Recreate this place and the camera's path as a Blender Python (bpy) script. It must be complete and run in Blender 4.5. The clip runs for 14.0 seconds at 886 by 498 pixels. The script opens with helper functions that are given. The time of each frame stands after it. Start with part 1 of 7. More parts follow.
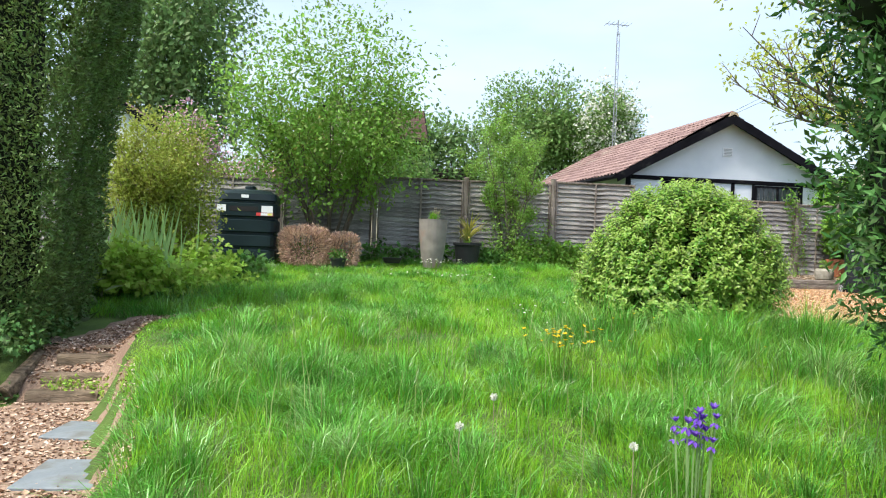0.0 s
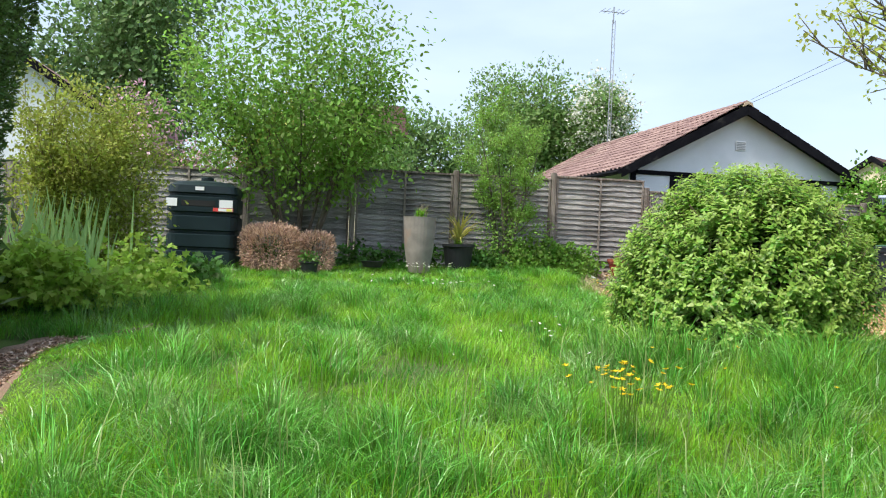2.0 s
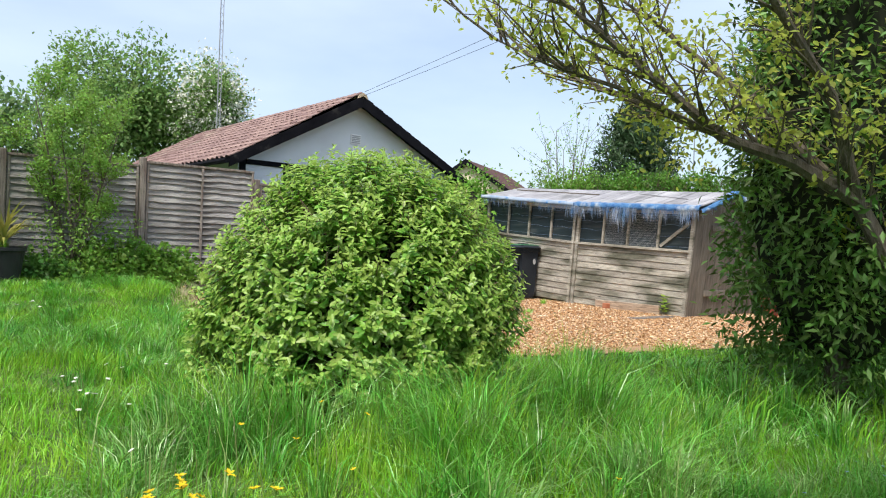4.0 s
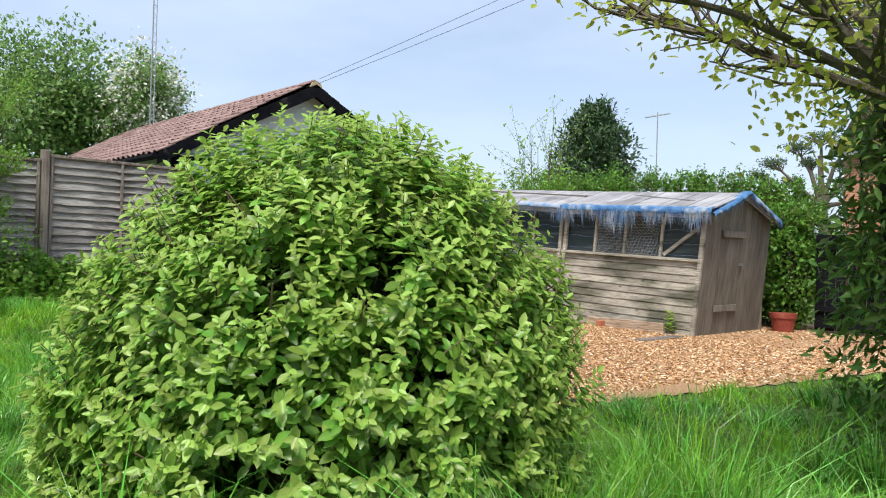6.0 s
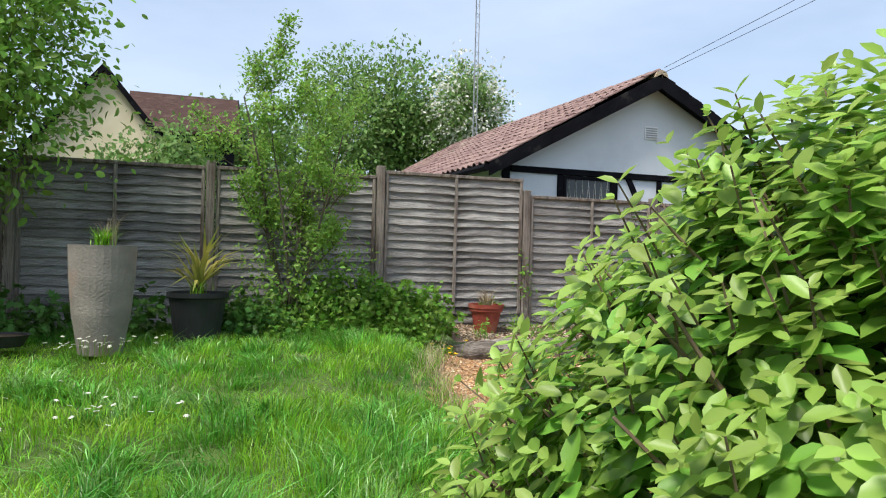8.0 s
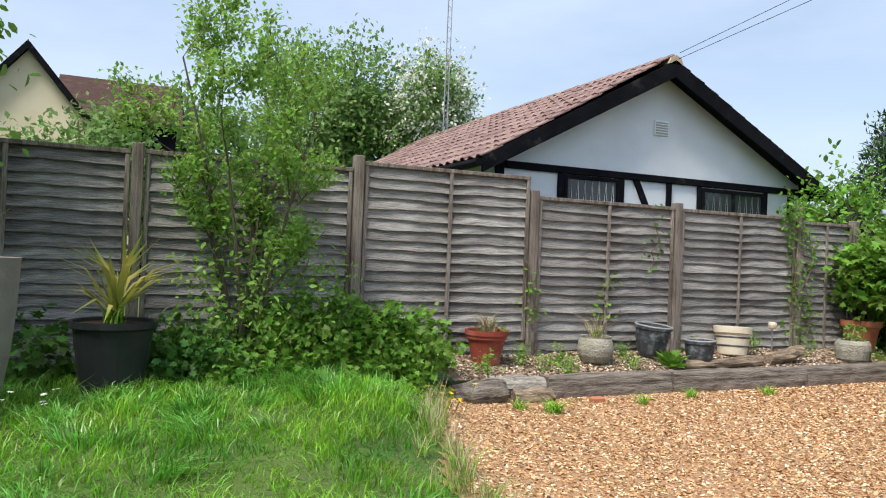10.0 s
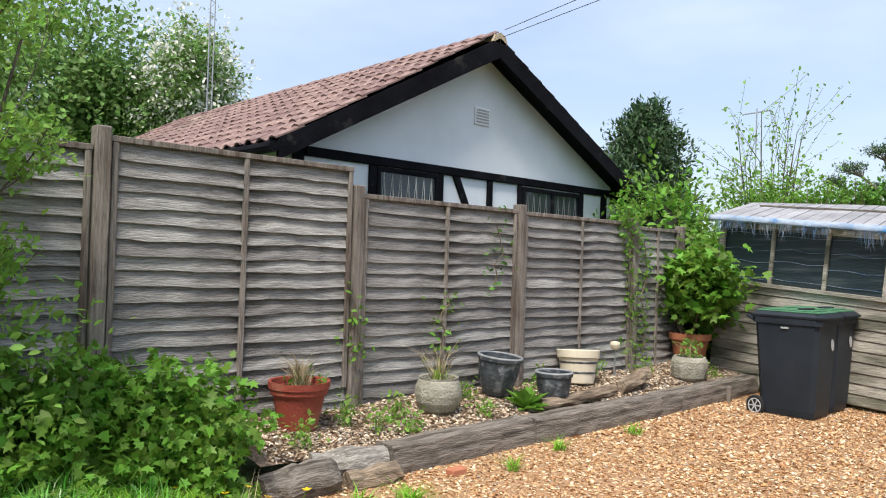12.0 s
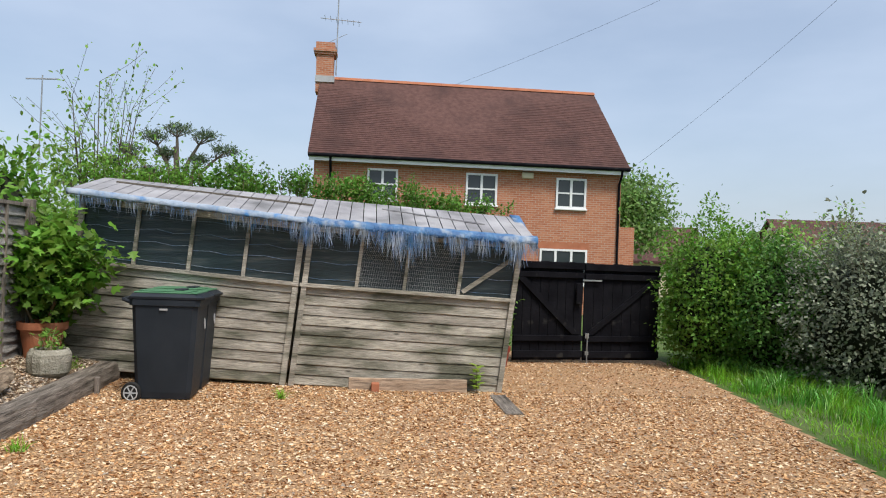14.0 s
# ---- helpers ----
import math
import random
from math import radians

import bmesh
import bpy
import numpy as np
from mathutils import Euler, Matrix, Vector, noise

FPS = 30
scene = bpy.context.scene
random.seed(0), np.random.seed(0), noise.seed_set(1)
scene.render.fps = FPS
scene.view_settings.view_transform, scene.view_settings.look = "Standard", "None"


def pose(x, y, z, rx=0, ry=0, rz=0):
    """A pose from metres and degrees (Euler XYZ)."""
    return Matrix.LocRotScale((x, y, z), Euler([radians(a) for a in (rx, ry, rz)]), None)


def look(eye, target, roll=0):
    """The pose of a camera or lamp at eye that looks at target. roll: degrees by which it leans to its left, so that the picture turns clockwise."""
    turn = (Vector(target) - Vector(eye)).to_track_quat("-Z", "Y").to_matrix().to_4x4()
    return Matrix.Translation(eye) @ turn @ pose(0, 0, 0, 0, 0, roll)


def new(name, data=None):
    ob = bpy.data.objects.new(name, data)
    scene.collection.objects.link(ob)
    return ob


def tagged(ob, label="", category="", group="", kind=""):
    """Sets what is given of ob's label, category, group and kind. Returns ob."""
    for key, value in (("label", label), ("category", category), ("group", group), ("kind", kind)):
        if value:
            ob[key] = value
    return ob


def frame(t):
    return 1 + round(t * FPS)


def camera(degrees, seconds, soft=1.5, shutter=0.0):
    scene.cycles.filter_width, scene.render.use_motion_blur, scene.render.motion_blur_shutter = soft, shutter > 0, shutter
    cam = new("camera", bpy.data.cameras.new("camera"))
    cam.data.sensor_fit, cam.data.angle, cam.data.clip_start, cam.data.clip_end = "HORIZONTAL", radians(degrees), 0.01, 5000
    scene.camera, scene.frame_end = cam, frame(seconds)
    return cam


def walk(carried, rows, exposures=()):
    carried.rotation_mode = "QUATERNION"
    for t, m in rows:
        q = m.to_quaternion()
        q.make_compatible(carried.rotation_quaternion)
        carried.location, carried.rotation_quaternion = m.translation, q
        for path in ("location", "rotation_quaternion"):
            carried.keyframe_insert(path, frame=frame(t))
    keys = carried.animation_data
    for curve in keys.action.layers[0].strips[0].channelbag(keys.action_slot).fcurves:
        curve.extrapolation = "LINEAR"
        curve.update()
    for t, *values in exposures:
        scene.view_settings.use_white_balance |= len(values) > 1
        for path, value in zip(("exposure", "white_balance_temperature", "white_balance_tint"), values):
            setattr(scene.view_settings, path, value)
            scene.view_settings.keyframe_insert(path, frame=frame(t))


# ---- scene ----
cam = camera(61.6, 14.0, soft=1.1)
PATH = [
    (0, (1.17, -2.667, 1.548), (1.479, -0.691, 1.509), 2.2),
    (0.5, (1.171, -2.191, 1.558), (1.317, -0.197, 1.518), 2.1),
    (1, (1.239, -1.786, 1.533), (1.363, 0.21, 1.495), 2.2),
    (1.5, (1.27, -1.26, 1.515), (1.447, 0.732, 1.48), 2.4),
    (2, (1.286, -0.792, 1.507), (1.654, 1.173, 1.476), 2.4),
    (2.5, (1.462, -0.323, 1.442), (2.14, 1.558, 1.417), 2.4),
    (3, (1.659, 0.174, 1.501), (2.542, 1.968, 1.477), 2.4),
    (3.5, (1.908, 0.563, 1.556), (2.995, 2.242, 1.534), 2.2),
    (3.7, (2.051, 0.7, 1.583), (3.24, 2.308, 1.565), 2.3),
    (5.8, (3.237, 2.406, 1.659), (4.63, 3.841, 1.673), 1.7),
    (6, (3.269, 2.582, 1.666), (4.634, 4.042, 1.68), 1.7),
    (6.5, (3.404, 3.039, 1.748), (4.625, 4.623, 1.761), 1.6),
    (7, (3.606, 3.509, 1.776), (4.614, 5.237, 1.789), 1.5),
    (7.5, (3.689, 3.992, 1.835), (4.457, 5.839, 1.847), 1.4),
    (7.7, (3.705, 4.208, 1.84), (4.39, 6.087, 1.85), 1.5),
    (9.8, (3.852, 6.131, 1.914), (4.597, 7.987, 1.93), 2.2),
    (10, (3.923, 6.365, 1.946), (4.74, 8.19, 1.963), 2.3),
    (10.5, (4.045, 6.97, 1.95), (4.988, 8.734, 1.965), 2.3),
    (11, (4.158, 7.545, 2.015), (5.199, 9.252, 2.027), 2.1),
    (11.5, (4.379, 8.069, 2.084), (5.518, 9.713, 2.101), 1.8),
    (12, (4.515, 8.397, 2.119), (5.874, 9.865, 2.145), 1.9),
    (12.5, (4.563, 8.607, 2.123), (6.271, 9.647, 2.161), 1.9),
    (13, (4.608, 8.9, 2.108), (6.539, 9.416, 2.147), 2.0),
    (13.5, (4.572, 9.196, 2.104), (6.569, 9.3, 2.143), 2.0),
    (14, (4.584, 9.567, 2.121), (6.574, 9.366, 2.152), 2.1),
]
walk(cam, [(t, look(eye, target, roll)) for t, eye, target, roll in PATH],
     exposures=[(0.0, 0.86), (1.5, 0.78), (3.0, 0.58), (3.7, 0.56), (6.0, 0.46), (7.7, 0.45), (10.0, 0.45), (11.0, 0.48), (12.0, 0.50), (13.0, 0.2), (14.0, 0.12)])

# ---- world, sun ----
SUN_FROM = Vector((-0.44, -0.25, 0.86)).normalized()
world = bpy.data.worlds.new("sky")
scene.world = world
world.use_nodes = True
wn, wl = world.node_tree.nodes, world.node_tree.links
wn.clear()
w_out = wn.new("ShaderNodeOutputWorld")
w_bg = wn.new("ShaderNodeBackground")
w_sky = wn.new("ShaderNodeTexSky")
w_sky.sky_type = "NISHITA"
w_sky.sun_disc = False
w_sky.sun_elevation = math.asin(SUN_FROM.z)
w_sky.sun_rotation = math.atan2(SUN_FROM.x, SUN_FROM.y)
w_sky.dust_density, w_sky.air_density, w_sky.ozone_density = 2.5, 1.0, 1.5
# thin high cloud over the blue
w_co = wn.new("ShaderNodeTexCoord")
w_map = wn.new("ShaderNodeMapping")
w_map.inputs["Scale"].default_value = (1.0, 1.0, 3.2)
w_no = wn.new("ShaderNodeTexNoise")
w_no.inputs["Scale"].default_value, w_no.inputs["Detail"].default_value = 2.6, 6.0
w_ra = wn.new("ShaderNodeMapRange")
w_ra.inputs["From Min"].default_value, w_ra.inputs["From Max"].default_value = 0.35, 0.72
w_ra.inputs["To Min"].default_value, w_ra.inputs["To Max"].default_value = 0.34, 0.62
w_mix = wn.new("ShaderNodeMix")
w_mix.data_type = "RGBA"
w_mix.inputs["B"].default_value = (5.0, 5.75, 7.0, 1)
wl.new(w_co.outputs["Generated"], w_map.inputs["Vector"])
wl.new(w_map.outputs["Vector"], w_no.inputs["Vector"])
wl.new(w_no.outputs["Fac"], w_ra.inputs["Value"])
wl.new(w_ra.outputs["Result"], w_mix.inputs["Factor"])
wl.new(w_sky.outputs["Color"], w_mix.inputs["A"])
wl.new(w_mix.outputs["Result"], w_bg.inputs["Color"])
w_bg.inputs["Strength"].default_value = 0.138
wl.new(w_bg.outputs["Background"], w_out.inputs["Surface"])
sun_lamp = bpy.data.lights.new("sun", "SUN")
sun_lamp.energy, sun_lamp.angle, sun_lamp.color = 3.6, radians(16), (1.0, 0.95, 0.86)
sun = new("sun", sun_lamp)
sun.matrix_world = look(SUN_FROM * 40, (0, 0, 0))

rng = np.random.default_rng(7)


# ---- materials ----
def mat(name, a, b, scale=4.0, rough=0.8, bump=0.0, bscale=40.0, metal=0.0, island=0.0, per=0.0, glow=0.0, c=None, cscale=1.0, stretch=(1, 1, 1), clo=0.5, chi=0.7, spec=0.3, streak=None, knots=False):
    """Two mixed tones by noise, a third tone c in larger stains, fine relief; island and per vary pieces; glow: light through leaves."""
    m = bpy.data.materials.new(name)
    m.use_nodes = True
    n, l = m.node_tree.nodes, m.node_tree.links
    p = n["Principled BSDF"]
    p.inputs["Roughness"].default_value, p.inputs["Metallic"].default_value = rough, metal
    p.inputs["Specular IOR Level"].default_value = spec
    co = n.new("ShaderNodeTexCoord")
    mp = n.new("ShaderNodeMapping")
    mp.inputs["Scale"].default_value = stretch
    l.new(co.outputs["Object"], mp.inputs["Vector"])
    no = n.new("ShaderNodeTexNoise")
    no.inputs["Scale"].default_value, no.inputs["Detail"].default_value = scale, 8.0
    l.new(mp.outputs["Vector"], no.inputs["Vector"])
    rm = n.new("ShaderNodeMapRange")
    rm.inputs["From Min"].default_value, rm.inputs["From Max"].default_value = 0.32, 0.68
    l.new(no.outputs["Fac"], rm.inputs["Value"])
    mx = n.new("ShaderNodeMix")
    mx.data_type = "RGBA"
    mx.inputs["A"].default_value, mx.inputs["B"].default_value = (*a, 1), (*b, 1)
    l.new(rm.outputs["Result"], mx.inputs["Factor"])
    col = mx.outputs["Result"]
    if c:
        n2 = n.new("ShaderNodeTexNoise")
        n2.inputs["Scale"].default_value, n2.inputs["Detail"].default_value = cscale, 5.0
        l.new(mp.outputs["Vector"], n2.inputs["Vector"])
        r2 = n.new("ShaderNodeMapRange")
        r2.inputs["From Min"].default_value, r2.inputs["From Max"].default_value = clo, chi
        l.new(n2.outputs["Fac"], r2.inputs["Value"])
        m2 = n.new("ShaderNodeMix")
        m2.data_type = "RGBA"
        m2.inputs["B"].default_value = (*c, 1)
        l.new(r2.outputs["Result"], m2.inputs["Factor"])
        l.new(col, m2.inputs["A"])
        col = m2.outputs["Result"]
    if streak:
        # fine dark grain along the wood
        ns = n.new("ShaderNodeTexNoise")
        ns.inputs["Scale"].default_value, ns.inputs["Detail"].default_value, ns.inputs["Roughness"].default_value = 7.0, 10.0, 0.75
        mg = n.new("ShaderNodeMapping")
        mg.inputs["Scale"].default_value = streak
        l.new(co.outputs["Object"], mg.inputs["Vector"])
        l.new(mg.outputs["Vector"], ns.inputs["Vector"])
        fs = ns.outputs["Fac"]
        rs_ = n.new("ShaderNodeMapRange")
        rs_.inputs["From Min"].default_value, rs_.inputs["From Max"].default_value = 0.34, 0.56
        rs_.inputs["To Min"].default_value = 0.30
        l.new(fs, rs_.inputs["Value"])
        f_out = rs_.outputs["Result"]
        if knots:
            vo = n.new("ShaderNodeTexVoronoi")
            vo.inputs["Scale"].default_value = 2.6
            mv = n.new("ShaderNodeMapping")
            mv.inputs["Scale"].default_value = knots
            l.new(co.outputs["Object"], mv.inputs["Vector"])
            l.new(mv.outputs["Vector"], vo.inputs["Vector"])
            rk = n.new("ShaderNodeMapRange")
            rk.inputs["From Min"].default_value, rk.inputs["From Max"].default_value = 0.035, 0.11
            rk.inputs["To Min"].default_value = 0.28
            l.new(vo.outputs["Distance"], rk.inputs["Value"])
            mu = n.new("ShaderNodeMath")
            mu.operation = "MULTIPLY"
            l.new(f_out, mu.inputs[0])
            l.new(rk.outputs["Result"], mu.inputs[1])
            f_out = mu.outputs["Value"]
        md = n.new("ShaderNodeMix")
        md.data_type, md.blend_type = "RGBA", "MULTIPLY"
        md.inputs["Factor"].default_value = 1.0
        l.new(col, md.inputs["A"])
        l.new(f_out, md.inputs["B"])
        col = md.outputs["Result"]
    if island or per:
        hs = n.new("ShaderNodeHueSaturation")
        if island:
            g = n.new("ShaderNodeNewGeometry")
            src = g.outputs["Random Per Island"]
        else:
            g = n.new("ShaderNodeObjectInfo")
            src = g.outputs["Random"]
        k = island or per
        rv = n.new("ShaderNodeMapRange")
        rv.inputs["To Min"].default_value, rv.inputs["To Max"].default_value = 1 - k, 1 + k
        l.new(src, rv.inputs["Value"])
        l.new(rv.outputs["Result"], hs.inputs["Value"])
        rh = n.new("ShaderNodeMapRange")
        rh.inputs["To Min"].default_value, rh.inputs["To Max"].default_value = 0.5 - 0.04 * k, 0.5 + 0.04 * k
        l.new(src, rh.inputs["Value"])
        l.new(rh.outputs["Result"], hs.inputs["Hue"])
        l.new(col, hs.inputs["Color"])
        col = hs.outputs["Color"]
    l.new(col, p.inputs["Base Color"])
    if bump:
        nb = n.new("ShaderNodeTexNoise")
        nb.inputs["Scale"].default_value, nb.inputs["Detail"].default_value = bscale, 6.0
        l.new(mp.outputs["Vector"], nb.inputs["Vector"])
        bp = n.new("ShaderNodeBump")
        bp.inputs["Strength"].default_value, bp.inputs["Distance"].default_value = bump, 0.02
        l.new(nb.outputs["Fac"], bp.inputs["Height"])
        l.new(bp.outputs["Normal"], p.inputs["Normal"])
    if glow:
        tr = n.new("ShaderNodeBsdfTranslucent")
        l.new(col, tr.inputs["Color"])
        ms = n.new("ShaderNodeMixShader")
        ms.inputs["Fac"].default_value = glow
        l.new(p.outputs["BSDF"], ms.inputs[1])
        l.new(tr.outputs["BSDF"], ms.inputs[2])
        l.new(ms.outputs["Shader"], n["Material Output"].inputs["Surface"])
    return m


def leafmat(name, a, b, glow=0.35, k=0.35, rough=0.5, spec=0.35):
    return mat(name, a, b, 3.0, rough, island=k, glow=glow, spec=spec)


M_SOIL = mat("lawn_soil", (0.05, 0.085, 0.02), (0.09, 0.15, 0.03), 3.0, 0.95, 0.8, 60, c=(0.10, 0.13, 0.045), cscale=0.7)
M_GRASS = mat("grass_blade", (0.155, 0.395, 0.02), (0.35, 0.59, 0.05), 1.6, 0.40, island=0.42, glow=0.45, spec=0.5, c=(0.07, 0.25, 0.022), cscale=1.1, clo=0.5, chi=0.62)
M_TUSSOCK = mat("tussock_blade", (0.075, 0.26, 0.025), (0.19, 0.46, 0.06), 1.8, 0.34, island=0.5, glow=0.33, spec=0.6, c=(0.26, 0.44, 0.13), cscale=2.4, clo=0.52, chi=0.66)
M_GRASSDRY = leafmat("grass_seed_head", (0.22, 0.30, 0.09), (0.30, 0.34, 0.13), 0.3, 0.35)
M_GRAVEL = mat("gravel_bed", (0.24, 0.135, 0.07), (0.56, 0.36, 0.20), 70, 0.9, 1.0, 90, c=(0.42, 0.25, 0.14), cscale=1.2)
M_GRAVELP = mat("path_bed", (0.22, 0.145, 0.10), (0.42, 0.30, 0.22), 50, 0.9, 1.0, 80, c=(0.2, 0.13, 0.09), cscale=1.5)


def chipmat(name, stops, rough=0.8):
    """Loose stones, each of its own tone."""
    m = mat(name, (1, 1, 1), (0.86, 0.84, 0.82), 60.0, rough, spec=0.25)
    n, l = m.node_tree.nodes, m.node_tree.links
    g = n.new("ShaderNodeNewGeometry")
    ramp = n.new("ShaderNodeValToRGB")
    ramp.color_ramp.interpolation = "CONSTANT"
    for k, (at, tone) in enumerate(stops):
        e = ramp.color_ramp.elements[k] if k < 2 else ramp.color_ramp.elements.new(at)
        e.position, e.color = at, (*tone, 1)
    l.new(g.outputs["Random Per Island"], ramp.inputs["Fac"])
    p = n["Principled BSDF"]
    mx = n.new("ShaderNodeMix")
    mx.data_type, mx.blend_type = "RGBA", "MULTIPLY"
    mx.inputs["Factor"].default_value = 1.0
    l.new(p.inputs["Base Color"].links[0].from_socket, mx.inputs["A"])
    l.new(ramp.outputs["Color"], mx.inputs["B"])
    l.new(mx.outputs["Result"], p.inputs["Base Color"])
    return m


M_PEBBLE = chipmat("gravel_stone", [(0.0, (0.30, 0.15, 0.07)), (0.08, (0.48, 0.26, 0.12)), (0.26, (0.62, 0.38, 0.19)), (0.46, (0.72, 0.49, 0.28)), (0.64, (0.57, 0.40, 0.25)), (0.74, (0.80, 0.62, 0.42)), (0.88, (0.86, 0.74, 0.56)), (0.96, (0.36, 0.31, 0.26))])
M_SHINGLE = chipmat("shingle_stone", [(0.0, (0.22, 0.16, 0.11)), (0.15, (0.42, 0.30, 0.20)), (0.35, (0.60, 0.50, 0.38)), (0.55, (0.50, 0.40, 0.30)), (0.72, (0.76, 0.68, 0.56)), (0.90, (0.34, 0.31, 0.28))])
M_PATHSTONE = chipmat("path_stone", [(0.0, (0.22, 0.14, 0.10)), (0.18, (0.42, 0.28, 0.19)), (0.42, (0.54, 0.38, 0.28)), (0.66, (0.64, 0.49, 0.38)), (0.88, (0.76, 0.65, 0.54))], 0.85)
M_FENCE = mat("weathered_larch", (0.26, 0.245, 0.232), (0.44, 0.422, 0.405), 3.0, 0.88, 0.9, 30, per=0.30, c=(0.16, 0.145, 0.13), cscale=1.6, stretch=(1.0, 4, 5), clo=0.52, chi=0.72, streak=(0.8, 6, 17), knots=(0.8, 1, 2.6))
M_POST = mat("weathered_post", (0.24, 0.20, 0.17), (0.37, 0.325, 0.285), 4.0, 0.85, 0.7, 30, per=0.12, c=(0.14, 0.10, 0.08), cscale=2, stretch=(8, 8, 0.9), streak=(15, 15, 0.7), knots=(2, 2, 0.7))
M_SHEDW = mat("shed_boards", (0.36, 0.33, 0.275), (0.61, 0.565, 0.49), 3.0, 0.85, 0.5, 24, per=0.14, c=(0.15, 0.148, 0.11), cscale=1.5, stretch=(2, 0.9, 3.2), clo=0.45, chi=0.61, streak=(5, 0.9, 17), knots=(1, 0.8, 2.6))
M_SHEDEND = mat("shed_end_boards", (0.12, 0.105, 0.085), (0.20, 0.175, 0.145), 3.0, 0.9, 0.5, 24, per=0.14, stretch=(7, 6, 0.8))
M_FELT = mat("roof_felt_grey", (0.23, 0.225, 0.24), (0.38, 0.375, 0.39), 2.0, 0.75, 0.4, 30, per=0.10, c=(0.15, 0.15, 0.155), cscale=1.8)
M_TARP = mat("blue_tarpaulin", (0.03, 0.10, 0.25), (0.08, 0.20, 0.38), 7.0, 0.5, 0.8, 25, c=(0.33, 0.38, 0.44), cscale=6, clo=0.5)
M_TARP2 = mat("faded_tarpaulin", (0.20, 0.28, 0.40), (0.38, 0.43, 0.50), 6.0, 0.55, 0.5, 25, c=(0.07, 0.22, 0.48), cscale=7, clo=0.55)
# near-black tone painted as the shade deep inside hedges and shrubs
M_CORE = mat("inner_shade", (0.012, 0.016, 0.008), (0.022, 0.026, 0.014), 6.0, 0.95)
M_FRAY = mat("frayed_tarpaulin", (0.08, 0.19, 0.38), (0.36, 0.40, 0.44), 6.0, 0.7, island=0.4, glow=0.15)
M_SLEEPER = mat("old_sleeper", (0.19, 0.16, 0.135), (0.36, 0.315, 0.27), 4.0, 0.9, 1.0, 20, c=(0.075, 0.062, 0.05), cscale=2.2, stretch=(0.8, 7, 7), streak=(0.5, 11, 12))
M_LOG = mat("split_log", (0.27, 0.20, 0.14), (0.46, 0.36, 0.26), 4.0, 0.9, 1.0, 22, stretch=(1, 7, 7), c=(0.12, 0.085, 0.06), cscale=2.5, streak=(0.6, 5, 5))
M_RENDERW = mat("white_render", (0.66, 0.70, 0.74), (0.73, 0.76, 0.79), 1.5, 0.9, 0.3, 60, c=(0.60, 0.64, 0.67), cscale=0.8)
M_CREAM = mat("cream_render", (0.72, 0.62, 0.42), (0.78, 0.69, 0.50), 1.5, 0.9, 0.3, 60)
M_BLACKT = mat("black_timber", (0.004, 0.004, 0.006), (0.010, 0.010, 0.013), 3.0, 0.85, 0.5, 20, c=(0.03, 0.029, 0.028), cscale=4, clo=0.62, spec=0.08)
M_TILE = mat("clay_tile", (0.15, 0.088, 0.078), (0.27, 0.185, 0.168), 9.0, 0.85, 0.4, 40, per=0.22, c=(0.30, 0.25, 0.20), cscale=1.5, clo=0.55)
M_TILES = mat("clay_tiles_joined", (0.15, 0.088, 0.078), (0.27, 0.185, 0.168), 9.0, 0.85, 0.4, 40, island=0.22, c=(0.30, 0.25, 0.20), cscale=1.5, clo=0.55)
M_RIDGE = mat("ridge_tile", (0.36, 0.28, 0.19), (0.45, 0.37, 0.27), 4.0, 0.9, 0.4, 30, per=0.1)
M_DARKTILE = mat("plain_tiles_brown", (0.075, 0.036, 0.030), (0.12, 0.060, 0.05), 6.0, 0.85, 0.5, 30, island=0.15, c=(0.06, 0.03, 0.026), cscale=0.6)
M_OLDTILE = mat("old_brown_tiles", (0.045, 0.024, 0.020), (0.078, 0.042, 0.034), 6.0, 0.9, 0.6, 30, c=(0.10, 0.06, 0.05), cscale=2.0, stretch=(1, 1, 4))
M_SPLIT = mat("bleached_split_wood", (0.36, 0.33, 0.29), (0.52, 0.48, 0.43), 4, 0.9, 1.0, 22, c=(0.16, 0.13, 0.10), cscale=2.5, stretch=(1, 7, 7), streak=(0.6, 5, 5))
M_PLANK = mat("bare_plank", (0.42, 0.30, 0.21), (0.55, 0.42, 0.31), 4, 0.85, 0.5, 22, stretch=(7, 1, 7), streak=(6, 0.5, 6))
M_BRICKC = mat("brick_plain", (0.36, 0.13, 0.07), (0.45, 0.18, 0.10), 3.0, 0.9, 0.3, 30)
M_BIN = mat("bin_plastic", (0.017, 0.022, 0.029), (0.025, 0.031, 0.040), 3.0, 0.5, 0.1, 200, spec=0.22)
M_BINLID = mat("bin_lid_green", (0.06, 0.17, 0.09), (0.09, 0.22, 0.12), 3.0, 0.45, 0.1, 100)
M_RUBBER = mat("black_rubber", (0.012, 0.012, 0.012), (0.02, 0.02, 0.02), 3, 0.7)
M_GREYPL = mat("grey_plastic", (0.35, 0.36, 0.37), (0.45, 0.46, 0.47), 3, 0.5)
M_TANK = mat("tank_plastic", (0.006, 0.015, 0.018), (0.010, 0.022, 0.025), 2.0, 0.42, 0.1, 80, spec=0.3)
M_TERRA = mat("terracotta", (0.38, 0.13, 0.065), (0.47, 0.19, 0.10), 5, 0.8, 0.3, 60, c=(0.45, 0.28, 0.2), cscale=3, clo=0.6)
M_TERRA2 = mat("red_plastic_pot", (0.24, 0.05, 0.034), (0.30, 0.07, 0.045), 4, 0.6, 0.3, 40, c=(0.30, 0.13, 0.09), cscale=4, clo=0.55)
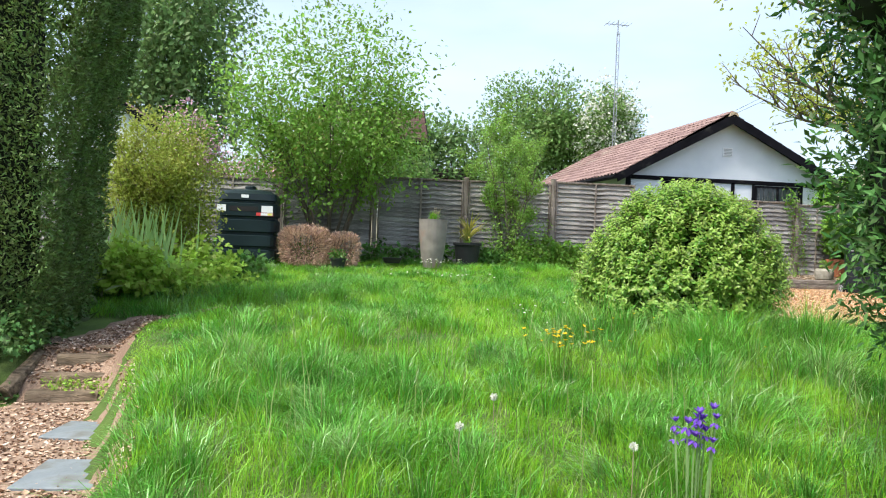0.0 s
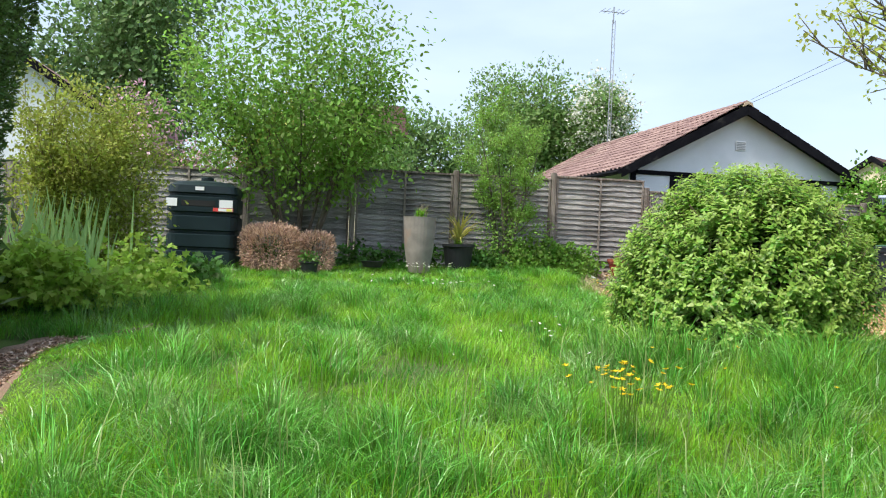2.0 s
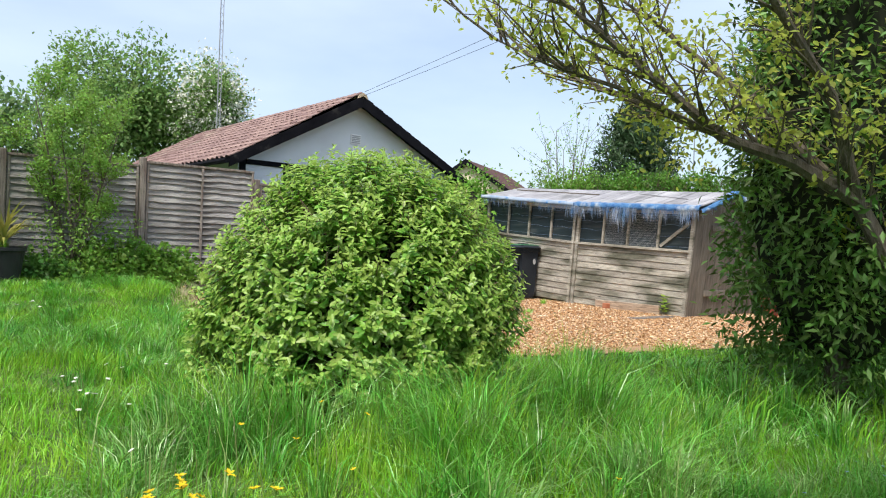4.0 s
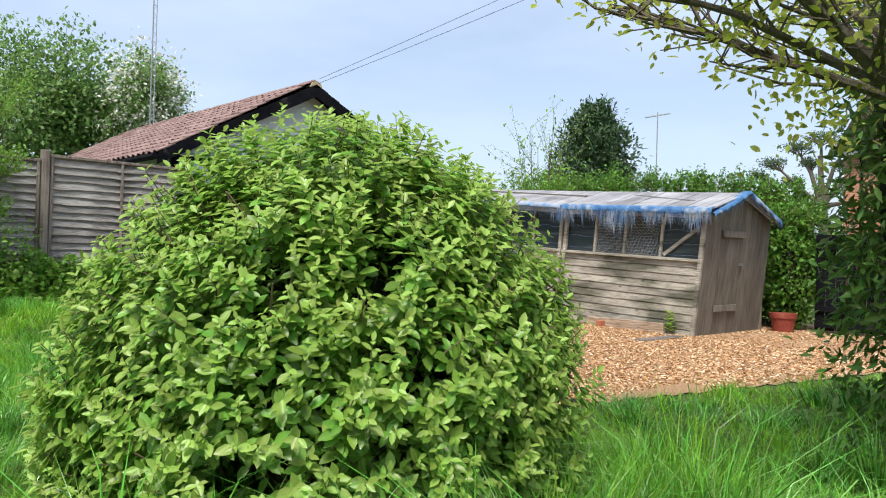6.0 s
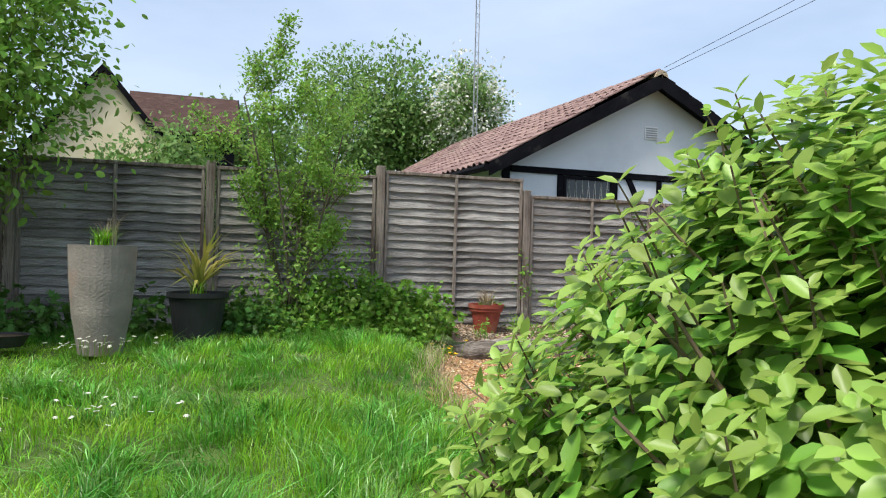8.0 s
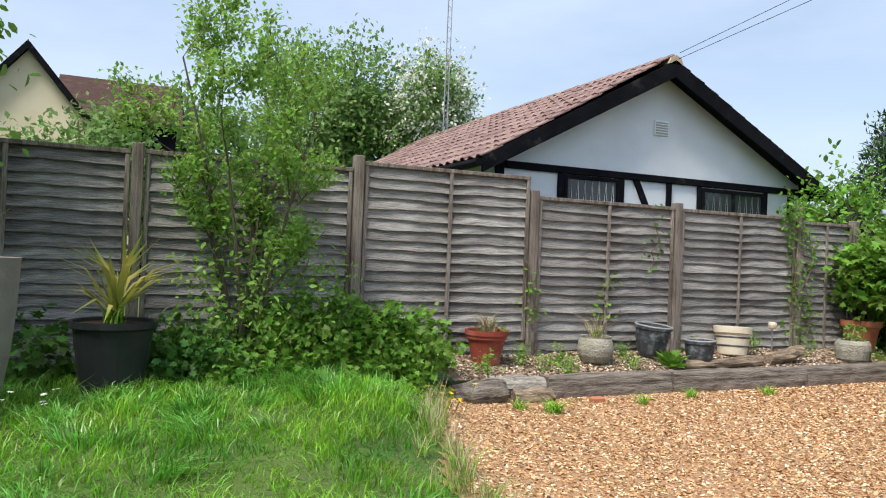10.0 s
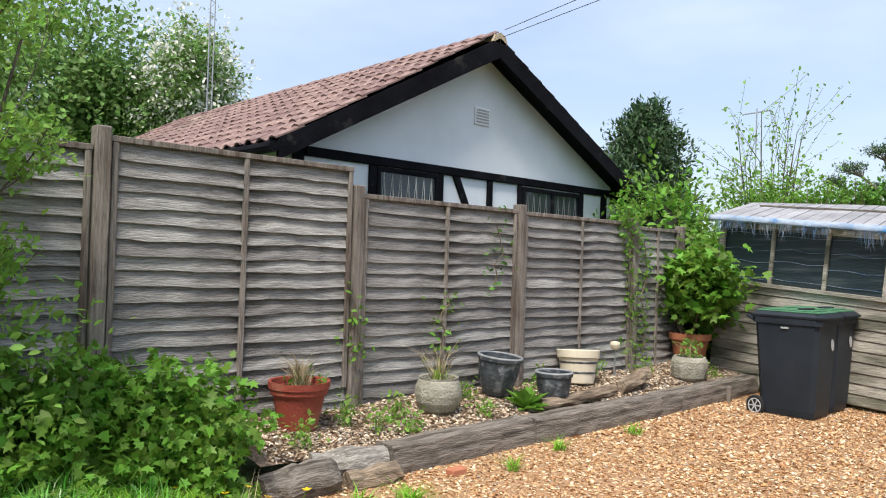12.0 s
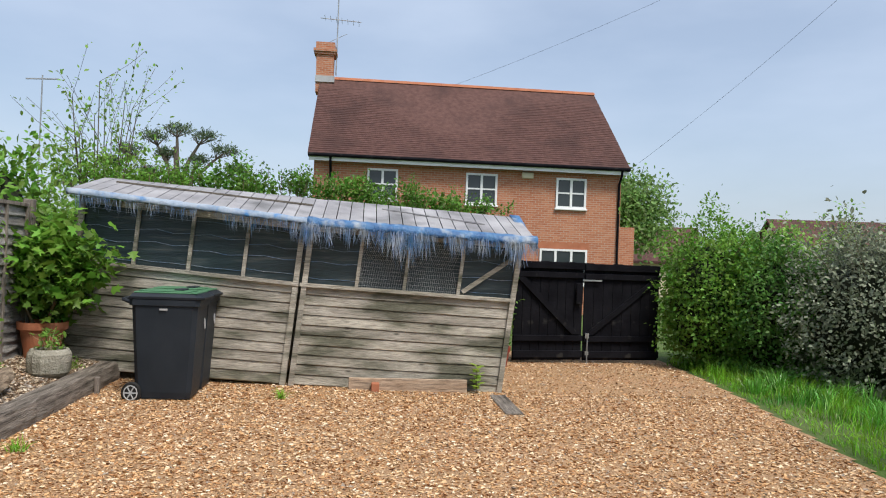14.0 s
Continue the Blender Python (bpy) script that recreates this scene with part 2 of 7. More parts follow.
M_STONEPOT = mat("concrete_pot", (0.25, 0.235, 0.19), (0.38, 0.36, 0.30), 7, 0.95, 0.9, 45, c=(0.18, 0.18, 0.12), cscale=3)
M_GLAZE = mat("dark_glaze", (0.03, 0.035, 0.04), (0.075, 0.085, 0.095), 12, 0.4, 0.5, 40, c=(0.19, 0.20, 0.21), cscale=14, clo=0.55)
M_RIM = mat("highlit_glaze_rim", (0.20, 0.21, 0.22), (0.33, 0.34, 0.35), 14, 0.5, 0.3, 40)
M_CREAMPOT = mat("cream_glaze", (0.62, 0.55, 0.42), (0.70, 0.63, 0.50), 4, 0.5)
M_TALLPOT = mat("grey_brown_pot", (0.20, 0.178, 0.16), (0.28, 0.25, 0.225), 5, 0.85, 0.4, 50, c=(0.30, 0.21, 0.165), cscale=3, clo=0.55)
M_BLACKPOT = mat("black_plastic_pot", (0.018, 0.02, 0.022), (0.03, 0.032, 0.034), 3, 0.5)
M_COMPOST = mat("potting_soil", (0.03, 0.022, 0.015), (0.06, 0.045, 0.03), 20, 0.95, 0.8, 60)
M_WHITE = mat("white_paint", (0.76, 0.77, 0.78), (0.82, 0.82, 0.82), 2, 0.5)
M_RED = mat("red_print", (0.6, 0.05, 0.05), (0.65, 0.07, 0.06), 2, 0.5)
M_YELLOW = mat("yellow_print", (0.75, 0.7, 0.12), (0.8, 0.75, 0.15), 2, 0.5)
M_METAL = mat("galvanised_metal", (0.30, 0.31, 0.32), (0.42, 0.43, 0.44), 8, 0.5, metal=0.7)
M_SLATE = mat("slate_slab", (0.15, 0.175, 0.19), (0.23, 0.26, 0.275), 3, 0.7, 0.3, 30, c=(0.13, 0.13, 0.115), cscale=4)
M_STEP = mat("step_timber", (0.17, 0.125, 0.085), (0.29, 0.22, 0.15), 4, 0.9, 0.9, 22, c=(0.07, 0.055, 0.035), cscale=3, stretch=(1, 6, 6), streak=(0.5, 5, 5))
M_BARK = mat("grey_brown_bark", (0.085, 0.068, 0.05), (0.16, 0.135, 0.105), 8, 0.9, 0.8, 30, stretch=(3, 3, 0.7))
M_TWIG = mat("twig_bark", (0.12, 0.085, 0.055), (0.20, 0.15, 0.10), 8, 0.9)
M_DEADTWIG = leafmat("dead_box_foliage", (0.44, 0.28, 0.21), (0.62, 0.44, 0.34), 0.2, 0.4, 0.8)
L_BUSH = leafmat("shrub_leaf", (0.125, 0.27, 0.036), (0.24, 0.41, 0.068), 0.42, 0.45, 0.38, 0.5)
L_BUSHTIP = leafmat("young_shrub_leaf", (0.27, 0.44, 0.07), (0.42, 0.57, 0.14), 0.48, 0.28, 0.38, 0.5)
L_HEDGE = leafmat("yew_needles", (0.085, 0.15, 0.042), (0.155, 0.235, 0.065), 0.3, 0.5, 0.55)
L_YEWTREE = leafmat("dark_yew_needles", (0.045, 0.125, 0.03), (0.11, 0.22, 0.055), 0.25, 0.5, 0.55)
L_YEW = leafmat("conifer_sprays", (0.07, 0.155, 0.028), (0.13, 0.24, 0.045), 0.3, 0.45, 0.5)
L_GOLD = leafmat("golden_leaf", (0.23, 0.31, 0.045), (0.40, 0.43, 0.09), 0.48, 0.4)
L_HAZEL = leafmat("hazel_leaf", (0.16, 0.31, 0.045), (0.28, 0.46, 0.09), 0.5, 0.38)
L_APPLE = leafmat("apple_leaf", (0.17, 0.32, 0.05), (0.30, 0.48, 0.10), 0.5, 0.35)
L_DARK = leafmat("dark_green_leaf", (0.065, 0.17, 0.03), (0.125, 0.26, 0.048), 0.35, 0.4)
L_LIME = leafmat("lime_leaf", (0.27, 0.44, 0.055), (0.40, 0.58, 0.10), 0.45, 0.3)
# far leaf greens, made paler: distance haze is mixed into both tones
L_FAR = leafmat("hazed_tree_leaf", (0.14, 0.26, 0.065), (0.25, 0.38, 0.12), 0.48, 0.4)
L_FARDARK = leafmat("hazed_oak_leaf", (0.13, 0.235, 0.075), (0.23, 0.35, 0.13), 0.5, 0.4)
L_CONIF = leafmat("dark_conifer_leaf", (0.035, 0.075, 0.03), (0.075, 0.13, 0.05), 0.25, 0.5, 0.6)
L_PINE = leafmat("pine_needles", (0.075, 0.12, 0.06), (0.12, 0.17, 0.085), 0.2, 0.4)
L_PRIVET = leafmat("privet_leaf", (0.115, 0.26, 0.03), (0.21, 0.38, 0.055), 0.45, 0.42)
L_HEDGEROW = leafmat("hedgerow_leaf", (0.085, 0.20, 0.025), (0.16, 0.31, 0.045), 0.42, 0.45)
L_GREY = leafmat("grey_green_leaf", (0.17, 0.20, 0.13), (0.30, 0.33, 0.23), 0.3, 0.4)
L_MAG = leafmat("yellow_green_leaf", (0.36, 0.44, 0.06), (0.55, 0.58, 0.13), 0.55, 0.3)
L_SWORD = leafmat("sword_leaf", (0.27, 0.44, 0.16), (0.40, 0.58, 0.26), 0.45, 0.25, 0.65, 0.15)
L_STRAPY = leafmat("yellowing_strap_leaf", (0.20, 0.27, 0.05), (0.42, 0.36, 0.09), 0.35, 0.4)
L_STRAW = leafmat("straw_stem", (0.34, 0.27, 0.16), (0.45, 0.38, 0.25), 0.2, 0.3)
P_WHITE = leafmat("white_petal", (0.72, 0.72, 0.62), (0.85, 0.84, 0.76), 0.3, 0.1)
P_PINK = leafmat("pink_petal", (0.55, 0.28, 0.38), (0.75, 0.52, 0.60), 0.3, 0.3)
P_YELLOW = leafmat("yellow_petal", (0.80, 0.52, 0.01), (0.86, 0.60, 0.02), 0.3, 0.1)
P_PURPLE = leafmat("purple_petal", (0.13, 0.05, 0.42), (0.24, 0.12, 0.60), 0.35, 0.25)
P_BLUE = leafmat("blue_petal", (0.20, 0.32, 0.75), (0.32, 0.45, 0.82), 0.3, 0.2)


def glassmat(name, tint, rough=0.08, alpha=1.0):
    m = bpy.data.materials.new(name)
    m.use_nodes = True
    p = m.node_tree.nodes["Principled BSDF"]
    p.inputs["Base Color"].default_value = (*tint, 1)
    p.inputs["Roughness"].default_value = rough
    p.inputs["IOR"].default_value = 1.5
    p.inputs["Transmission Weight"].default_value = alpha
    return m


M_PANEDARK = glassmat("dark_window_glass", (0.035, 0.045, 0.05), 0.05, 0.0)
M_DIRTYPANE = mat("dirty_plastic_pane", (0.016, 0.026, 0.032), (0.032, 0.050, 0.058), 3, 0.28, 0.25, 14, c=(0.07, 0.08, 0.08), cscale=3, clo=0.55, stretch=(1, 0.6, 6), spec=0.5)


def brickmat():
    m = mat("red_brickwork", (0.36, 0.13, 0.07), (0.46, 0.19, 0.105), 2.0, 0.9, 0.2, 40)
    n, l = m.node_tree.nodes, m.node_tree.links
    p = n["Principled BSDF"]
    co = n.new("ShaderNodeTexCoord")
    sp = n.new("ShaderNodeSeparateXYZ")
    l.new(co.outputs["Object"], sp.inputs["Vector"])
    ad = n.new("ShaderNodeMath")
    l.new(sp.outputs["X"], ad.inputs[0])
    l.new(sp.outputs["Y"], ad.inputs[1])
    cb = n.new("ShaderNodeCombineXYZ")
    l.new(ad.outputs["Value"], cb.inputs["X"])
    l.new(sp.outputs["Z"], cb.inputs["Y"])
    br = n.new("ShaderNodeTexBrick")
    br.inputs["Scale"].default_value = 1.0
    br.inputs["Brick Width"].default_value, br.inputs["Row Height"].default_value, br.inputs["Mortar Size"].default_value = 0.225, 0.075, 0.009
    br.inputs["Color1"].default_value, br.inputs["Color2"].default_value, br.inputs["Mortar"].default_value = (0.38, 0.13, 0.065, 1), (0.48, 0.20, 0.11, 1), (0.42, 0.31, 0.24, 1)
    l.new(cb.outputs["Vector"], br.inputs["Vector"])
    l.new(br.outputs["Color"], p.inputs["Base Color"])
    return m


M_BRICK = brickmat()


# ---- building helpers ----
def thing(name, at, label, category, group="", turn=0.0, kind=""):
    ob = new(name)
    ob.empty_display_size = 0.1
    ob.matrix_world = pose(*at, 0, 0, turn)
    return tagged(ob, label, category, group, kind)


def part(name, bm, material, parent=None, label="", smooth=False):
    me = bpy.data.meshes.new(name)
    bm.to_mesh(me)
    bm.free()
    if smooth:
        for f in me.polygons:
            f.use_smooth = True
    me.materials.append(material)
    ob = new(name, me)
    if parent:
        ob.parent = parent
    return tagged(ob, label)


def shared(name, me, parent, m):
    """One more piece on a mesh that others use too."""
    ob = new(name, me)
    ob.parent = parent
    ob.matrix_local = m
    return ob


def mesh_of(bm, name, material, smooth=False):
    me = bpy.data.meshes.new(name)
    bm.to_mesh(me)
    bm.free()
    for f in me.polygons:
        f.use_smooth = smooth
    me.materials.append(material)
    return me


def box(bm, x0, y0, z0, x1, y1, z1, bevel=0.0):
    r = bmesh.ops.create_cube(bm, size=1.0, matrix=Matrix.LocRotScale(((x0 + x1) / 2, (y0 + y1) / 2, (z0 + z1) / 2), None, (abs(x1 - x0), abs(y1 - y0), abs(z1 - z0))))
    if bevel:
        edges = {e for v in r["verts"] for e in v.link_edges}
        bmesh.ops.bevel(bm, geom=list(edges), offset=bevel, segments=1, affect="EDGES")
    return bm


def boxes(*bs, bevel=0.0):
    bm = bmesh.new()
    for b in bs:
        box(bm, *b, bevel=bevel)
    return bm


def prism(points, d0, d1, axis="y"):
    """A plane outline, extruded along an axis from d0 to d1."""
    bm = bmesh.new()
    put = {"x": lambda a, b, d: (d, a, b), "y": lambda a, b, d: (a, d, b), "z": lambda a, b, d: (a, b, d)}[axis]
    lo, hi = [[bm.verts.new(put(a, b, d)) for a, b in points] for d in (d0, d1)]
    k = len(points)
    bm.faces.new(lo)
    bm.faces.new(hi[::-1])
    for i in range(k):
        bm.faces.new((lo[i], hi[i], hi[(i + 1) % k], lo[(i + 1) % k]))
    bmesh.ops.recalc_face_normals(bm, faces=bm.faces)
    return bm


def lathe(profile, n=28, bm=None, wob=0.0):
    """A turned shape from (radius, height) pairs."""
    bm = bm or bmesh.new()
    rings = []
    for r, z in profile:
        rings.append([bm.verts.new((r * (1 + wob * math.sin(3 * i)) * math.cos(2 * math.pi * i / n), r * (1 + wob * math.sin(3 * i)) * math.sin(2 * math.pi * i / n), z)) for i in range(n)])
    for a, b in zip(rings, rings[1:]):
        for i in range(n):
            bm.faces.new((a[i], a[(i + 1) % n], b[(i + 1) % n], b[i]))
    bm.faces.new(rings[0][::-1])
    bm.faces.new(rings[-1])
    bmesh.ops.recalc_face_normals(bm, faces=bm.faces)
    return bm


def tube(bm, pts, radii, n=6):
    """A round bar through points, tapering by the radii."""
    pts = [Vector(p) for p in pts]
    rings = []
    for i, p in enumerate(pts):
        d = (pts[min(i + 1, len(pts) - 1)] - pts[max(i - 1, 0)]).normalized()
        side = d.orthogonal().normalized() if i == 0 else (side - d * side.dot(d)).normalized()
        up = d.cross(side)
        r = radii[i] if isinstance(radii, (list, tuple)) else radii
        rings.append([bm.verts.new(p + r * (side * math.cos(2 * math.pi * k / n) + up * math.sin(2 * math.pi * k / n))) for k in range(n)])
    for a, b in zip(rings, rings[1:]):
        for k in range(n):
            bm.faces.new((a[k], a[(k + 1) % n], b[(k + 1) % n], b[k]))
    bm.faces.new(rings[0][::-1])
    bm.faces.new(rings[-1])
    return bm


def from_arrays(name, verts, faces, material, parent=None, smooth=False):
    """A mesh from arrays of corners and of faces that all have as many corners."""
    me = bpy.data.meshes.new(name)
    k = faces.shape[1]
    me.vertices.add(len(verts))
    me.vertices.foreach_set("co", np.ascontiguousarray(verts, dtype=np.float32).ravel())
    me.loops.add(faces.size)
    me.loops.foreach_set("vertex_index", np.ascontiguousarray(faces, dtype=np.int32).ravel())
    me.polygons.add(len(faces))
    me.polygons.foreach_set("loop_start", np.arange(0, faces.size, k, dtype=np.int32))
    me.polygons.foreach_set("loop_total", np.full(len(faces), k, dtype=np.int32))
    me.update(calc_edges=True)
    if smooth:
        me.polygons.foreach_set("use_smooth", np.ones(len(faces), dtype=bool))
    me.materials.append(material)
    ob = new(name, me)
    if parent:
        ob.parent = parent
    return ob


def unit(a):
    return a / np.maximum(np.linalg.norm(a, axis=1, keepdims=True), 1e-9)


DIAMOND = (np.array([(0, 0, 0), (0.5, 0.30, 0.07), (1, 0, -0.06), (0.5, -0.30, 0.07)]), np.array([(0, 3, 2), (0, 2, 1)]))
OVAL = (np.array([(0, 0, 0), (0.28, 0.25, 0.05), (0.66, 0.24, 0.04), (1, 0, -0.10), (0.66, -0.24, 0.04), (0.28, -0.25, 0.05)]), np.array([(0, 5, 4, 3), (0, 3, 2, 1)]))
OVAL8 = (np.array([(0, 0, 0), (0.16, 0.15, 0.035), (0.42, 0.255, 0.055), (0.72, 0.20, 0.02), (1, 0, -0.10), (0.72, -0.20, 0.02), (0.42, -0.255, 0.055), (0.16, -0.15, 0.035)]), np.array([(0, 7, 6, 5, 4), (0, 4, 3, 2, 1)]))
SPRAY = (np.array([(0, 0, 0), (0.45, 0.17, 0.02), (1, 0.02, -0.12), (0.45, -0.17, 0.02)]), np.array([(0, 3, 2), (0, 2, 1)]))
LOBED = (np.array([(0, 0, 0), (0.15, 0.45, 0.03), (0.45, 0.25, 0.05), (0.7, 0.5, 0), (0.65, 0.18, 0.04), (1, 0, -0.08), (0.65, -0.18, 0.04), (0.7, -0.5, 0), (0.45, -0.25, 0.05), (0.15, -0.45, 0.03)]),
         np.array([(0, 9, 8), (0, 8, 6), (8, 7, 6), (0, 6, 5), (0, 5, 4), (0, 4, 2), (4, 3, 2), (0, 2, 1)]))


def leaves(name, at, along, normal, size, material, parent=None, shape=DIAMOND):
    """Many small leaves: where each is held, which way it points, which way it faces, and its length."""
    tv, tf = shape
    x = unit(along)
    y = unit(np.cross(normal, x))
    z = np.cross(x, y)
    v = at[:, None, :] + size[:, None, None] * (tv[None, :, 0:1] * x[:, None] + tv[None, :, 1:2] * y[:, None] + tv[None, :, 2:3] * z[:, None])
    f = (np.arange(len(at)) * len(tv))[:, None, None] + tf[None]
    return from_arrays(name, v.reshape(-1, 3), f.reshape(-1, tf.shape[1]), material, parent)


def leaf_objects(name, at, along, normal, size, material, parent, shape):
    """Large leaves, each an object of its own on one mesh."""
    me = bpy.data.meshes.new(name)
    me.from_pydata([tuple(v) for v in shape[0]], [], [tuple(int(i) for i in f) for f in shape[1]])
    me.materials.append(material)
    for p, a, n, s in zip(at, along, normal, size):
        x = Vector(a).normalized()
        y = Vector(n).cross(x).normalized()
        z = x.cross(y)
        m = Matrix((x, y, z)).transposed().to_4x4()
        shared(name, me, parent, Matrix.Translation(Vector(p)) @ m @ Matrix.Diagonal((s, s, s, 1)))


def sphere_dirs(n):
    return unit(rng.normal(size=(n, 3)))


def lumps(d, seed, amount=0.22, freq=2.3):
    """An uneven outline: a factor for each direction."""
    return np.array([1 + amount * noise.noise(Vector(v) * freq + Vector((seed, seed * 0.7, 0))) * 2 + amount * 0.6 * noise.noise(Vector(v) * freq * 2.7 + Vector((0, seed, 3))) for v in d])


def crown(name, centre, radii, n, size, material, parent, seed=1.0, shell=0.75, droop=0.0, shape=DIAMOND, amount=0.22, flat=0.0, clump=6, spread=0.09):
    """Leaves in clumps through an uneven ellipsoid, thicker towards its skin."""
    k = max(1, n // clump)
    d = sphere_dirs(k)
    if flat:
        d[:, 2] = np.maximum(d[:, 2], -flat)
    r = (shell + (1 - shell) * rng.random(k) ** 0.6) * lumps(d, seed, amount)
    inner = rng.random(k) < 0.25
    r[inner] *= rng.uniform(0.4, 0.95, inner.sum())
    c = np.array(centre) + d * r[:, None] * np.array(radii)
    c = np.repeat(c, clump, axis=0)
    d = np.repeat(d, clump, axis=0)
    at = c + rng.normal(size=c.shape) * spread
    along = d * 0.7 + sphere_dirs(len(at)) * 0.9
    along[:, 2] -= droop
    nrm = d * 0.8 + sphere_dirs(len(at)) * 0.8 + np.array((0, 0, 0.6))
    return leaves(name, at, along, nrm, size * rng.uniform(0.6, 1.3, len(at)), material, parent, shape)


def grow(base, height, stems, seed, spread=0.35, levels=3, splits=3, r0=0.06, lean=(0, 0), wig=0.12, up=0.25, shrink=0.62, start=0.25):
    """Limbs that fork: the bars for one mesh, and the tips with their directions."""
    r = random.Random(seed)
    bm, tips = bmesh.new(), []

    def limb(p, d, length, rad, level):
        pts, rads, q, dd = [p], [rad], p.copy(), d.normalized()
        k = 5
        for i in range(k):
            dd = (dd + Vector((r.uniform(-1, 1), r.uniform(-1, 1), r.uniform(-0.4, 1) * up * 2)) * wig).normalized()
            q = q + dd * length / k
            pts.append(q.copy())
            rads.append(max(rad * (1 - 0.7 * (i + 1) / k), 0.003))
            if level >= levels - 1:
                tips.append((q.copy(), dd.copy()))
        tube(bm, pts, rads, 6 if level == 0 else 4)
        if level < levels:
            for s in range(splits + (1 if level else 2)):
                f = start + (1 - start) * (s + r.random()) / (splits + 2)
                i = min(int(f * k), k - 1)
                side = Vector((r.uniform(-1, 1), r.uniform(-1, 1), r.uniform(-0.1, 0.8)))
                limb(pts[i + 1], dd * 0.6 + side.normalized() * 0.9, length * shrink * r.uniform(0.7, 1.15), rads[i + 1] * 0.7, level + 1)

    for s in range(stems):
        a = 2 * math.pi * (s + r.random() * 0.7) / stems
        out = spread if stems > 1 else 0.05
        limb(Vector(base) + Vector((math.cos(a), math.sin(a), 0)) * (0.08 if stems > 1 else 0), Vector((math.cos(a) * out + lean[0], math.sin(a) * out + lean[1], 1)), height * r.uniform(0.8, 1.05), r0 * r.uniform(0.7, 1.1), 0)
    return bm, tips


def tip_leaves(name, tips, per_tip, size, material, parent, spread=0.1, shape=DIAMOND, droop=0.25, zmin=None):
    p = np.repeat(np.array([t[0][:] for t in tips]), per_tip, axis=0)
    d = np.repeat(np.array([t[1][:] for t in tips]), per_tip, axis=0)
    at = p + rng.normal(size=p.shape) * spread
    if zmin is not None:
        keep = at[:, 2] > zmin
        at, d = at[keep], d[keep]
    along = d * 0.6 + sphere_dirs(len(at))
    along[:, 2] -= droop
    nrm = sphere_dirs(len(at)) * 0.7 + np.array((0, 0, 1.0))
    return leaves(name, at, along, nrm, size * rng.uniform(0.6, 1.25, len(at)), material, parent, shape)


def blades(name, at, height, width, material, lean=0.35, parent=None, toward=None, droop=0.0):
    """Bent, tapering grass blades."""
    n = len(at)
    a = rng.uniform(0, 2 * math.pi, n)
    side = np.stack([np.cos(a), np.sin(a), np.zeros(n)], 1)
    b = a + math.pi / 2 + rng.normal(size=n) * 0.5
    out = np.stack([np.cos(b), np.sin(b), np.zeros(n)], 1) * (height * lean * rng.uniform(0.2, 1.6, n))[:, None]
    if toward is not None:
        out[:, :2] += toward * 1.0
    up = np.zeros((n, 3))
    up[:, 2] = height
    w = (width * rng.uniform(0.7, 1.3, n) / 2)[:, None]
    v = np.stack([at - side * w, at + side * w, at + up * 0.55 + out * 0.3 + side * w * 0.8, at + up * 0.55 + out * 0.3 - side * w * 0.8, at + up * (rng.uniform(0.70, 0.99, (n, 1)) - droop * rng.random((n, 1))) + out], 1)
    i = (np.arange(n) * 5)[:, None]
    f = np.concatenate([i + np.array([[0, 1, 2]]), i + np.array([[0, 2, 3]]), i + np.array([[3, 2, 4]])], 0)
    return from_arrays(name, v.reshape(-1, 3), f, material, parent)


def stones(name, at, size, material, parent=None):
    """Angular chippings bedded in the ground."""
    n = len(at)
    base = np.array([(1.1, 0, -0.25), (0, 0.8, -0.25), (-1.1, 0, -0.25), (0, -0.8, -0.25), (0, 0, 0.62)], float)
    q = base[None] * rng.uniform(0.55, 1.25, (n, 5, 1)) + rng.normal(size=(n, 5, 3)) * 0.15
    d1 = sphere_dirs(n)
    d1[:, 2] *= 0.3
    d1 = unit(d1)
    d2 = unit(np.cross(d1, sphere_dirs(n) * 0.35 + np.array((0, 0, 1.0))))
    d3 = np.cross(d1, d2)
    v = at[:, None] + size[:, None, None] * (q[..., 0:1] * d1[:, None] + q[..., 1:2] * d2[:, None] + q[..., 2:3] * d3[:, None])
    f = np.array([(0, 1, 4), (1, 2, 4), (2, 3, 4), (3, 0, 4)])
    return from_arrays(name, v.reshape(-1, 3), ((np.arange(n) * 5)[:, None, None] + f[None]).reshape(-1, 3), material, parent)


def shade_mass(parent, centre, radii, seed=1.0):
    """An added near-black lump that stands in for shade inside a dense shrub."""
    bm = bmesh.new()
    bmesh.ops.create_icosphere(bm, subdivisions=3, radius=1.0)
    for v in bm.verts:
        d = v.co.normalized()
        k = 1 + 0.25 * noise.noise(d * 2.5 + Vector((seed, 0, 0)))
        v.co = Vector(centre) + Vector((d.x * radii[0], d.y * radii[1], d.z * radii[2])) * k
    return part("shade_mass", bm, M_CORE, parent)


# ---- ground ----
LAWN_Y = [-30, -1.0, 0.0, 1.7, 3.0, 5.0, 7.0, 9.6, 11.5, 13.0, 60]
LAWN_Z = [0.05, 0.05, 0.08, 0.24, 0.38, 0.54, 0.62, 0.70, 0.88, 0.92, 0.9]


def step(a, b, x):
    t = np.clip((x - a) / (b - a), 0, 1)
    return t * t * (3 - 2 * t)


def edge_x(y):
    """Where the lawn ends at the path, seen along the path."""
    return np.interp(y, [-5, 1.5, 3.0, 3.8, 4.6, 5.2, 5.8, 6.2, 6.6, 7.0], [0.47, 0.17, -0.14, -0.37, -0.60, -0.62, -0.35, -0.08, -0.08, -0.2])


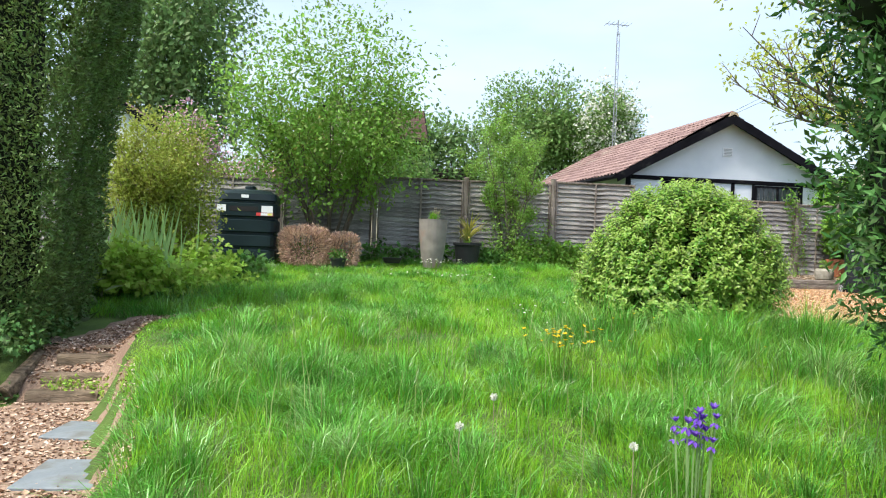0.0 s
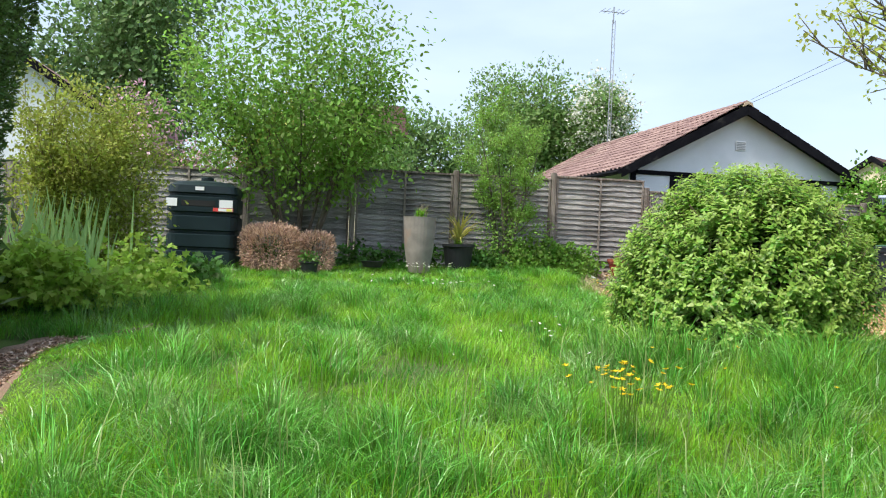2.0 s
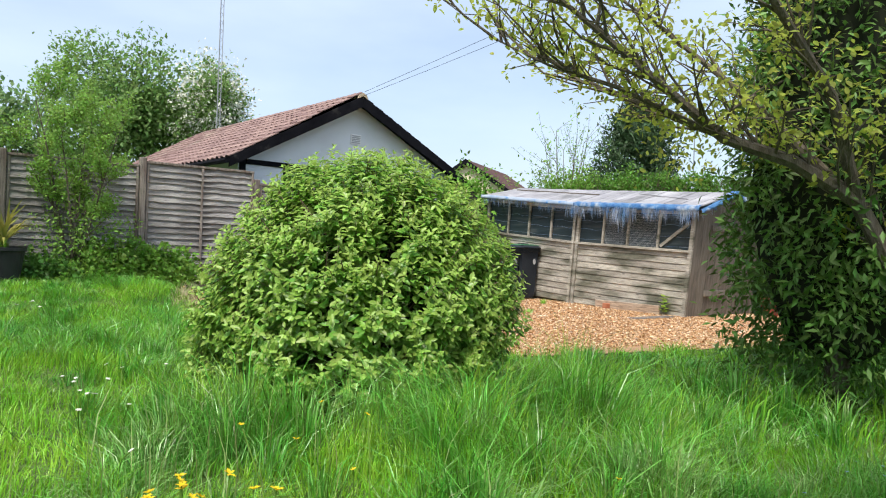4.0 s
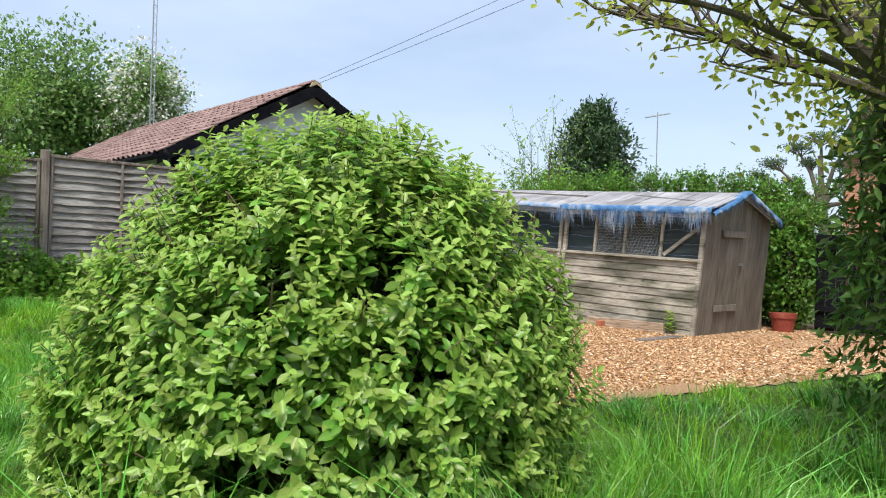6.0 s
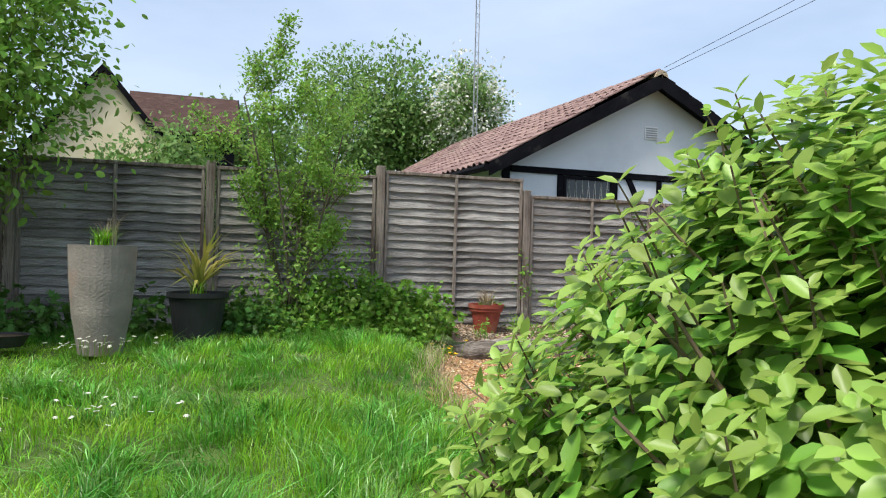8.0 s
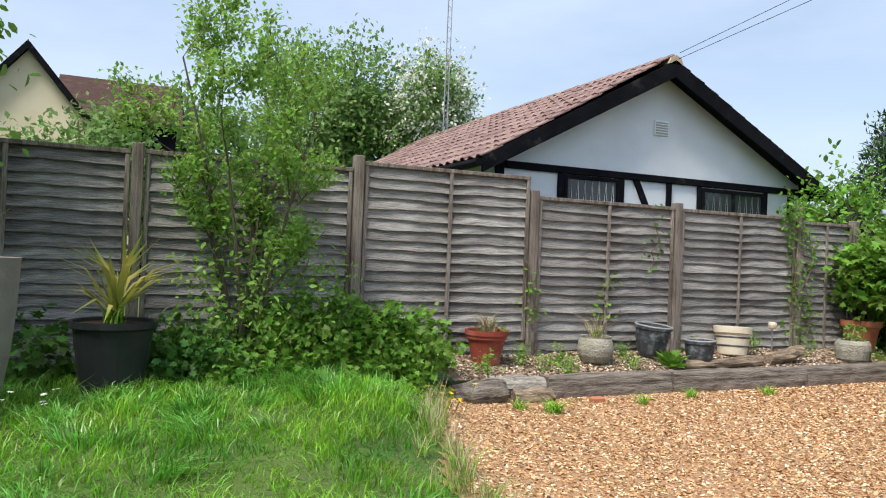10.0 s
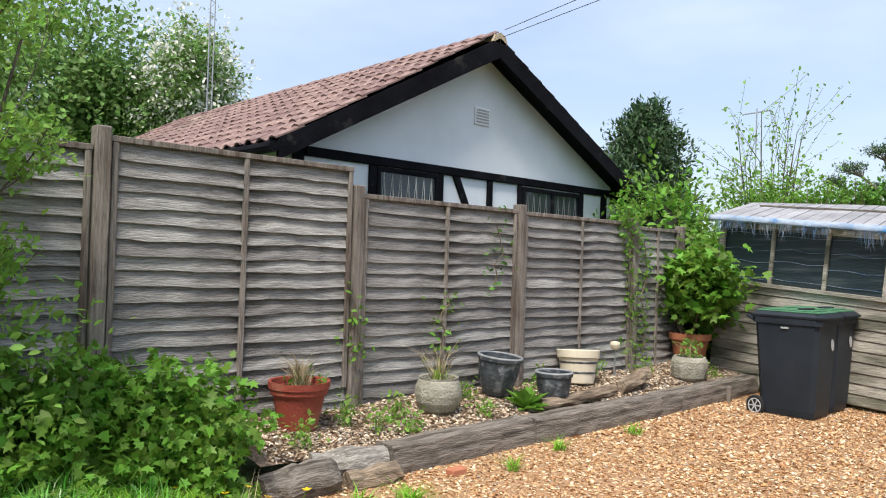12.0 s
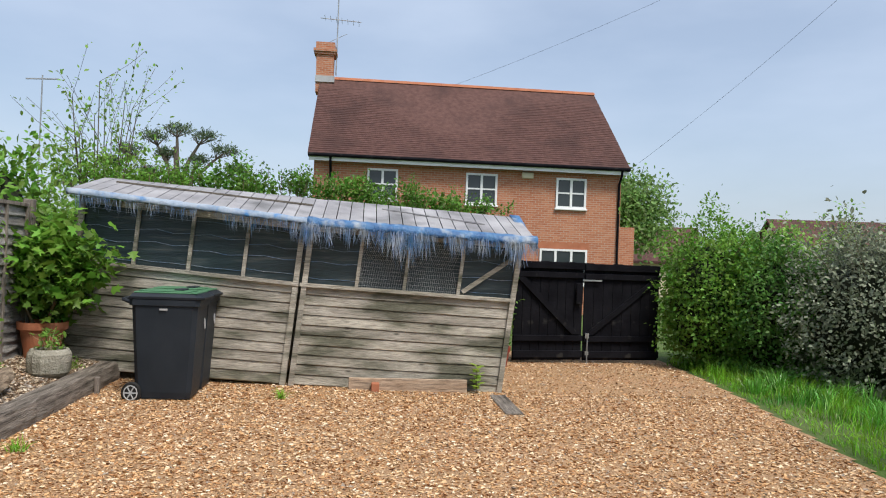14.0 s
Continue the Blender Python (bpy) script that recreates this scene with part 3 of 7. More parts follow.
def path_z(y):
    return np.interp(y, [-5, 4.44, 4.60, 4.80, 4.98, 6.6, 8, 12], [-0.12, -0.12, 0.02, 0.12, 0.27, 0.48, 0.62, 0.8])


def gravel_w(x, y):
    """Western rim of the drive."""
    return np.interp(y, [3, 6.0, 8.0, 10.2, 11.6, 12.6, 13.3], [6.6, 6.4, 5.75, 5.75, 6.35, 6.85, 6.9])


def gravel_s(x):
    """Southern rim of the drive."""
    return np.interp(x, [5.5, 7.9, 10.0, 13.0, 14.8, 16.5], [6.3, 6.0, 5.55, 5.0, 4.75, 4.6])


def on_gravel(x, y):
    return (x > gravel_w(x, y)) & (y > gravel_s(x)) & (y < 12.4) & (x < 17.5)


def ground_z(x, y):
    x, y = np.asarray(x, float), np.asarray(y, float)
    z = np.interp(y, LAWN_Y, LAWN_Z)
    grav = np.interp(y, [3, 7.0, 11.5, 13], [0.53, 0.56, 0.62, 0.66])
    w = step(-0.7, 0.35, x - gravel_w(x, y)) * step(2.0, 5.6, y)
    z = z * (1 - w) + grav * w
    ex = edge_x(y)
    w = (1 - step(-0.28, 0.12, x - ex)) * (1 - step(6.7, 7.6, y))
    z = z * (1 - w) + path_z(y) * w
    far = step(18, 26, np.hypot(x - 6, y - 6))
    return z * (1 - far) + 0.45 * far


def gz(x, y):
    return float(ground_z(x, y))


def sheet(name, xs, ys, zf, material):
    X, Y = np.meshgrid(xs, ys)
    v = np.stack([X.ravel(), Y.ravel(), zf(X, Y).ravel()], 1)
    nx, ny = len(xs), len(ys)
    i = (np.arange(ny - 1)[:, None] * nx + np.arange(nx - 1)[None]).ravel()
    return from_arrays(name, v, np.stack([i, i + 1, i + nx + 1, i + nx], 1), material, smooth=True)


def axis_steps(a, b, d, far):
    k = [-far, -far / 3, -far / 10]
    return np.array(k + list(np.arange(a, b, d)) + [far / 10, far / 3, far])


ground = sheet("ground", axis_steps(-8, 30, 0.2, 1500), axis_steps(-12, 30, 0.2, 1500), lambda X, Y: ground_z(X, Y), M_SOIL)
tagged(ground, "earth ground under the overgrown sloping lawn", "ground", kind="structure")


def scatter(x0, y0, x1, y1, density, keep):
    n = int((x1 - x0) * (y1 - y0) * density)
    x, y = rng.uniform(x0, x1, n), rng.uniform(y0, y1, n)
    k = keep(x, y)
    return x[k], y[k]


# gravel drive: a thin sheet of bed with loose chippings on it
gx, gy = np.arange(5.4, 17.6, 0.07), np.arange(4.4, 12.6, 0.07)
GX, GY = np.meshgrid(gx, gy)
inside = on_gravel(GX, GY)
gv = np.stack([GX.ravel(), GY.ravel(), (ground_z(GX, GY) + 0.012).ravel()], 1)
gi = np.array([j * len(gx) + i for j in range(len(gy) - 1) for i in range(len(gx) - 1) if inside[j:j + 2, i:i + 2].any()])
gravel = from_arrays("gravel_drive", gv, np.stack([gi, gi + 1, gi + len(gx) + 1, gi + len(gx)], 1), M_GRAVEL, smooth=True)
tagged(gravel, "golden gravel drive in front of the shed", "gravel", kind="structure")
sx, sy = [np.concatenate(c) for c in zip(scatter(5.5, 6, 9.5, 12.5, 2300, on_gravel), scatter(9.5, 4.5, 13.4, 12.5, 1500, on_gravel), scatter(13.4, 4.5, 16.5, 8, 420, on_gravel))]
chip = stones("loose_gravel", np.stack([sx, sy, ground_z(sx, sy) + 0.013], 1), rng.uniform(0.007, 0.0185, len(sx)) * np.where(sx > 9.5, 1.2, 1.0), M_PEBBLE)
tagged(chip, "loose golden flint chippings on the drive", "gravel", kind="stuff")


# ---- grass ----
def lawn_ok(x, y):
    g = on_gravel(x + 0.12, y + 0.1)
    ok = (x > edge_x(y) + np.where(y < 4.5, -0.20, 0.0)) | (y > 6.3)
    return ok & ~g & (y < 12.9) & ~((x > 6.6) & (y > 12.0)) & ~((x < -0.4) & (y > 7.6)) & ~((x < -1.15) & (y < 5.6))


def field(x, y, f, seed=0.0):
    return np.array([noise.noise(Vector((a * f + seed, b * f - seed, seed))) for a, b in zip(x, y)])


def trodden(x, y):
    """How much of its height the grass keeps here."""
    k = np.where((x < 5) & (y > 9.8), 0.75, 1.0)
    k = k * np.where((x > 5.6) & (y > 4.6) & (y < 6.6), 0.5, 1.0) * np.where((x > 3.9) & (x < 9.5) & (y > 1.2) & (y < 3.8), 1.25, 1.0)
    around = np.hypot(x - 5.26, y - 5.41)
    k = k * (1 + 1.5 * np.exp(-((around - 1.45) / 0.32) ** 2) * step(0.6, -0.9, y - 5.41) + 0.5 * np.exp(-((x - 5.3) ** 2 + (y - 3.7) ** 2) / 0.4))
    k = k * (1 - 0.75 * step(0.9, 0.0, x - edge_x(y)) * (y < 6.3) * (y > 4.0))
    k = k * (1 - 0.55 * step(0.20, -0.2, x - edge_x(y)) * (y < 4.5))
    return k * (1 - 0.65 * step(0.45, 0.0, gravel_w(x, y) - x) * (y > 6.5))


def lawn(name, x0, y0, x1, y1, density, tufts, h, w, label):
    """An uneven sward that is swept in swirls, and over it arching tussocks."""
    x, y = scatter(x0, y0, x1, y1, density, lawn_ok)
    rough = 1 + 0.8 * field(x, y, 1.1, 0.3) + 1.1 * field(x, y, 3.4, 2.0)
    hh = h * 0.56 * np.maximum(rough, 0.42) * trodden(x, y) * rng.uniform(0.55, 1.25, len(x))
    turn = 5.0 * field(x, y, 0.9, 5.0)
    lean = np.stack([np.cos(turn), np.sin(turn)], 1) * (0.22 * hh * rng.uniform(0.2, 1.5, len(x)))[:, None] + rng.normal(size=(len(x), 2)) * 0.05
    ob = blades(name, np.stack([x, y, ground_z(x, y) - 0.01], 1), np.maximum(hh, 0.03), w, M_GRASS, 0.25, None, lean)
    tagged(ob, label, "grass", kind="stuff")
    cx, cy = scatter(x0, y0, x1, y1, tufts, lawn_ok)
    want = field(cx, cy, 1.1, 0.3) + 0.5 * field(cx, cy, 2.2, 7.0) + rng.normal(size=len(cx)) * 0.12
    cx, cy, want = cx[want > 0.0], cy[want > 0.0], want[want > 0.0]
    per = rng.integers(45, 130, len(cx))
    th = h * (0.85 + 0.75 * np.minimum(want, 0.8)) * rng.uniform(0.75, 1.25, len(cx)) * trodden(cx, cy)
    k = np.repeat(np.arange(len(cx)), per)
    r, a = np.abs(rng.normal(size=len(k))) * 0.075, rng.uniform(0, 2 * math.pi, len(k))
    lx, ly = r * np.cos(a), r * np.sin(a)
    tx, ty = cx[k] + lx, cy[k] + ly
    ok = lawn_ok(tx, ty)
    k, tx, ty, lx, ly = k[ok], tx[ok], ty[ok], lx[ok], ly[ok]
    hh = np.maximum(th[k] * rng.uniform(0.45, 1.1, len(k)), 0.04)
    sweep = (rng.normal(size=(len(cx), 2)) * 0.07)[k]
    lean = np.stack([lx, ly], 1) * 2.4 * (hh / 0.3)[:, None] + sweep + rng.normal(size=(len(k), 2)) * 0.05
    ob = blades("tussock_grass", np.stack([tx, ty, ground_z(tx, ty) - 0.01], 1), hh, w * 1.1, M_TUSSOCK, 0.25, None, lean, 0.28)
    return tagged(ob, "darker arching tussocks in the " + label.split(" in ")[0], "grass", kind="stuff")


lawn("lawn_grass", -0.9, 0.9, 6.8, 4.2, 2200, 34, 0.28, 0.0054, "tall uncut green lawn grass in loose swirls")
lawn("lawn_grass", -2.0, 4.2, 7.2, 8.6, 1700, 24, 0.26, 0.0058, "long green lawn grass beside the bush")
lawn("lawn_grass", -0.8, 8.6, 7.2, 13.0, 1400, 18, 0.23, 0.0075, "shorter green grass below the fence")
lawn("lawn_grass", 6.8, 0.0, 16.5, 6.2, 520, 5, 0.36, 0.010, "tall green grass south of the drive")
lawn("lawn_grass", -0.3, -4.5, 7.5, 0.9, 280, 2, 0.26, 0.010, "uncut lawn grass round the start of the walk")


# ---- fence along the north side ----
FY = 13.24
POST_X = [-5.69, -3.73, -1.77, 0.19, 2.15, 4.11, 6.07, 8.03, 9.99, 11.97, 13.02]
TOPS = [2.50, 2.53, 2.58, 2.63, 2.74, 2.75, 2.82, 2.62, 2.61, 2.57]


def slat_mesh(seed, length):
    r = random.Random(seed)
    bm = bmesh.new()
    n = 16
    rows = []
    p1, p2 = r.uniform(0, 6), r.uniform(0, 6)
    for i in range(n + 1):
        x = length * i / n
        wave = 0.005 * math.sin(x * 3.1 + p1) + 0.004 * math.sin(x * 8.3 + p2) + r.uniform(-0.004, 0.004)
        top = 0.060 + 0.004 * math.sin(x * 5 + p2)
        rows.append([bm.verts.new(c) for c in ((x, -0.036 + 0.9 * wave, -0.060 + wave), (x, -0.003, top), (x, 0.006, top), (x, -0.012 + 0.5 * wave, -0.062 + wave))])
    for a, b in zip(rows, rows[1:]):
        for k in range(4):
            bm.faces.new((a[k], b[k], b[(k + 1) % 4], a[(k + 1) % 4]))
    bm.faces.new(rows[0])
    bm.faces.new(rows[-1][::-1])
    bmesh.ops.recalc_face_normals(bm, faces=bm.faces)
    return mesh_of(bm, "slat", M_FENCE)


SLATS = {w: [slat_mesh(s, w) for s in range(12)] for w in (1.84, 0.93)}
rnd = random.Random(3)
fence = thing("fence", (0, 0, 0), "weathered grey waney-lap timber fence between square posts", "fence")
for i, (x0, x1) in enumerate(zip(POST_X, POST_X[1:])):
    top, width = TOPS[i], x1 - x0 - 0.12
    w = 1.84 if width > 1.2 else 0.93
    bars = [(bx - 0.02, -0.046, 0.0, bx + 0.02, -0.018, 1.70) for bx in (0.02, width / 2, width - 0.02)]
    p = part("fence_panel", boxes((-0.005, -0.048, 1.701, width + 0.005, 0.02, 1.74), bevel=0.004), M_POST, fence)
    for bar in bars:
        part("batten", boxes(bar, bevel=0.004), M_POST, p)
    p.matrix_world = pose(x0 + 0.06, FY, top - 1.74)
    for k in range(-2, 17):
        m = Matrix.Translation((0, rnd.uniform(-0.004, 0.002), 0.055 + k * 0.100)) @ Matrix.Rotation(rnd.uniform(-0.006, 0.006), 4, "Y")
        shared("slat", rnd.choice(SLATS[w]), p, m)
for i, x in enumerate(POST_X):
    zt = max(TOPS[max(i - 1, 0)], TOPS[min(i, len(TOPS) - 1)]) + 0.05
    if i == 7:
        zt = 2.68
    z0 = gz(x, FY) - 0.1
    h = zt - z0
    q = part("fence_post", boxes((-0.048, -0.062, 0, 0.048, 0.045, h), bevel=0.008), M_POST, fence)
    q.matrix_world = pose(x, FY - 0.01, z0)


# ---- white bungalow behind the fence ----
def window_in(parent, x0, x1, z0, z1, y, material, mullions=1, bars=0, lattice=0):
    w = part("window", boxes((x0, y - 0.035, z1 - 0.05, x1, y + 0.02, z1), (x0, y - 0.035, z0, x1, y + 0.02, z0 + 0.05), (x0, y - 0.035, z0 + 0.05, x0 + 0.05, y + 0.02, z1 - 0.05), (x1 - 0.05, y - 0.035, z0 + 0.05, x1, y + 0.02, z1 - 0.05)), material, parent)
    for i in range(1, mullions + 1):
        x = x0 + (x1 - x0) * i / (mullions + 1)
        part("mullion", boxes((x - 0.025, y - 0.03, z0 + 0.05, x + 0.025, y + 0.015, z1 - 0.05)), material, w)
    for i in range(1, bars + 1):
        z = z0 + (z1 - z0) * i / (bars + 1)
        part("glazing_bar", boxes((x0 + 0.05, y - 0.028, z - 0.018, x1 - 0.05, y + 0.012, z + 0.018)), material, w)
    part("pane", boxes((x0 + 0.04, y - 0.008, z0 + 0.04, x1 - 0.04, y - 0.002, z1 - 0.04)), M_PANEDARK, w)
    if lattice:
        bm = bmesh.new()
        step_x = 0.13
        k = int((x1 - x0) / step_x)
        for i in range(k):
            a = x0 + 0.05 + (x1 - x0 - 0.1) * i / k
            b = x0 + 0.05 + (x1 - x0 - 0.1) * (i + 1) / k
            tube(bm, [(a, y - 0.012, z0 + 0.06), ((a + b) / 2, y - 0.012, z1 - 0.06), (b, y - 0.012, z0 + 0.06)], 0.006, 4)
        part("lattice", bm, M_WHITE if lattice == 2 else M_METAL, w)
    return w


bx0, bx1, bxm = 8.42, 13.95, 11.08
by0, by1 = 14.92, 23.5
zeave, zapex = 3.16, 4.74
bung = thing("bungalow", (0, 0, 0), "white rendered bungalow with black timber framing and a tiled gable roof", "house")
part("wall", prism([(bx0, 0.3), (bx1, 0.3), (bx1, zeave + 0.12), (bxm, zapex - 0.02), (bx0, zeave + 0.12)], by0, by0 + 0.25), M_RENDERW, bung)
part("wall", boxes((bx0, by0 + 0.25, 0.3, bx0 + 0.25, by1, zeave + 0.05)), M_RENDERW, bung)
part("wall", boxes((bx1 - 0.25, by0 + 0.25, 0.3, bx1, by1, zeave + 0.05)), M_RENDERW, bung)
part("wall", boxes((bx0 + 0.25, by1 - 0.25, 0.3, bx1 - 0.25, by1, zeave + 0.05)), M_RENDERW, bung)
part("beam", boxes((bx0 + 0.16, by0 - 0.045, 3.12, bx1, by0 - 0.002, 3.22), bevel=0.01), M_BLACKT, bung)
for x, w in ((bx0 + 0.02, 0.13), (9.40, 0.10), (10.42, 0.08), (11.26, 0.09), (11.84, 0.07), (13.18, 0.07), (13.70, 0.12)):
    part("stud", boxes((x, by0 - 0.04, 0.6, x + w, by0 - 0.001, 3.30 if x < 8.6 else 3.118), bevel=0.008), M_BLACKT, bung)
part("brace", prism([(10.66, 3.118), (10.76, 3.118), (11.06, 2.55), (10.96, 2.55)], by0 - 0.038, by0 - 0.002), M_BLACKT, bung)
window_in(bung, 9.50, 10.42, 2.25, 3.11, by0 - 0.01, M_BLACKT, 0, 0, 2)
window_in(bung, 11.92, 13.18, 2.25, 3.10, by0 - 0.01, M_BLACKT, 1, 0, 1)
vent = part("vent", boxes((11.0, by0 - 0.025, 3.80, 11.26, by0 - 0.001, 4.02), bevel=0.006), M_WHITE, bung)
for k in range(5):
    part("louvre", boxes((11.02, by0 - 0.034, 3.825 + k * 0.037, 11.24, by0 - 0.026, 3.845 + k * 0.037)), M_GREYPL, vent)
vy = by0 - 0.34
xl, xr = bx0 - 0.32, bx1 + 0.32
slope_l = (zapex - zeave + 0.12) / (bxm - xl)
slope_r = (zapex - zeave + 0.12) / (xr - bxm)
zl, zr = zeave - 0.06, zeave - 0.06
part("bargeboard", prism([(xl, zl - 0.10), (xl, zl + 0.10), (bxm, zapex + 0.08), (bxm, zapex - 0.16)], vy, vy + 0.05), M_BLACKT, bung)
part("bargeboard", prism([(xr, zr - 0.10), (xr, zr + 0.10), (bxm + 0.002, zapex + 0.08), (bxm + 0.002, zapex - 0.16)], vy, vy + 0.05), M_BLACKT, bung)
roof = part("roof", prism([(xl, zl + 0.0), (bxm, zapex - 0.02), (xr, zr), (xr, zr + 0.06), (bxm, zapex + 0.05), (xl, zl + 0.06)], vy + 0.052, by1 + 0.2), M_BLACKT, bung, "dark boarded roof deck below clay tiles")
part("gutter", tube(bmesh.new(), [(xl - 0.05, vy, zl + 0.02), (xl - 0.05, by1 + 0.2, zl + 0.02)], 0.055, 8), M_BLACKT, bung)
part("gutter", tube(bmesh.new(), [(xr + 0.05, vy, zr + 0.02), (xr + 0.05, by1 + 0.2, zr + 0.02)], 0.055, 8), M_BLACKT, bung)


def tile_mesh(mat_):
    bm = bmesh.new()
    n, w, h = 5, 0.24, 0.33
    rows = []
    for i in range(n + 1):
        u = i / n
        z = 0.022 * math.sin(u * 2 * math.pi) + 0.02
        rows.append([bm.verts.new(c) for c in ((u * w, -0.02, z + 0.018), (u * w, h, z - 0.004), (u * w, h, z - 0.016), (u * w, -0.02, z))])
    for a, b in zip(rows, rows[1:]):
        for k in range(4):
            bm.faces.new((a[k], b[k], b[(k + 1) % 4], a[(k + 1) % 4]))
    bm.faces.new(rows[0])
    bm.faces.new(rows[-1][::-1])
    bmesh.ops.recalc_face_normals(bm, faces=bm.faces)
    return mesh_of(bm, "tile", mat_)


TILE = tile_mesh(M_TILE)
tv = np.array([v.co[:] for v in TILE.vertices])
tf = np.array([p.vertices[:] for p in TILE.polygons if len(p.vertices) == 4])
ang = math.atan(slope_l)
run = math.hypot(bxm - xl, zapex - zl) - 0.02
rows_n = int(run / 0.27)
joined_v, joined_f, count = [], [], 0
trnd = random.Random(11)
for j in range(int((by1 + 0.2 - vy) / 0.232)):
    for r_ in range(rows_n):
        s = r_ * run / rows_n
        o = Vector((xl + s * math.cos(ang), vy + 0.02 + j * 0.232, zl + 0.085 + s * math.sin(ang) + trnd.uniform(0, 0.012)))
        # local x runs along the eaves, local y up the slope
        m = Matrix.Translation(o) @ Matrix(((0, math.cos(ang), -math.sin(ang), 0), (1, 0, 0, 0), (0, math.sin(ang), math.cos(ang), 0), (0, 0, 0, 1))) @ Matrix.Rotation(trnd.uniform(-0.03, 0.03), 4, "Z")
        if count < 300:
            shared("tile", TILE, roof, m)
            count += 1
        else:
            mm = np.array(m)
            joined_f.append(tf + len(joined_v) * len(tv))
            joined_v.append(tv @ mm[:3, :3].T + mm[:3, 3])
ob = from_arrays("tile_course", np.concatenate(joined_v), np.concatenate(joined_f), M_TILES, roof)
tagged(ob, kind="stuff")
# the far slope, seen from no side of the garden, in plain courses
bm = bmesh.new()
for r_ in range(rows_n):
    a, b = r_ / rows_n, (r_ + 1.1) / rows_n
    x_a, z_a = xr + (bxm - xr) * a, zr + (zapex - zr) * a + 0.10
    x_b, z_b = xr + (bxm - xr) * min(b, 1), zr + (zapex - zr) * min(b, 1) + 0.075
    f = [bm.verts.new(c) for c in ((x_a, vy, z_a), (x_a, by1 + 0.2, z_a), (x_b, by1 + 0.2, z_b), (x_b, vy, z_b))]
    bm.faces.new(f)
    g = [bm.verts.new(c) for c in ((x_a, vy, z_a - 0.03), (x_a, by1 + 0.2, z_a - 0.03))]
    bm.faces.new((f[0], g[0], g[1], f[1]))
part("tile_course", bm, M_TILES, roof)
for j in range(20):
    y = vy + j * 0.45
    part("ridge_tile", prism([(bxm - 0.13, zapex + 0.02), (bxm - 0.09, zapex + 0.11), (bxm, zapex + 0.15), (bxm + 0.09, zapex + 0.11), (bxm + 0.13, zapex + 0.02)], y, y + 0.445), M_RIDGE, roof)

# aerial mast behind the bungalow
mast = thing("aerial_mast", (11.05, 22.48, 4.2), "thin grey lattice aerial mast above the bungalow roof", "aerial")
bm = bmesh.new()
for dx, dy in ((-0.05, -0.04), (0.05, -0.04), (0, 0.06)):
    tube(bm, [(dx, dy, -1.6), (dx, dy, 4.7)], 0.013, 5)
for k in range(25):
    z = -1.5 + k * 0.25
    tube(bm, [(-0.05, -0.04, z), (0.05, -0.04, z + 0.12), (0, 0.06, z + 0.2)], 0.008, 4)
part("mast", bm, M_METAL, mast)
bm = bmesh.new()
tube(bm, [(0, 0, 4.6), (0, 0, 5.15)], 0.02, 6)
tube(bm, [(-0.45, 0, 4.98), (0.45, 0.15, 5.02)], 0.014, 5)
for k in range(6):
    x = -0.4 + k * 0.16
    tube(bm, [(x, -0.28, 5.0), (x, 0.28, 5.0)], 0.008, 4)
part("antenna", bm, M_METAL, mast)


# ---- leaning shed ----
def sp(u, v, d=0.0):
    """A point on the racked shed: u from its south end to its north end, v up the front wall, d metres inwards."""
    y = 7.95 + u * 4.98 - v * (0.20 - 0.04 * u)
    z = 0.54 + 0.235 * u - 0.06 * math.sin(math.pi * u) * 0.4
    top = float(np.interp(u, [0, 0.48, 1], [2.36, 2.47, 2.70]))
    x = 13.31 + 0.06 * math.sin(math.pi * u) * 0 + d - 0.06 * v
    return Vector((x, y, z + (top - z) * v))


shed = thing("shed", (0, 0, 0), "leaning weathered timber shed with a patched roof and frayed blue tarpaulin", "shed")


def bar_between(bm, a, b, wy, wx):
    """A squared bar from a to b."""
    d = (b - a).normalized()
    s = d.cross(Vector((1, 0, 0))).normalized() * wy / 2
    n = Vector((1, 0, 0)) * wx / 2
    lo = [bm.verts.new(a + p) for p in (s + n, s - n, -s - n, -s + n)]
    hi = [bm.verts.new(b + p) for p in (s + n, s - n, -s - n, -s + n)]
    bm.faces.new(lo)
    bm.faces.new(hi[::-1])
    for i in range(4):
        bm.faces.new((lo[i], lo[(i + 1) % 4], hi[(i + 1) % 4], hi[i]))
    bmesh.ops.recalc_face_normals(bm, faces=bm.faces)
    return bm


SILL = 0.625
srnd = random.Random(5)
for u0, u1, n in ((0.0, 0.497, 10), (0.503, 1.0, 10)):
    for k in range(n):
        v0, v1 = SILL * k / n, SILL * (k + 1) / n
        bm = bmesh.new()
        seg = 6
        rows = []
        for i in range(seg + 1):
            u = u0 + (u1 - u0) * i / seg
            j = srnd.uniform(-0.004, 0.004)
            rows.append([bm.verts.new(sp(u, v, d)) for v, d in ((v0 + 0.006 + j * 0.5, -0.017), (v1, -0.006), (v1, 0.004), (v0, 0.004))])
        for a, b in zip(rows, rows[1:]):
            for q in range(4):
                bm.faces.new((a[q], b[q], b[(q + 1) % 4], a[(q + 1) % 4]))
        bm.faces.new(rows[0])
        bm.faces.new(rows[-1][::-1])
        bmesh.ops.recalc_face_normals(bm, faces=bm.faces)
        part("board", bm, M_SHEDW, shed)
part("sill", bar_between(bmesh.new(), sp(0, SILL, -0.02), sp(0.5, SILL, -0.02), 0.04, 0.07), M_SHEDW, shed)
part("sill", bar_between(bmesh.new(), sp(0.503, SILL, -0.02), sp(1, SILL, -0.02), 0.04, 0.07), M_SHEDW, shed)
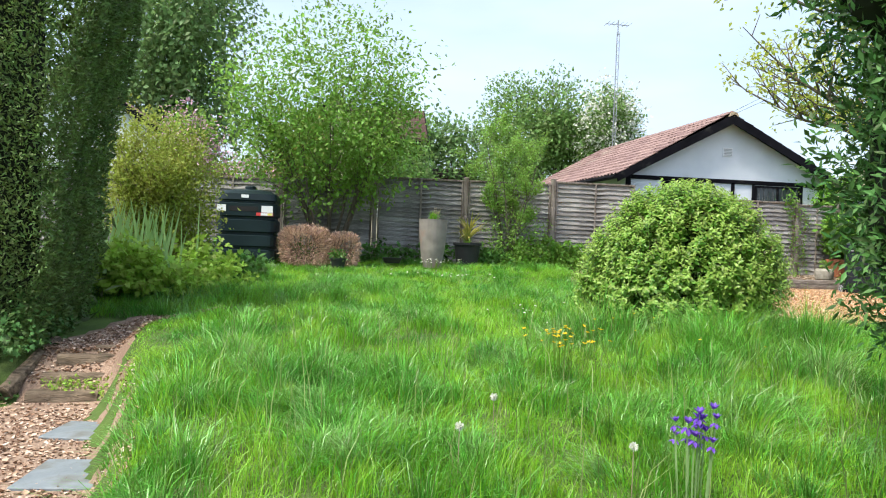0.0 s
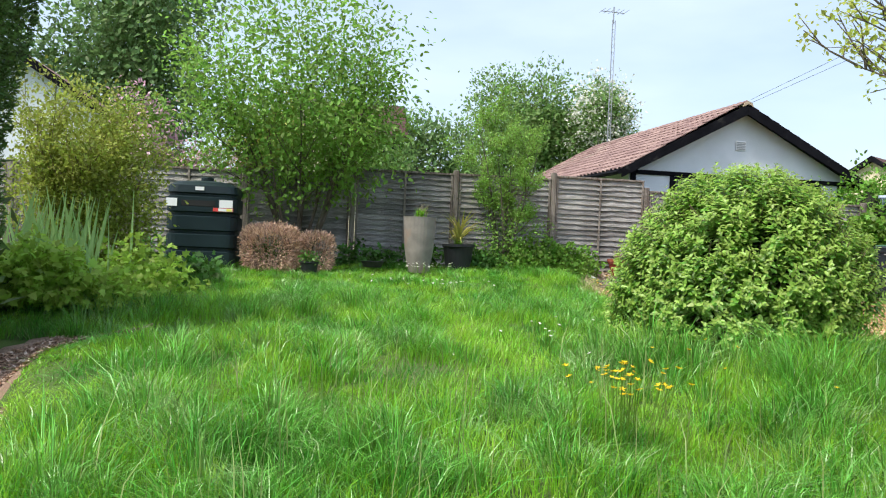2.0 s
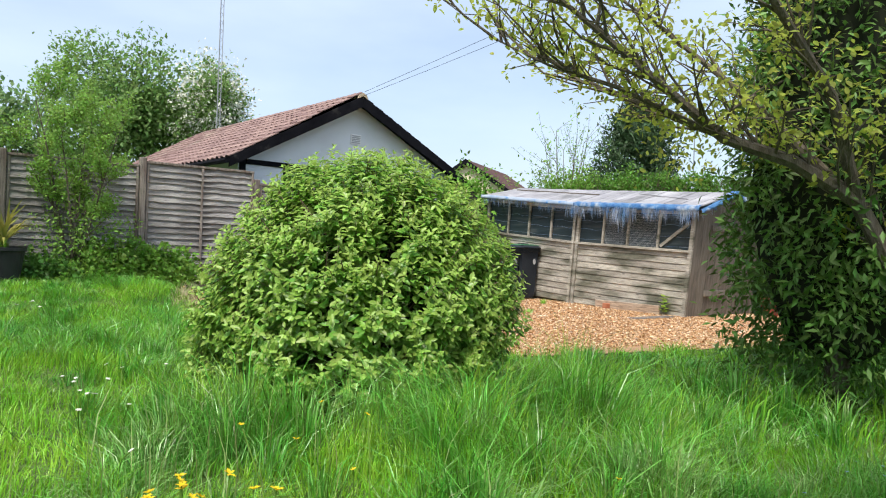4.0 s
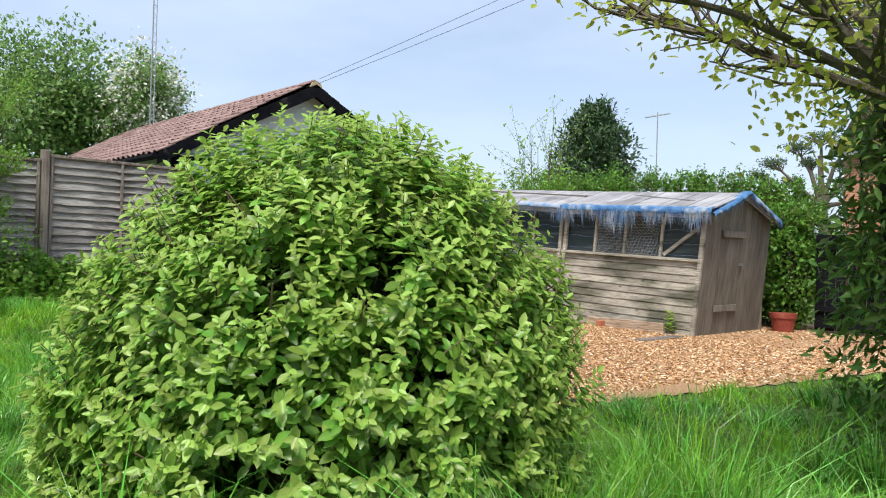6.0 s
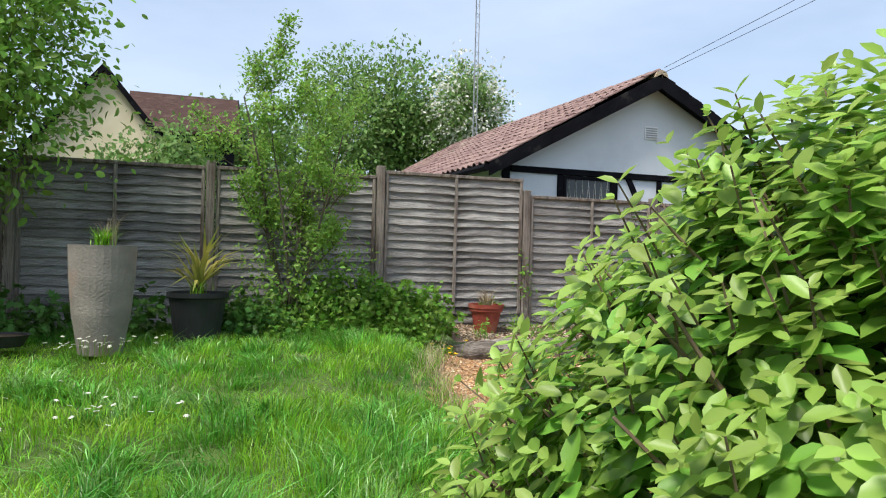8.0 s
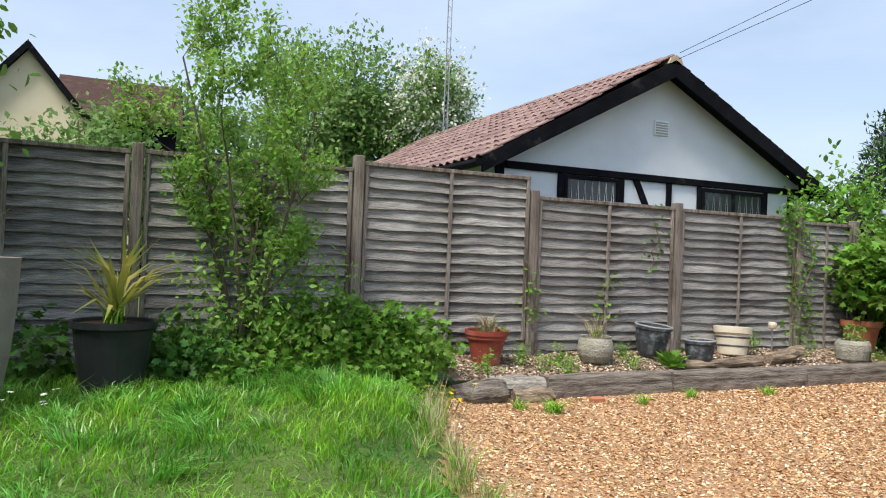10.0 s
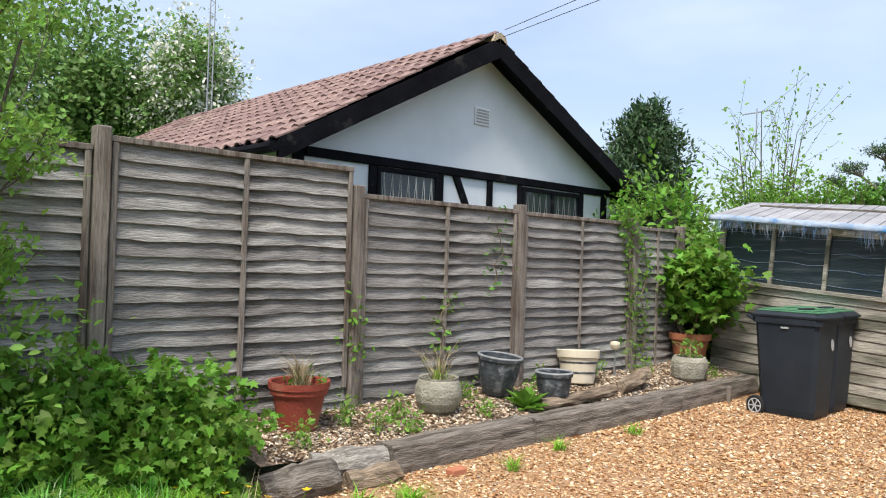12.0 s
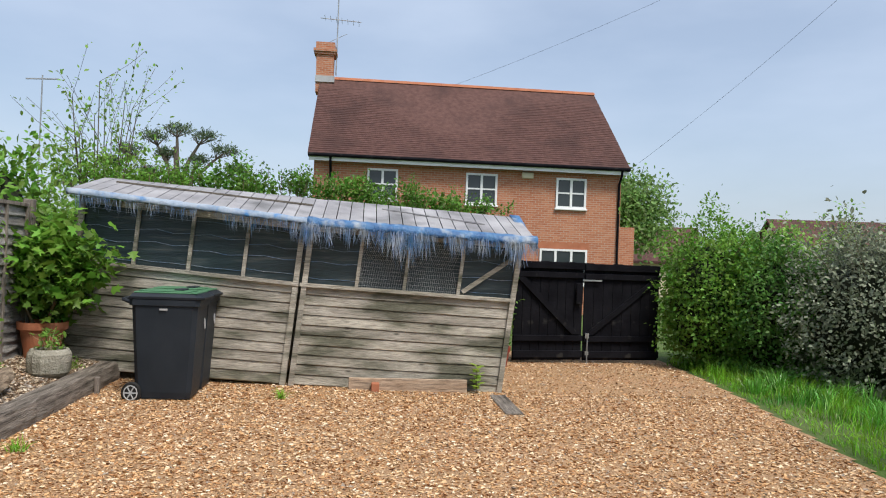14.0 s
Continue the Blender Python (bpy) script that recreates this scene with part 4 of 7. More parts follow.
part("head_rail", bar_between(bmesh.new(), sp(0, 0.98, -0.01), sp(0.5, 0.98, -0.01), 0.07, 0.05), M_SHEDW, shed)
part("head_rail", bar_between(bmesh.new(), sp(0.5, 0.98, -0.01), sp(1, 0.98, -0.01), 0.07, 0.05), M_SHEDW, shed)
for u in (0.004, 0.49, 0.51, 0.995):
    part("post", bar_between(bmesh.new(), sp(u, -0.01 if u < 0.9 else SILL, -0.02), sp(u, 1.0, -0.02), 0.06, 0.05), M_SHEDW, shed)
US = [0.0, 0.135, 0.262, 0.372, 0.5, 0.63, 0.752, 0.872, 1.0]
for u in US[1:4] + US[5:8]:
    part("glazing_post", bar_between(bmesh.new(), sp(u, SILL, -0.012), sp(u, 0.97, -0.012), 0.04, 0.035), M_SHEDW, shed)
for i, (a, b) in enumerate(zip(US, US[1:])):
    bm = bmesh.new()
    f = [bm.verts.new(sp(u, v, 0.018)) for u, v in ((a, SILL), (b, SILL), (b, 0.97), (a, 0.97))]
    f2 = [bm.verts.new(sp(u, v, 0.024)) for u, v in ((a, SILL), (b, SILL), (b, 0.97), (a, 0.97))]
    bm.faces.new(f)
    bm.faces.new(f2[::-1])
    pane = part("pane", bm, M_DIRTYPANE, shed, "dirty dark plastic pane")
    if i not in (1, 2):
        bm = bmesh.new()
        for k in range(4):
            v = SILL + (0.34) * (k + 0.6) / 4 + srnd.uniform(-0.02, 0.02)
            tube(bm, [sp(a + (b - a) * t, v + 0.008 * math.sin(9 * t + k), 0.012) for t in (0, 0.33, 0.66, 1)], 0.003, 4)
        part("string", bm, M_FRAY, pane)
part("brace", bar_between(bmesh.new(), sp(0.015, 0.90, -0.005), sp(0.125, 0.655, -0.005), 0.05, 0.025), M_SHEDW, shed)
# netting behind two of the panes
for a, b in ((US[1], US[2]), (US[2], US[3])):
    bm = bmesh.new()
    for k in range(26):
        u = a + (b - a) * k / 26
        tube(bm, [sp(u, SILL, 0.012), sp(min(u + 0.02, b), 0.80, 0.012), sp(u, 0.97, 0.012)], 0.0015, 3)
    for k in range(14):
        v = SILL + 0.34 * k / 14
        tube(bm, [sp(a, v, 0.012), sp(b, v, 0.012)], 0.0015, 3)
    part("netting", bm, M_GREYPL, shed)


def roof_pt(u, w):
    """w: 0 at the front eave, 1 at the ridge, 2 at the back eave."""
    f = sp(u, 1.0)
    ridge = float(np.interp(u, [0, 0.48, 1], [2.71, 2.83, 2.98]))
    if w <= 1:
        return Vector((f.x - 0.16 + w * 1.17, f.y, f.z + 0.03 + (ridge - f.z - 0.03) * w))
    return Vector((f.x + 1.01 + (w - 1) * 1.17, f.y, ridge - (ridge - f.z) * (w - 1)))


for i in range(34):
    a, b = -0.025 + 1.05 * i / 34, -0.025 + 1.05 * (i + 1) / 34 - 0.0022
    for w0, w1 in ((0, 1), (1, 2)):
        bm = bmesh.new()
        lift = srnd.uniform(0, 0.008)
        lo = [bm.verts.new(roof_pt(u, w) + Vector((0, 0, lift))) for u, w in ((a, w0), (b, w0), (b, w1), (a, w1))]
        hi = [bm.verts.new(v.co + Vector((0, 0, 0.018))) for v in lo]
        bm.faces.new(lo[::-1])
        bm.faces.new(hi)
        for q in range(4):
            bm.faces.new((lo[q], lo[(q + 1) % 4], hi[(q + 1) % 4], hi[q]))
        bmesh.ops.recalc_face_normals(bm, faces=bm.faces)
        part("roof_board", bm, M_FELT, shed)
bm = bmesh.new()
bar_between(bm, roof_pt(0.5, 0.62) + Vector((0, 0, 0.03)), roof_pt(0.97, 0.72) + Vector((0, 0, 0.03)), 0.02, 0.05)
part("batten", bm, M_SHEDEND, shed)
bm = bmesh.new()
bar_between(bm, roof_pt(0.08, 0.45) + Vector((0, 0, 0.03)), roof_pt(0.33, 0.75) + Vector((0, 0, 0.03)), 0.015, 0.04)
part("batten", bm, M_FELT, shed)


def tarp(u0, u1, w1, drop, seed, material, label):
    """A crumpled strip of sheeting over the eave."""
    r = random.Random(seed)
    bm = bmesh.new()
    n = 40
    rows = []
    for i in range(n + 1):
        u = u0 + (u1 - u0) * i / n
        e = roof_pt(u, 0)
        row = [roof_pt(u, w1 * r.uniform(0.85, 1.1)) + Vector((0, 0, 0.026 + r.uniform(0, 0.012)))]
        row.append(roof_pt(u, w1 * 0.5) + Vector((0, 0, 0.03 + r.uniform(0, 0.015))))
        row.append(e + Vector((-0.015, 0, 0.03 + r.uniform(-0.005, 0.012))))
        row.append(e + Vector((-0.03 + r.uniform(-0.01, 0.01), 0, -drop * r.uniform(0.35, 0.6))))
        row.append(e + Vector((-0.02 + r.uniform(-0.015, 0.015), r.uniform(-0.01, 0.01), -drop * r.uniform(0.75, 1.2))))
        rows.append([bm.verts.new(p) for p in row])
    for a, b in zip(rows, rows[1:]):
        for k in range(4):
            bm.faces.new((a[k], b[k], b[k + 1], a[k + 1]))
    t = part("tarpaulin", bm, material, shed, label, smooth=True)
    mod = t.modifiers.new("thick", "SOLIDIFY")
    mod.thickness = 0.004
    return t


tarp(-0.03, 0.5, 0.09, 0.055, 1, M_TARP, "crumpled sun-bleached blue tarpaulin")
tarp(0.5, 1.02, 0.03, 0.035, 2, M_TARP2, "faded grey-blue tarpaulin edge")
n = 1500
uu = np.concatenate([rng.uniform(-0.03, 0.505, 950), rng.uniform(0.5, 1.0, 470), rng.uniform(0.485, 0.51, 80)])
dens = np.array([max(0.0, 0.5 + 0.55 * noise.noise(Vector((u * 22, 0.5, 0))) + 0.5 * noise.noise(Vector((u * 75, 2.5, 0)))) for u in uu])
at = np.array([(roof_pt(float(u), 0) + Vector((-0.028, 0, -0.03)))[:] for u in uu]) + rng.normal(size=(n, 3)) * np.array((0.012, 0.01, 0.012))
ln = np.where(uu < 0.5, 0.26, 0.17) * (0.25 + 1.1 * dens) * rng.uniform(0.4, 1.2, n)
dn = np.stack([rng.normal(size=n) * 0.1, rng.normal(size=n) * 0.16, -np.ones(n)], 1)
STRIP = (np.array([(0, 0.014, 0), (0, -0.014, 0), (0.5, -0.02, 0.02), (0.5, 0.008, 0.02), (1, 0.01, -0.02)]) * np.array((1, 0.8, 1)), np.array([(0, 1, 2), (0, 2, 3), (3, 2, 4)]))
fr = leaves("fringe", at, dn, np.tile(np.array([[-1.0, 0.2, 0]]), (n, 1)) + rng.normal(size=(n, 3)) * 0.4, ln, M_FRAY, shed, STRIP)
tagged(fr, "long frayed blue and grey threads of tarpaulin")
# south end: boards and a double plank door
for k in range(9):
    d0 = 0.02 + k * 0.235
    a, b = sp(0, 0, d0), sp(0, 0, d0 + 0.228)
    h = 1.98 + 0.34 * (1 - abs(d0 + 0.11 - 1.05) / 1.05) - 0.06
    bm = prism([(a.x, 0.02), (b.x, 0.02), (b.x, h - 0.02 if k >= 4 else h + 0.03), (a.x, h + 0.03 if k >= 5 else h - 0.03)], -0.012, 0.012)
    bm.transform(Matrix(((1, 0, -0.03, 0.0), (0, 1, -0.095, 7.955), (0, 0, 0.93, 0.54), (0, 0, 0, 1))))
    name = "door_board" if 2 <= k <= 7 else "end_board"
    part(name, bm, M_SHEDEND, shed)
for z in (0.35, 1.55):
    part("door_ledge", boxes((13.75, 7.90 - 0.1 * z, 0.6 + z * 0.93, 14.45, 7.925 - 0.1 * z, 0.7 + z * 0.93), bevel=0.005), M_SHEDEND, shed)
part("hasp", boxes((14.38, 7.80, 1.62, 14.50, 7.815, 1.66)), M_METAL, shed)
part("verge_board", prism([(13.17, 2.33), (14.25, 2.73), (15.38, 2.33), (15.38, 2.27), (14.25, 2.67), (13.17, 2.27)], 7.61, 7.635), M_SHEDEND, shed)
bm = bmesh.new()
er = random.Random(14)
rows = []
for i in range(33):
    f = i / 32
    x, z = 13.14 + 2.26 * f, 2.345 + 0.40 * (1 - abs(2 * f - 1))
    hang = er.uniform(0.03, 0.09) * (1.6 if f > 0.55 else 1.0)
    rows.append([bm.verts.new(c) for c in ((x, 7.72, z + 0.012), (x, 7.60, z + er.uniform(0, 0.02)), (x + er.uniform(-0.02, 0.02), 7.585 + er.uniform(-0.012, 0.008), z - hang * 0.5), (x + er.uniform(-0.02, 0.02), 7.59 + er.uniform(-0.015, 0.01), z - hang))])
for a, b in zip(rows, rows[1:]):
    for k in range(3):
        bm.faces.new((a[k], b[k], b[k + 1], a[k + 1]))
et = part("end_tarpaulin", bm, M_TARP, shed, "ragged blue tarpaulin over the gable edge", smooth=True)
et.modifiers.new("thick", "SOLIDIFY").thickness = 0.004
n = 260
ex = rng.uniform(13.15, 15.4, n)
leaves("gable_fringe", np.stack([ex, np.full(n, 7.59), 2.345 + 0.40 * (1 - np.abs(2 * (ex - 13.14) / 2.26 - 1)) - 0.03], 1), np.stack([rng.normal(size=n) * 0.25, rng.normal(size=n) * 0.1, -np.ones(n)], 1), np.tile(np.array([[0.1, -1.0, 0]]), (n, 1)), rng.uniform(0.04, 0.17, n), M_FRAY, shed, STRIP)["kind"] = "stuff"
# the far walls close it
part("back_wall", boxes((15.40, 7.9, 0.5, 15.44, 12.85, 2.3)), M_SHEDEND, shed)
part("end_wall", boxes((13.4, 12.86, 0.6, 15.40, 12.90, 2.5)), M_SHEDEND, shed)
plank = part("loose_plank", boxes((13.17, 8.36, 0.56, 13.22, 9.73, 0.74), bevel=0.006), M_PLANK)
tagged(plank, "pale bare plank on edge against the shed foot", "plank")
brick = part("half_brick", boxes((13.05, 9.38, 0.57, 13.165, 9.47, 0.70), bevel=0.008), M_BRICKC)
tagged(brick, "weathered half brick propping the plank", "brick")


# ---- brick house beyond the gates ----
house = thing("brick_house", (29.5, 0, 0), "two-storey red brick house with a steep brown tiled roof", "house")
hy0, hy1, he, hr = 0.95, 11.45, 5.42, 8.92
part("wall", boxes((0, hy0, 0.2, 0.3, hy1, he)), M_BRICK, house)
part("wall", prism([(0.3, 0.2), (8.4, 0.2), (8.4, he), (4.2, hr - 0.1), (0.3, he + 0.2)], hy0, hy0 + 0.3), M_BRICK, house)
part("wall", prism([(0.3, 0.2), (8.4, 0.2), (8.4, he), (4.2, hr - 0.1), (0.3, he + 0.2)], hy1 - 0.3, hy1), M_BRICK, house)
part("wall", boxes((8.1, hy0 + 0.3, 0.2, 8.4, hy1 - 0.3, he)), M_BRICK, house)
hroof = part("roof", prism([(-0.30, he - 0.06), (4.2, hr), (8.7, he - 0.06), (8.7, he + 0.06), (4.2, hr + 0.12), (-0.30, he + 0.06)], hy0 - 0.18, hy1 + 0.18), M_DARKTILE, house)
n_c = 42
for k in range(n_c):
    a, b = k / n_c, (k + 1.15) / n_c
    bm = bmesh.new()
    m_ = 44
    rr = random.Random(k)
    cols_ = []
    for i in range(m_ + 1):
        y = hy0 - 0.2 + (hy1 - hy0 + 0.4) * i / m_
        j = rr.uniform(-0.006, 0.006) + 0.03 * math.sin(y * 0.7) * math.sin(a * 3)
        pa = (-0.32 + 4.52 * a, y, he + 0.10 + (hr - he) * a + j)
        pb = (-0.32 + 4.52 * b, y, he + 0.075 + (hr - he) * b + j)
        cols_.append([bm.verts.new(pa), bm.verts.new(pb), bm.verts.new((pa[0], pa[1], pa[2] - 0.05))])
    for p_, q_ in zip(cols_, cols_[1:]):
        bm.faces.new((p_[0], q_[0], q_[1], p_[1]))
        bm.faces.new((p_[2], q_[2], q_[0], p_[0]))
    part("tile_course", bm, M_DARKTILE, hroof)
for k in range(24):
    y = hy0 - 0.2 + k * 0.442
    part("ridge_tile", prism([(4.07, hr + 0.06), (4.13, hr + 0.17), (4.27, hr + 0.17), (4.33, hr + 0.06)], y, y + 0.435), M_BRICKC, hroof)
part("fascia", boxes((-0.31, hy0 - 0.15, he - 0.16, -0.27, hy1 + 0.15, he - 0.02)), M_WHITE, house, "white fascia board")
part("gutter", tube(bmesh.new(), [(-0.37, hy0 - 0.18, he + 0.02), (-0.37, hy1 + 0.18, he + 0.02)], 0.06, 8), M_BLACKT, house)
for y in (1.03, 10.9):
    part("downpipe", tube(bmesh.new(), [(-0.34, y, he - 0.02), (-0.30, y, he - 0.2), (-0.05, y, he - 0.45), (-0.05, y, 0.2)], 0.042, 8), M_BLACKT, house)


def house_window(y0, y1, z0, z1, mull=1, bars=1):
    w = part("window", boxes((-0.05, y0, z1 - 0.07, 0.03, y1, z1), (-0.05, y0, z0, 0.03, y1, z0 + 0.07), (-0.05, y0, z0 + 0.07, 0.03, y0 + 0.07, z1 - 0.07), (-0.05, y1 - 0.07, z0 + 0.07, 0.03, y1, z1 - 0.07)), M_WHITE, house, "white-framed casement window")
    for i in range(1, mull + 1):
        y = y0 + (y1 - y0) * i / (mull + 1)
        part("mullion", boxes((-0.045, y - 0.04, z0 + 0.07, 0.02, y + 0.04, z1 - 0.07)), M_WHITE, w)
    for i in range(1, bars + 1):
        z = z0 + (z1 - z0) * i / (bars + 1)
        part("glazing_bar", boxes((-0.04, y0 + 0.07, z - 0.025, 0.015, y1 - 0.07, z + 0.025)), M_WHITE, w)
    part("pane", boxes((-0.012, y0 + 0.06, z0 + 0.06, -0.006, y1 - 0.06, z1 - 0.06)), M_PANEDARK, w)
    part("window_sill", boxes((-0.09, y0 - 0.04, z0 - 0.06, 0.02, y1 + 0.04, z0 - 0.002), bevel=0.01), M_WHITE, w)


house_window(8.66, 9.68, 4.08, 5.12)
house_window(5.28, 6.36, 4.06, 5.12)
house_window(2.18, 3.24, 4.06, 5.10)
house_window(2.08, 3.74, 1.45, 2.66, 2, 0)
part("lintel", boxes((-0.012, 2.0, 2.665, 0.0, 3.82, 2.88)), M_BRICKC, house, "soldier course of upright bricks")
part("alarm_box", boxes((-0.10, 4.05, 5.02, -0.002, 4.45, 5.22), bevel=0.02), M_CREAMPOT, house)
chim = part("chimney", boxes((3.85, hy1 - 0.3, hr - 0.5, 4.55, hy1 + 0.36, hr + 0.95), (3.79, hy1 - 0.36, hr + 0.95, 4.61, hy1 + 0.42, hr + 1.05), (3.74, hy1 - 0.41, hr + 1.05, 4.66, hy1 + 0.47, hr + 1.16), (3.82, hy1 - 0.33, hr + 1.16, 4.58, hy1 + 0.39, hr + 1.42)), M_BRICK, house)
part("flashing", boxes((3.80, hy1 - 0.35, hr - 0.12, 4.6, hy1 + 0.38, hr + 0.12)), M_GREYPL, chim)
bm = bmesh.new()
tube(bm, [(4.4, hy1 - 0.38, hr + 0.3), (4.4, hy1 - 0.38, hr + 3.5)], 0.025, 6)
tube(bm, [(4.1, hy1 - 1.3, hr + 2.35), (4.5, hy1 + 0.3, hr + 2.55)], 0.016, 5)
for k in range(7):
    y = hy1 - 1.2 + k * 0.22
    tube(bm, [(4.0, y, hr + 2.36 + k * 0.027), (4.7, y, hr + 2.36 + k * 0.027)], 0.009, 4)
tube(bm, [(4.4, hy1 - 0.1, hr + 1.6), (4.4, hy1 - 0.75, hr + 1.95)], 0.012, 4)
part("aerial", bm, M_METAL, house)
part("annexe_wall", prism([(3.6, 0.2), (6.1, 0.2), (6.1, 2.6), (4.8, 3.6), (3.6, 3.7)], -0.9, hy0 - 0.002), M_BRICK, house)
part("porch_roof", prism([(4.6, 2.45), (6.7, 2.45), (5.65, 3.55)], -1.6, -0.002, "x"), M_DARKTILE, house)
part("porch_wall", boxes((-1.5, 4.75, 0.2, -0.002, 6.5, 2.45)), M_BRICK, house)


def far_house(at, turn, w, d, eave, ridge, wallm, roofm, label, gable=True):
    """A house of the neighbourhood: its gable to its own south, its ridge to the north."""
    h = thing("house", at, label, "house", turn=turn)
    part("wall", prism([(-w / 2, 0), (w / 2, 0), (w / 2, eave), (0, ridge - 0.12), (-w / 2, eave)], 0, d), wallm, h)
    for s in (-1, 1):
        bm = prism([(s * (w / 2 + 0.3), eave - 0.22), (0, ridge - 0.03), (0, ridge + 0.12), (s * (w / 2 + 0.3), eave - 0.06)], -0.25, d + 0.25)
        part("roof", bm, roofm, h)
        part("bargeboard", prism([(s * (w / 2 + 0.3), eave - 0.30), (s * (w / 2 + 0.3), eave - 0.05), (0, ridge + 0.13), (0, ridge - 0.14)], -0.30, -0.252), M_BLACKT, h)
    for x in (-w / 4, w / 4):
        wd = part("window", boxes((x - 0.5, -0.03, eave - 1.5, x + 0.5, -0.002, eave - 0.4)), M_WHITE, h)
        part("pane", boxes((x - 0.43, -0.036, eave - 1.43, x - 0.04, -0.031, eave - 0.47), (x + 0.04, -0.036, eave - 1.43, x + 0.43, -0.031, eave - 0.47)), M_PANEDARK, wd)
    return h


far_house((1.35, 33.0, 0.45), 0, 6.6, 8, 3.3, 7.55, M_CREAM, M_DARKTILE, "cream rendered house gable with dark bargeboards behind the fence")
far_house((6.15, 40.0, 0.45), 90, 4.0, 4.1, 6.35, 8.05, M_BLACKT, M_OLDTILE, "black boarded house with a brown tiled roof")
far_house((-6.4, 21.0, 0.45), 0, 6.4, 9, 3.4, 5.5, M_RENDERW, M_TILES, "bungalow with an orange-brown tiled roof beyond the fence")
far_house((49.0, 22.6, 0.45), -68, 4.6, 9, 3.9, 6.0, M_BRICKC, M_DARKTILE, "small red brick gabled house far beyond the hedge")
far_house((49.0, -10.5, 0.3), -20, 6.0, 8, 2.3, 4.3, M_CREAM, M_DARKTILE, "low brown-roofed house beyond the shrubs")
far_house((44.0, -22.5, 0.3), -10, 6.5, 9, 2.6, 4.8, M_CREAM, M_DARKTILE, "brown-roofed house beyond the grey shrubs")
far_house((27.5, 30.0, 0.45), -60, 6.0, 7, 3.6, 5.6, M_CREAM, M_DARKTILE, "pale house gable far behind the bush")
stack = thing("chimney_stack", (6.92, 45.0, 0.4), "brick chimney with a white painted base above far roofs", "chimney")
part("stack", boxes((-0.20, -0.22, 5.8, 0.20, 0.22, 7.0), (-0.25, -0.27, 7.0, 0.25, 0.27, 7.12)), M_BRICK, stack)
part("base", boxes((-0.40, -0.3, 0.0, 0.40, 0.3, 5.8)), M_RENDERW, stack)
far_house((10.2, 46.5, 0.45), 90, 4.0, 2.6, 4.3, 5.4, M_CREAM, M_DARKTILE, "low brown-tiled outhouse behind the fence")

# ---- black double gates ----
gate_turn = math.degrees(math.atan2(-2.24, 0.4))
for k, (at, w) in enumerate((((16.0, 7.28, 0.555), 1.18), ((16.212, 6.095, 0.545), 1.36))):
    g = thing("gate_leaf", at, "black painted boarded timber gate leaf, closed and scuffed" if k else "black painted boarded timber gate leaf with a lock", "gate", "drive gates", gate_turn)
    nb = 8
    for i in range(nb):
        x0 = w * i / nb
        part("board", boxes((x0 + 0.003, 0.0, 0.06, x0 + w / nb - 0.003, 0.022, 1.62 - 0.008 * ((i * 7) % 3)), bevel=0.003), M_BLACKT, g)
    for z in (0.10, 0.36, 1.36, 1.50):
        part("rail", boxes((0.0, -0.045, z, w, -0.001, z + 0.11 if z > 1.4 or z < 0.2 else z + 0.09), bevel=0.006), M_BLACKT, g)
    a, b = ((0.08, 0.47), (w - 0.1, 1.36)) if k else ((w - 0.12, 0.47), (0.1, 1.36))
    bm = prism([(a[0] - 0.07, a[1]), (a[0] + 0.07, a[1]), (b[0] + 0.07, b[1]), (b[0] - 0.07, b[1])], -0.043, -0.002)
    part("brace", bm, M_BLACKT, g)
    if k:
        bolt = part("drop_bolt", tube(bmesh.new(), [(0.05, -0.06, 0.02), (0.05, -0.06, 0.50)], 0.011, 6), M_METAL, g, "galvanised drop bolt")
        part("bolt_plate", boxes((0.02, -0.056, 0.15, 0.08, -0.047, 0.21), (0.02, -0.056, 0.42, 0.08, -0.047, 0.50)), M_METAL, bolt)
        part("latch", boxes((-0.05, -0.06, 1.33, 0.28, -0.047, 1.355)), M_METAL, g)
    else:
        part("lock_box", boxes((w - 0.14, -0.075, 0.95, w - 0.03, -0.046, 1.28), bevel=0.006), M_BLACKT, g)

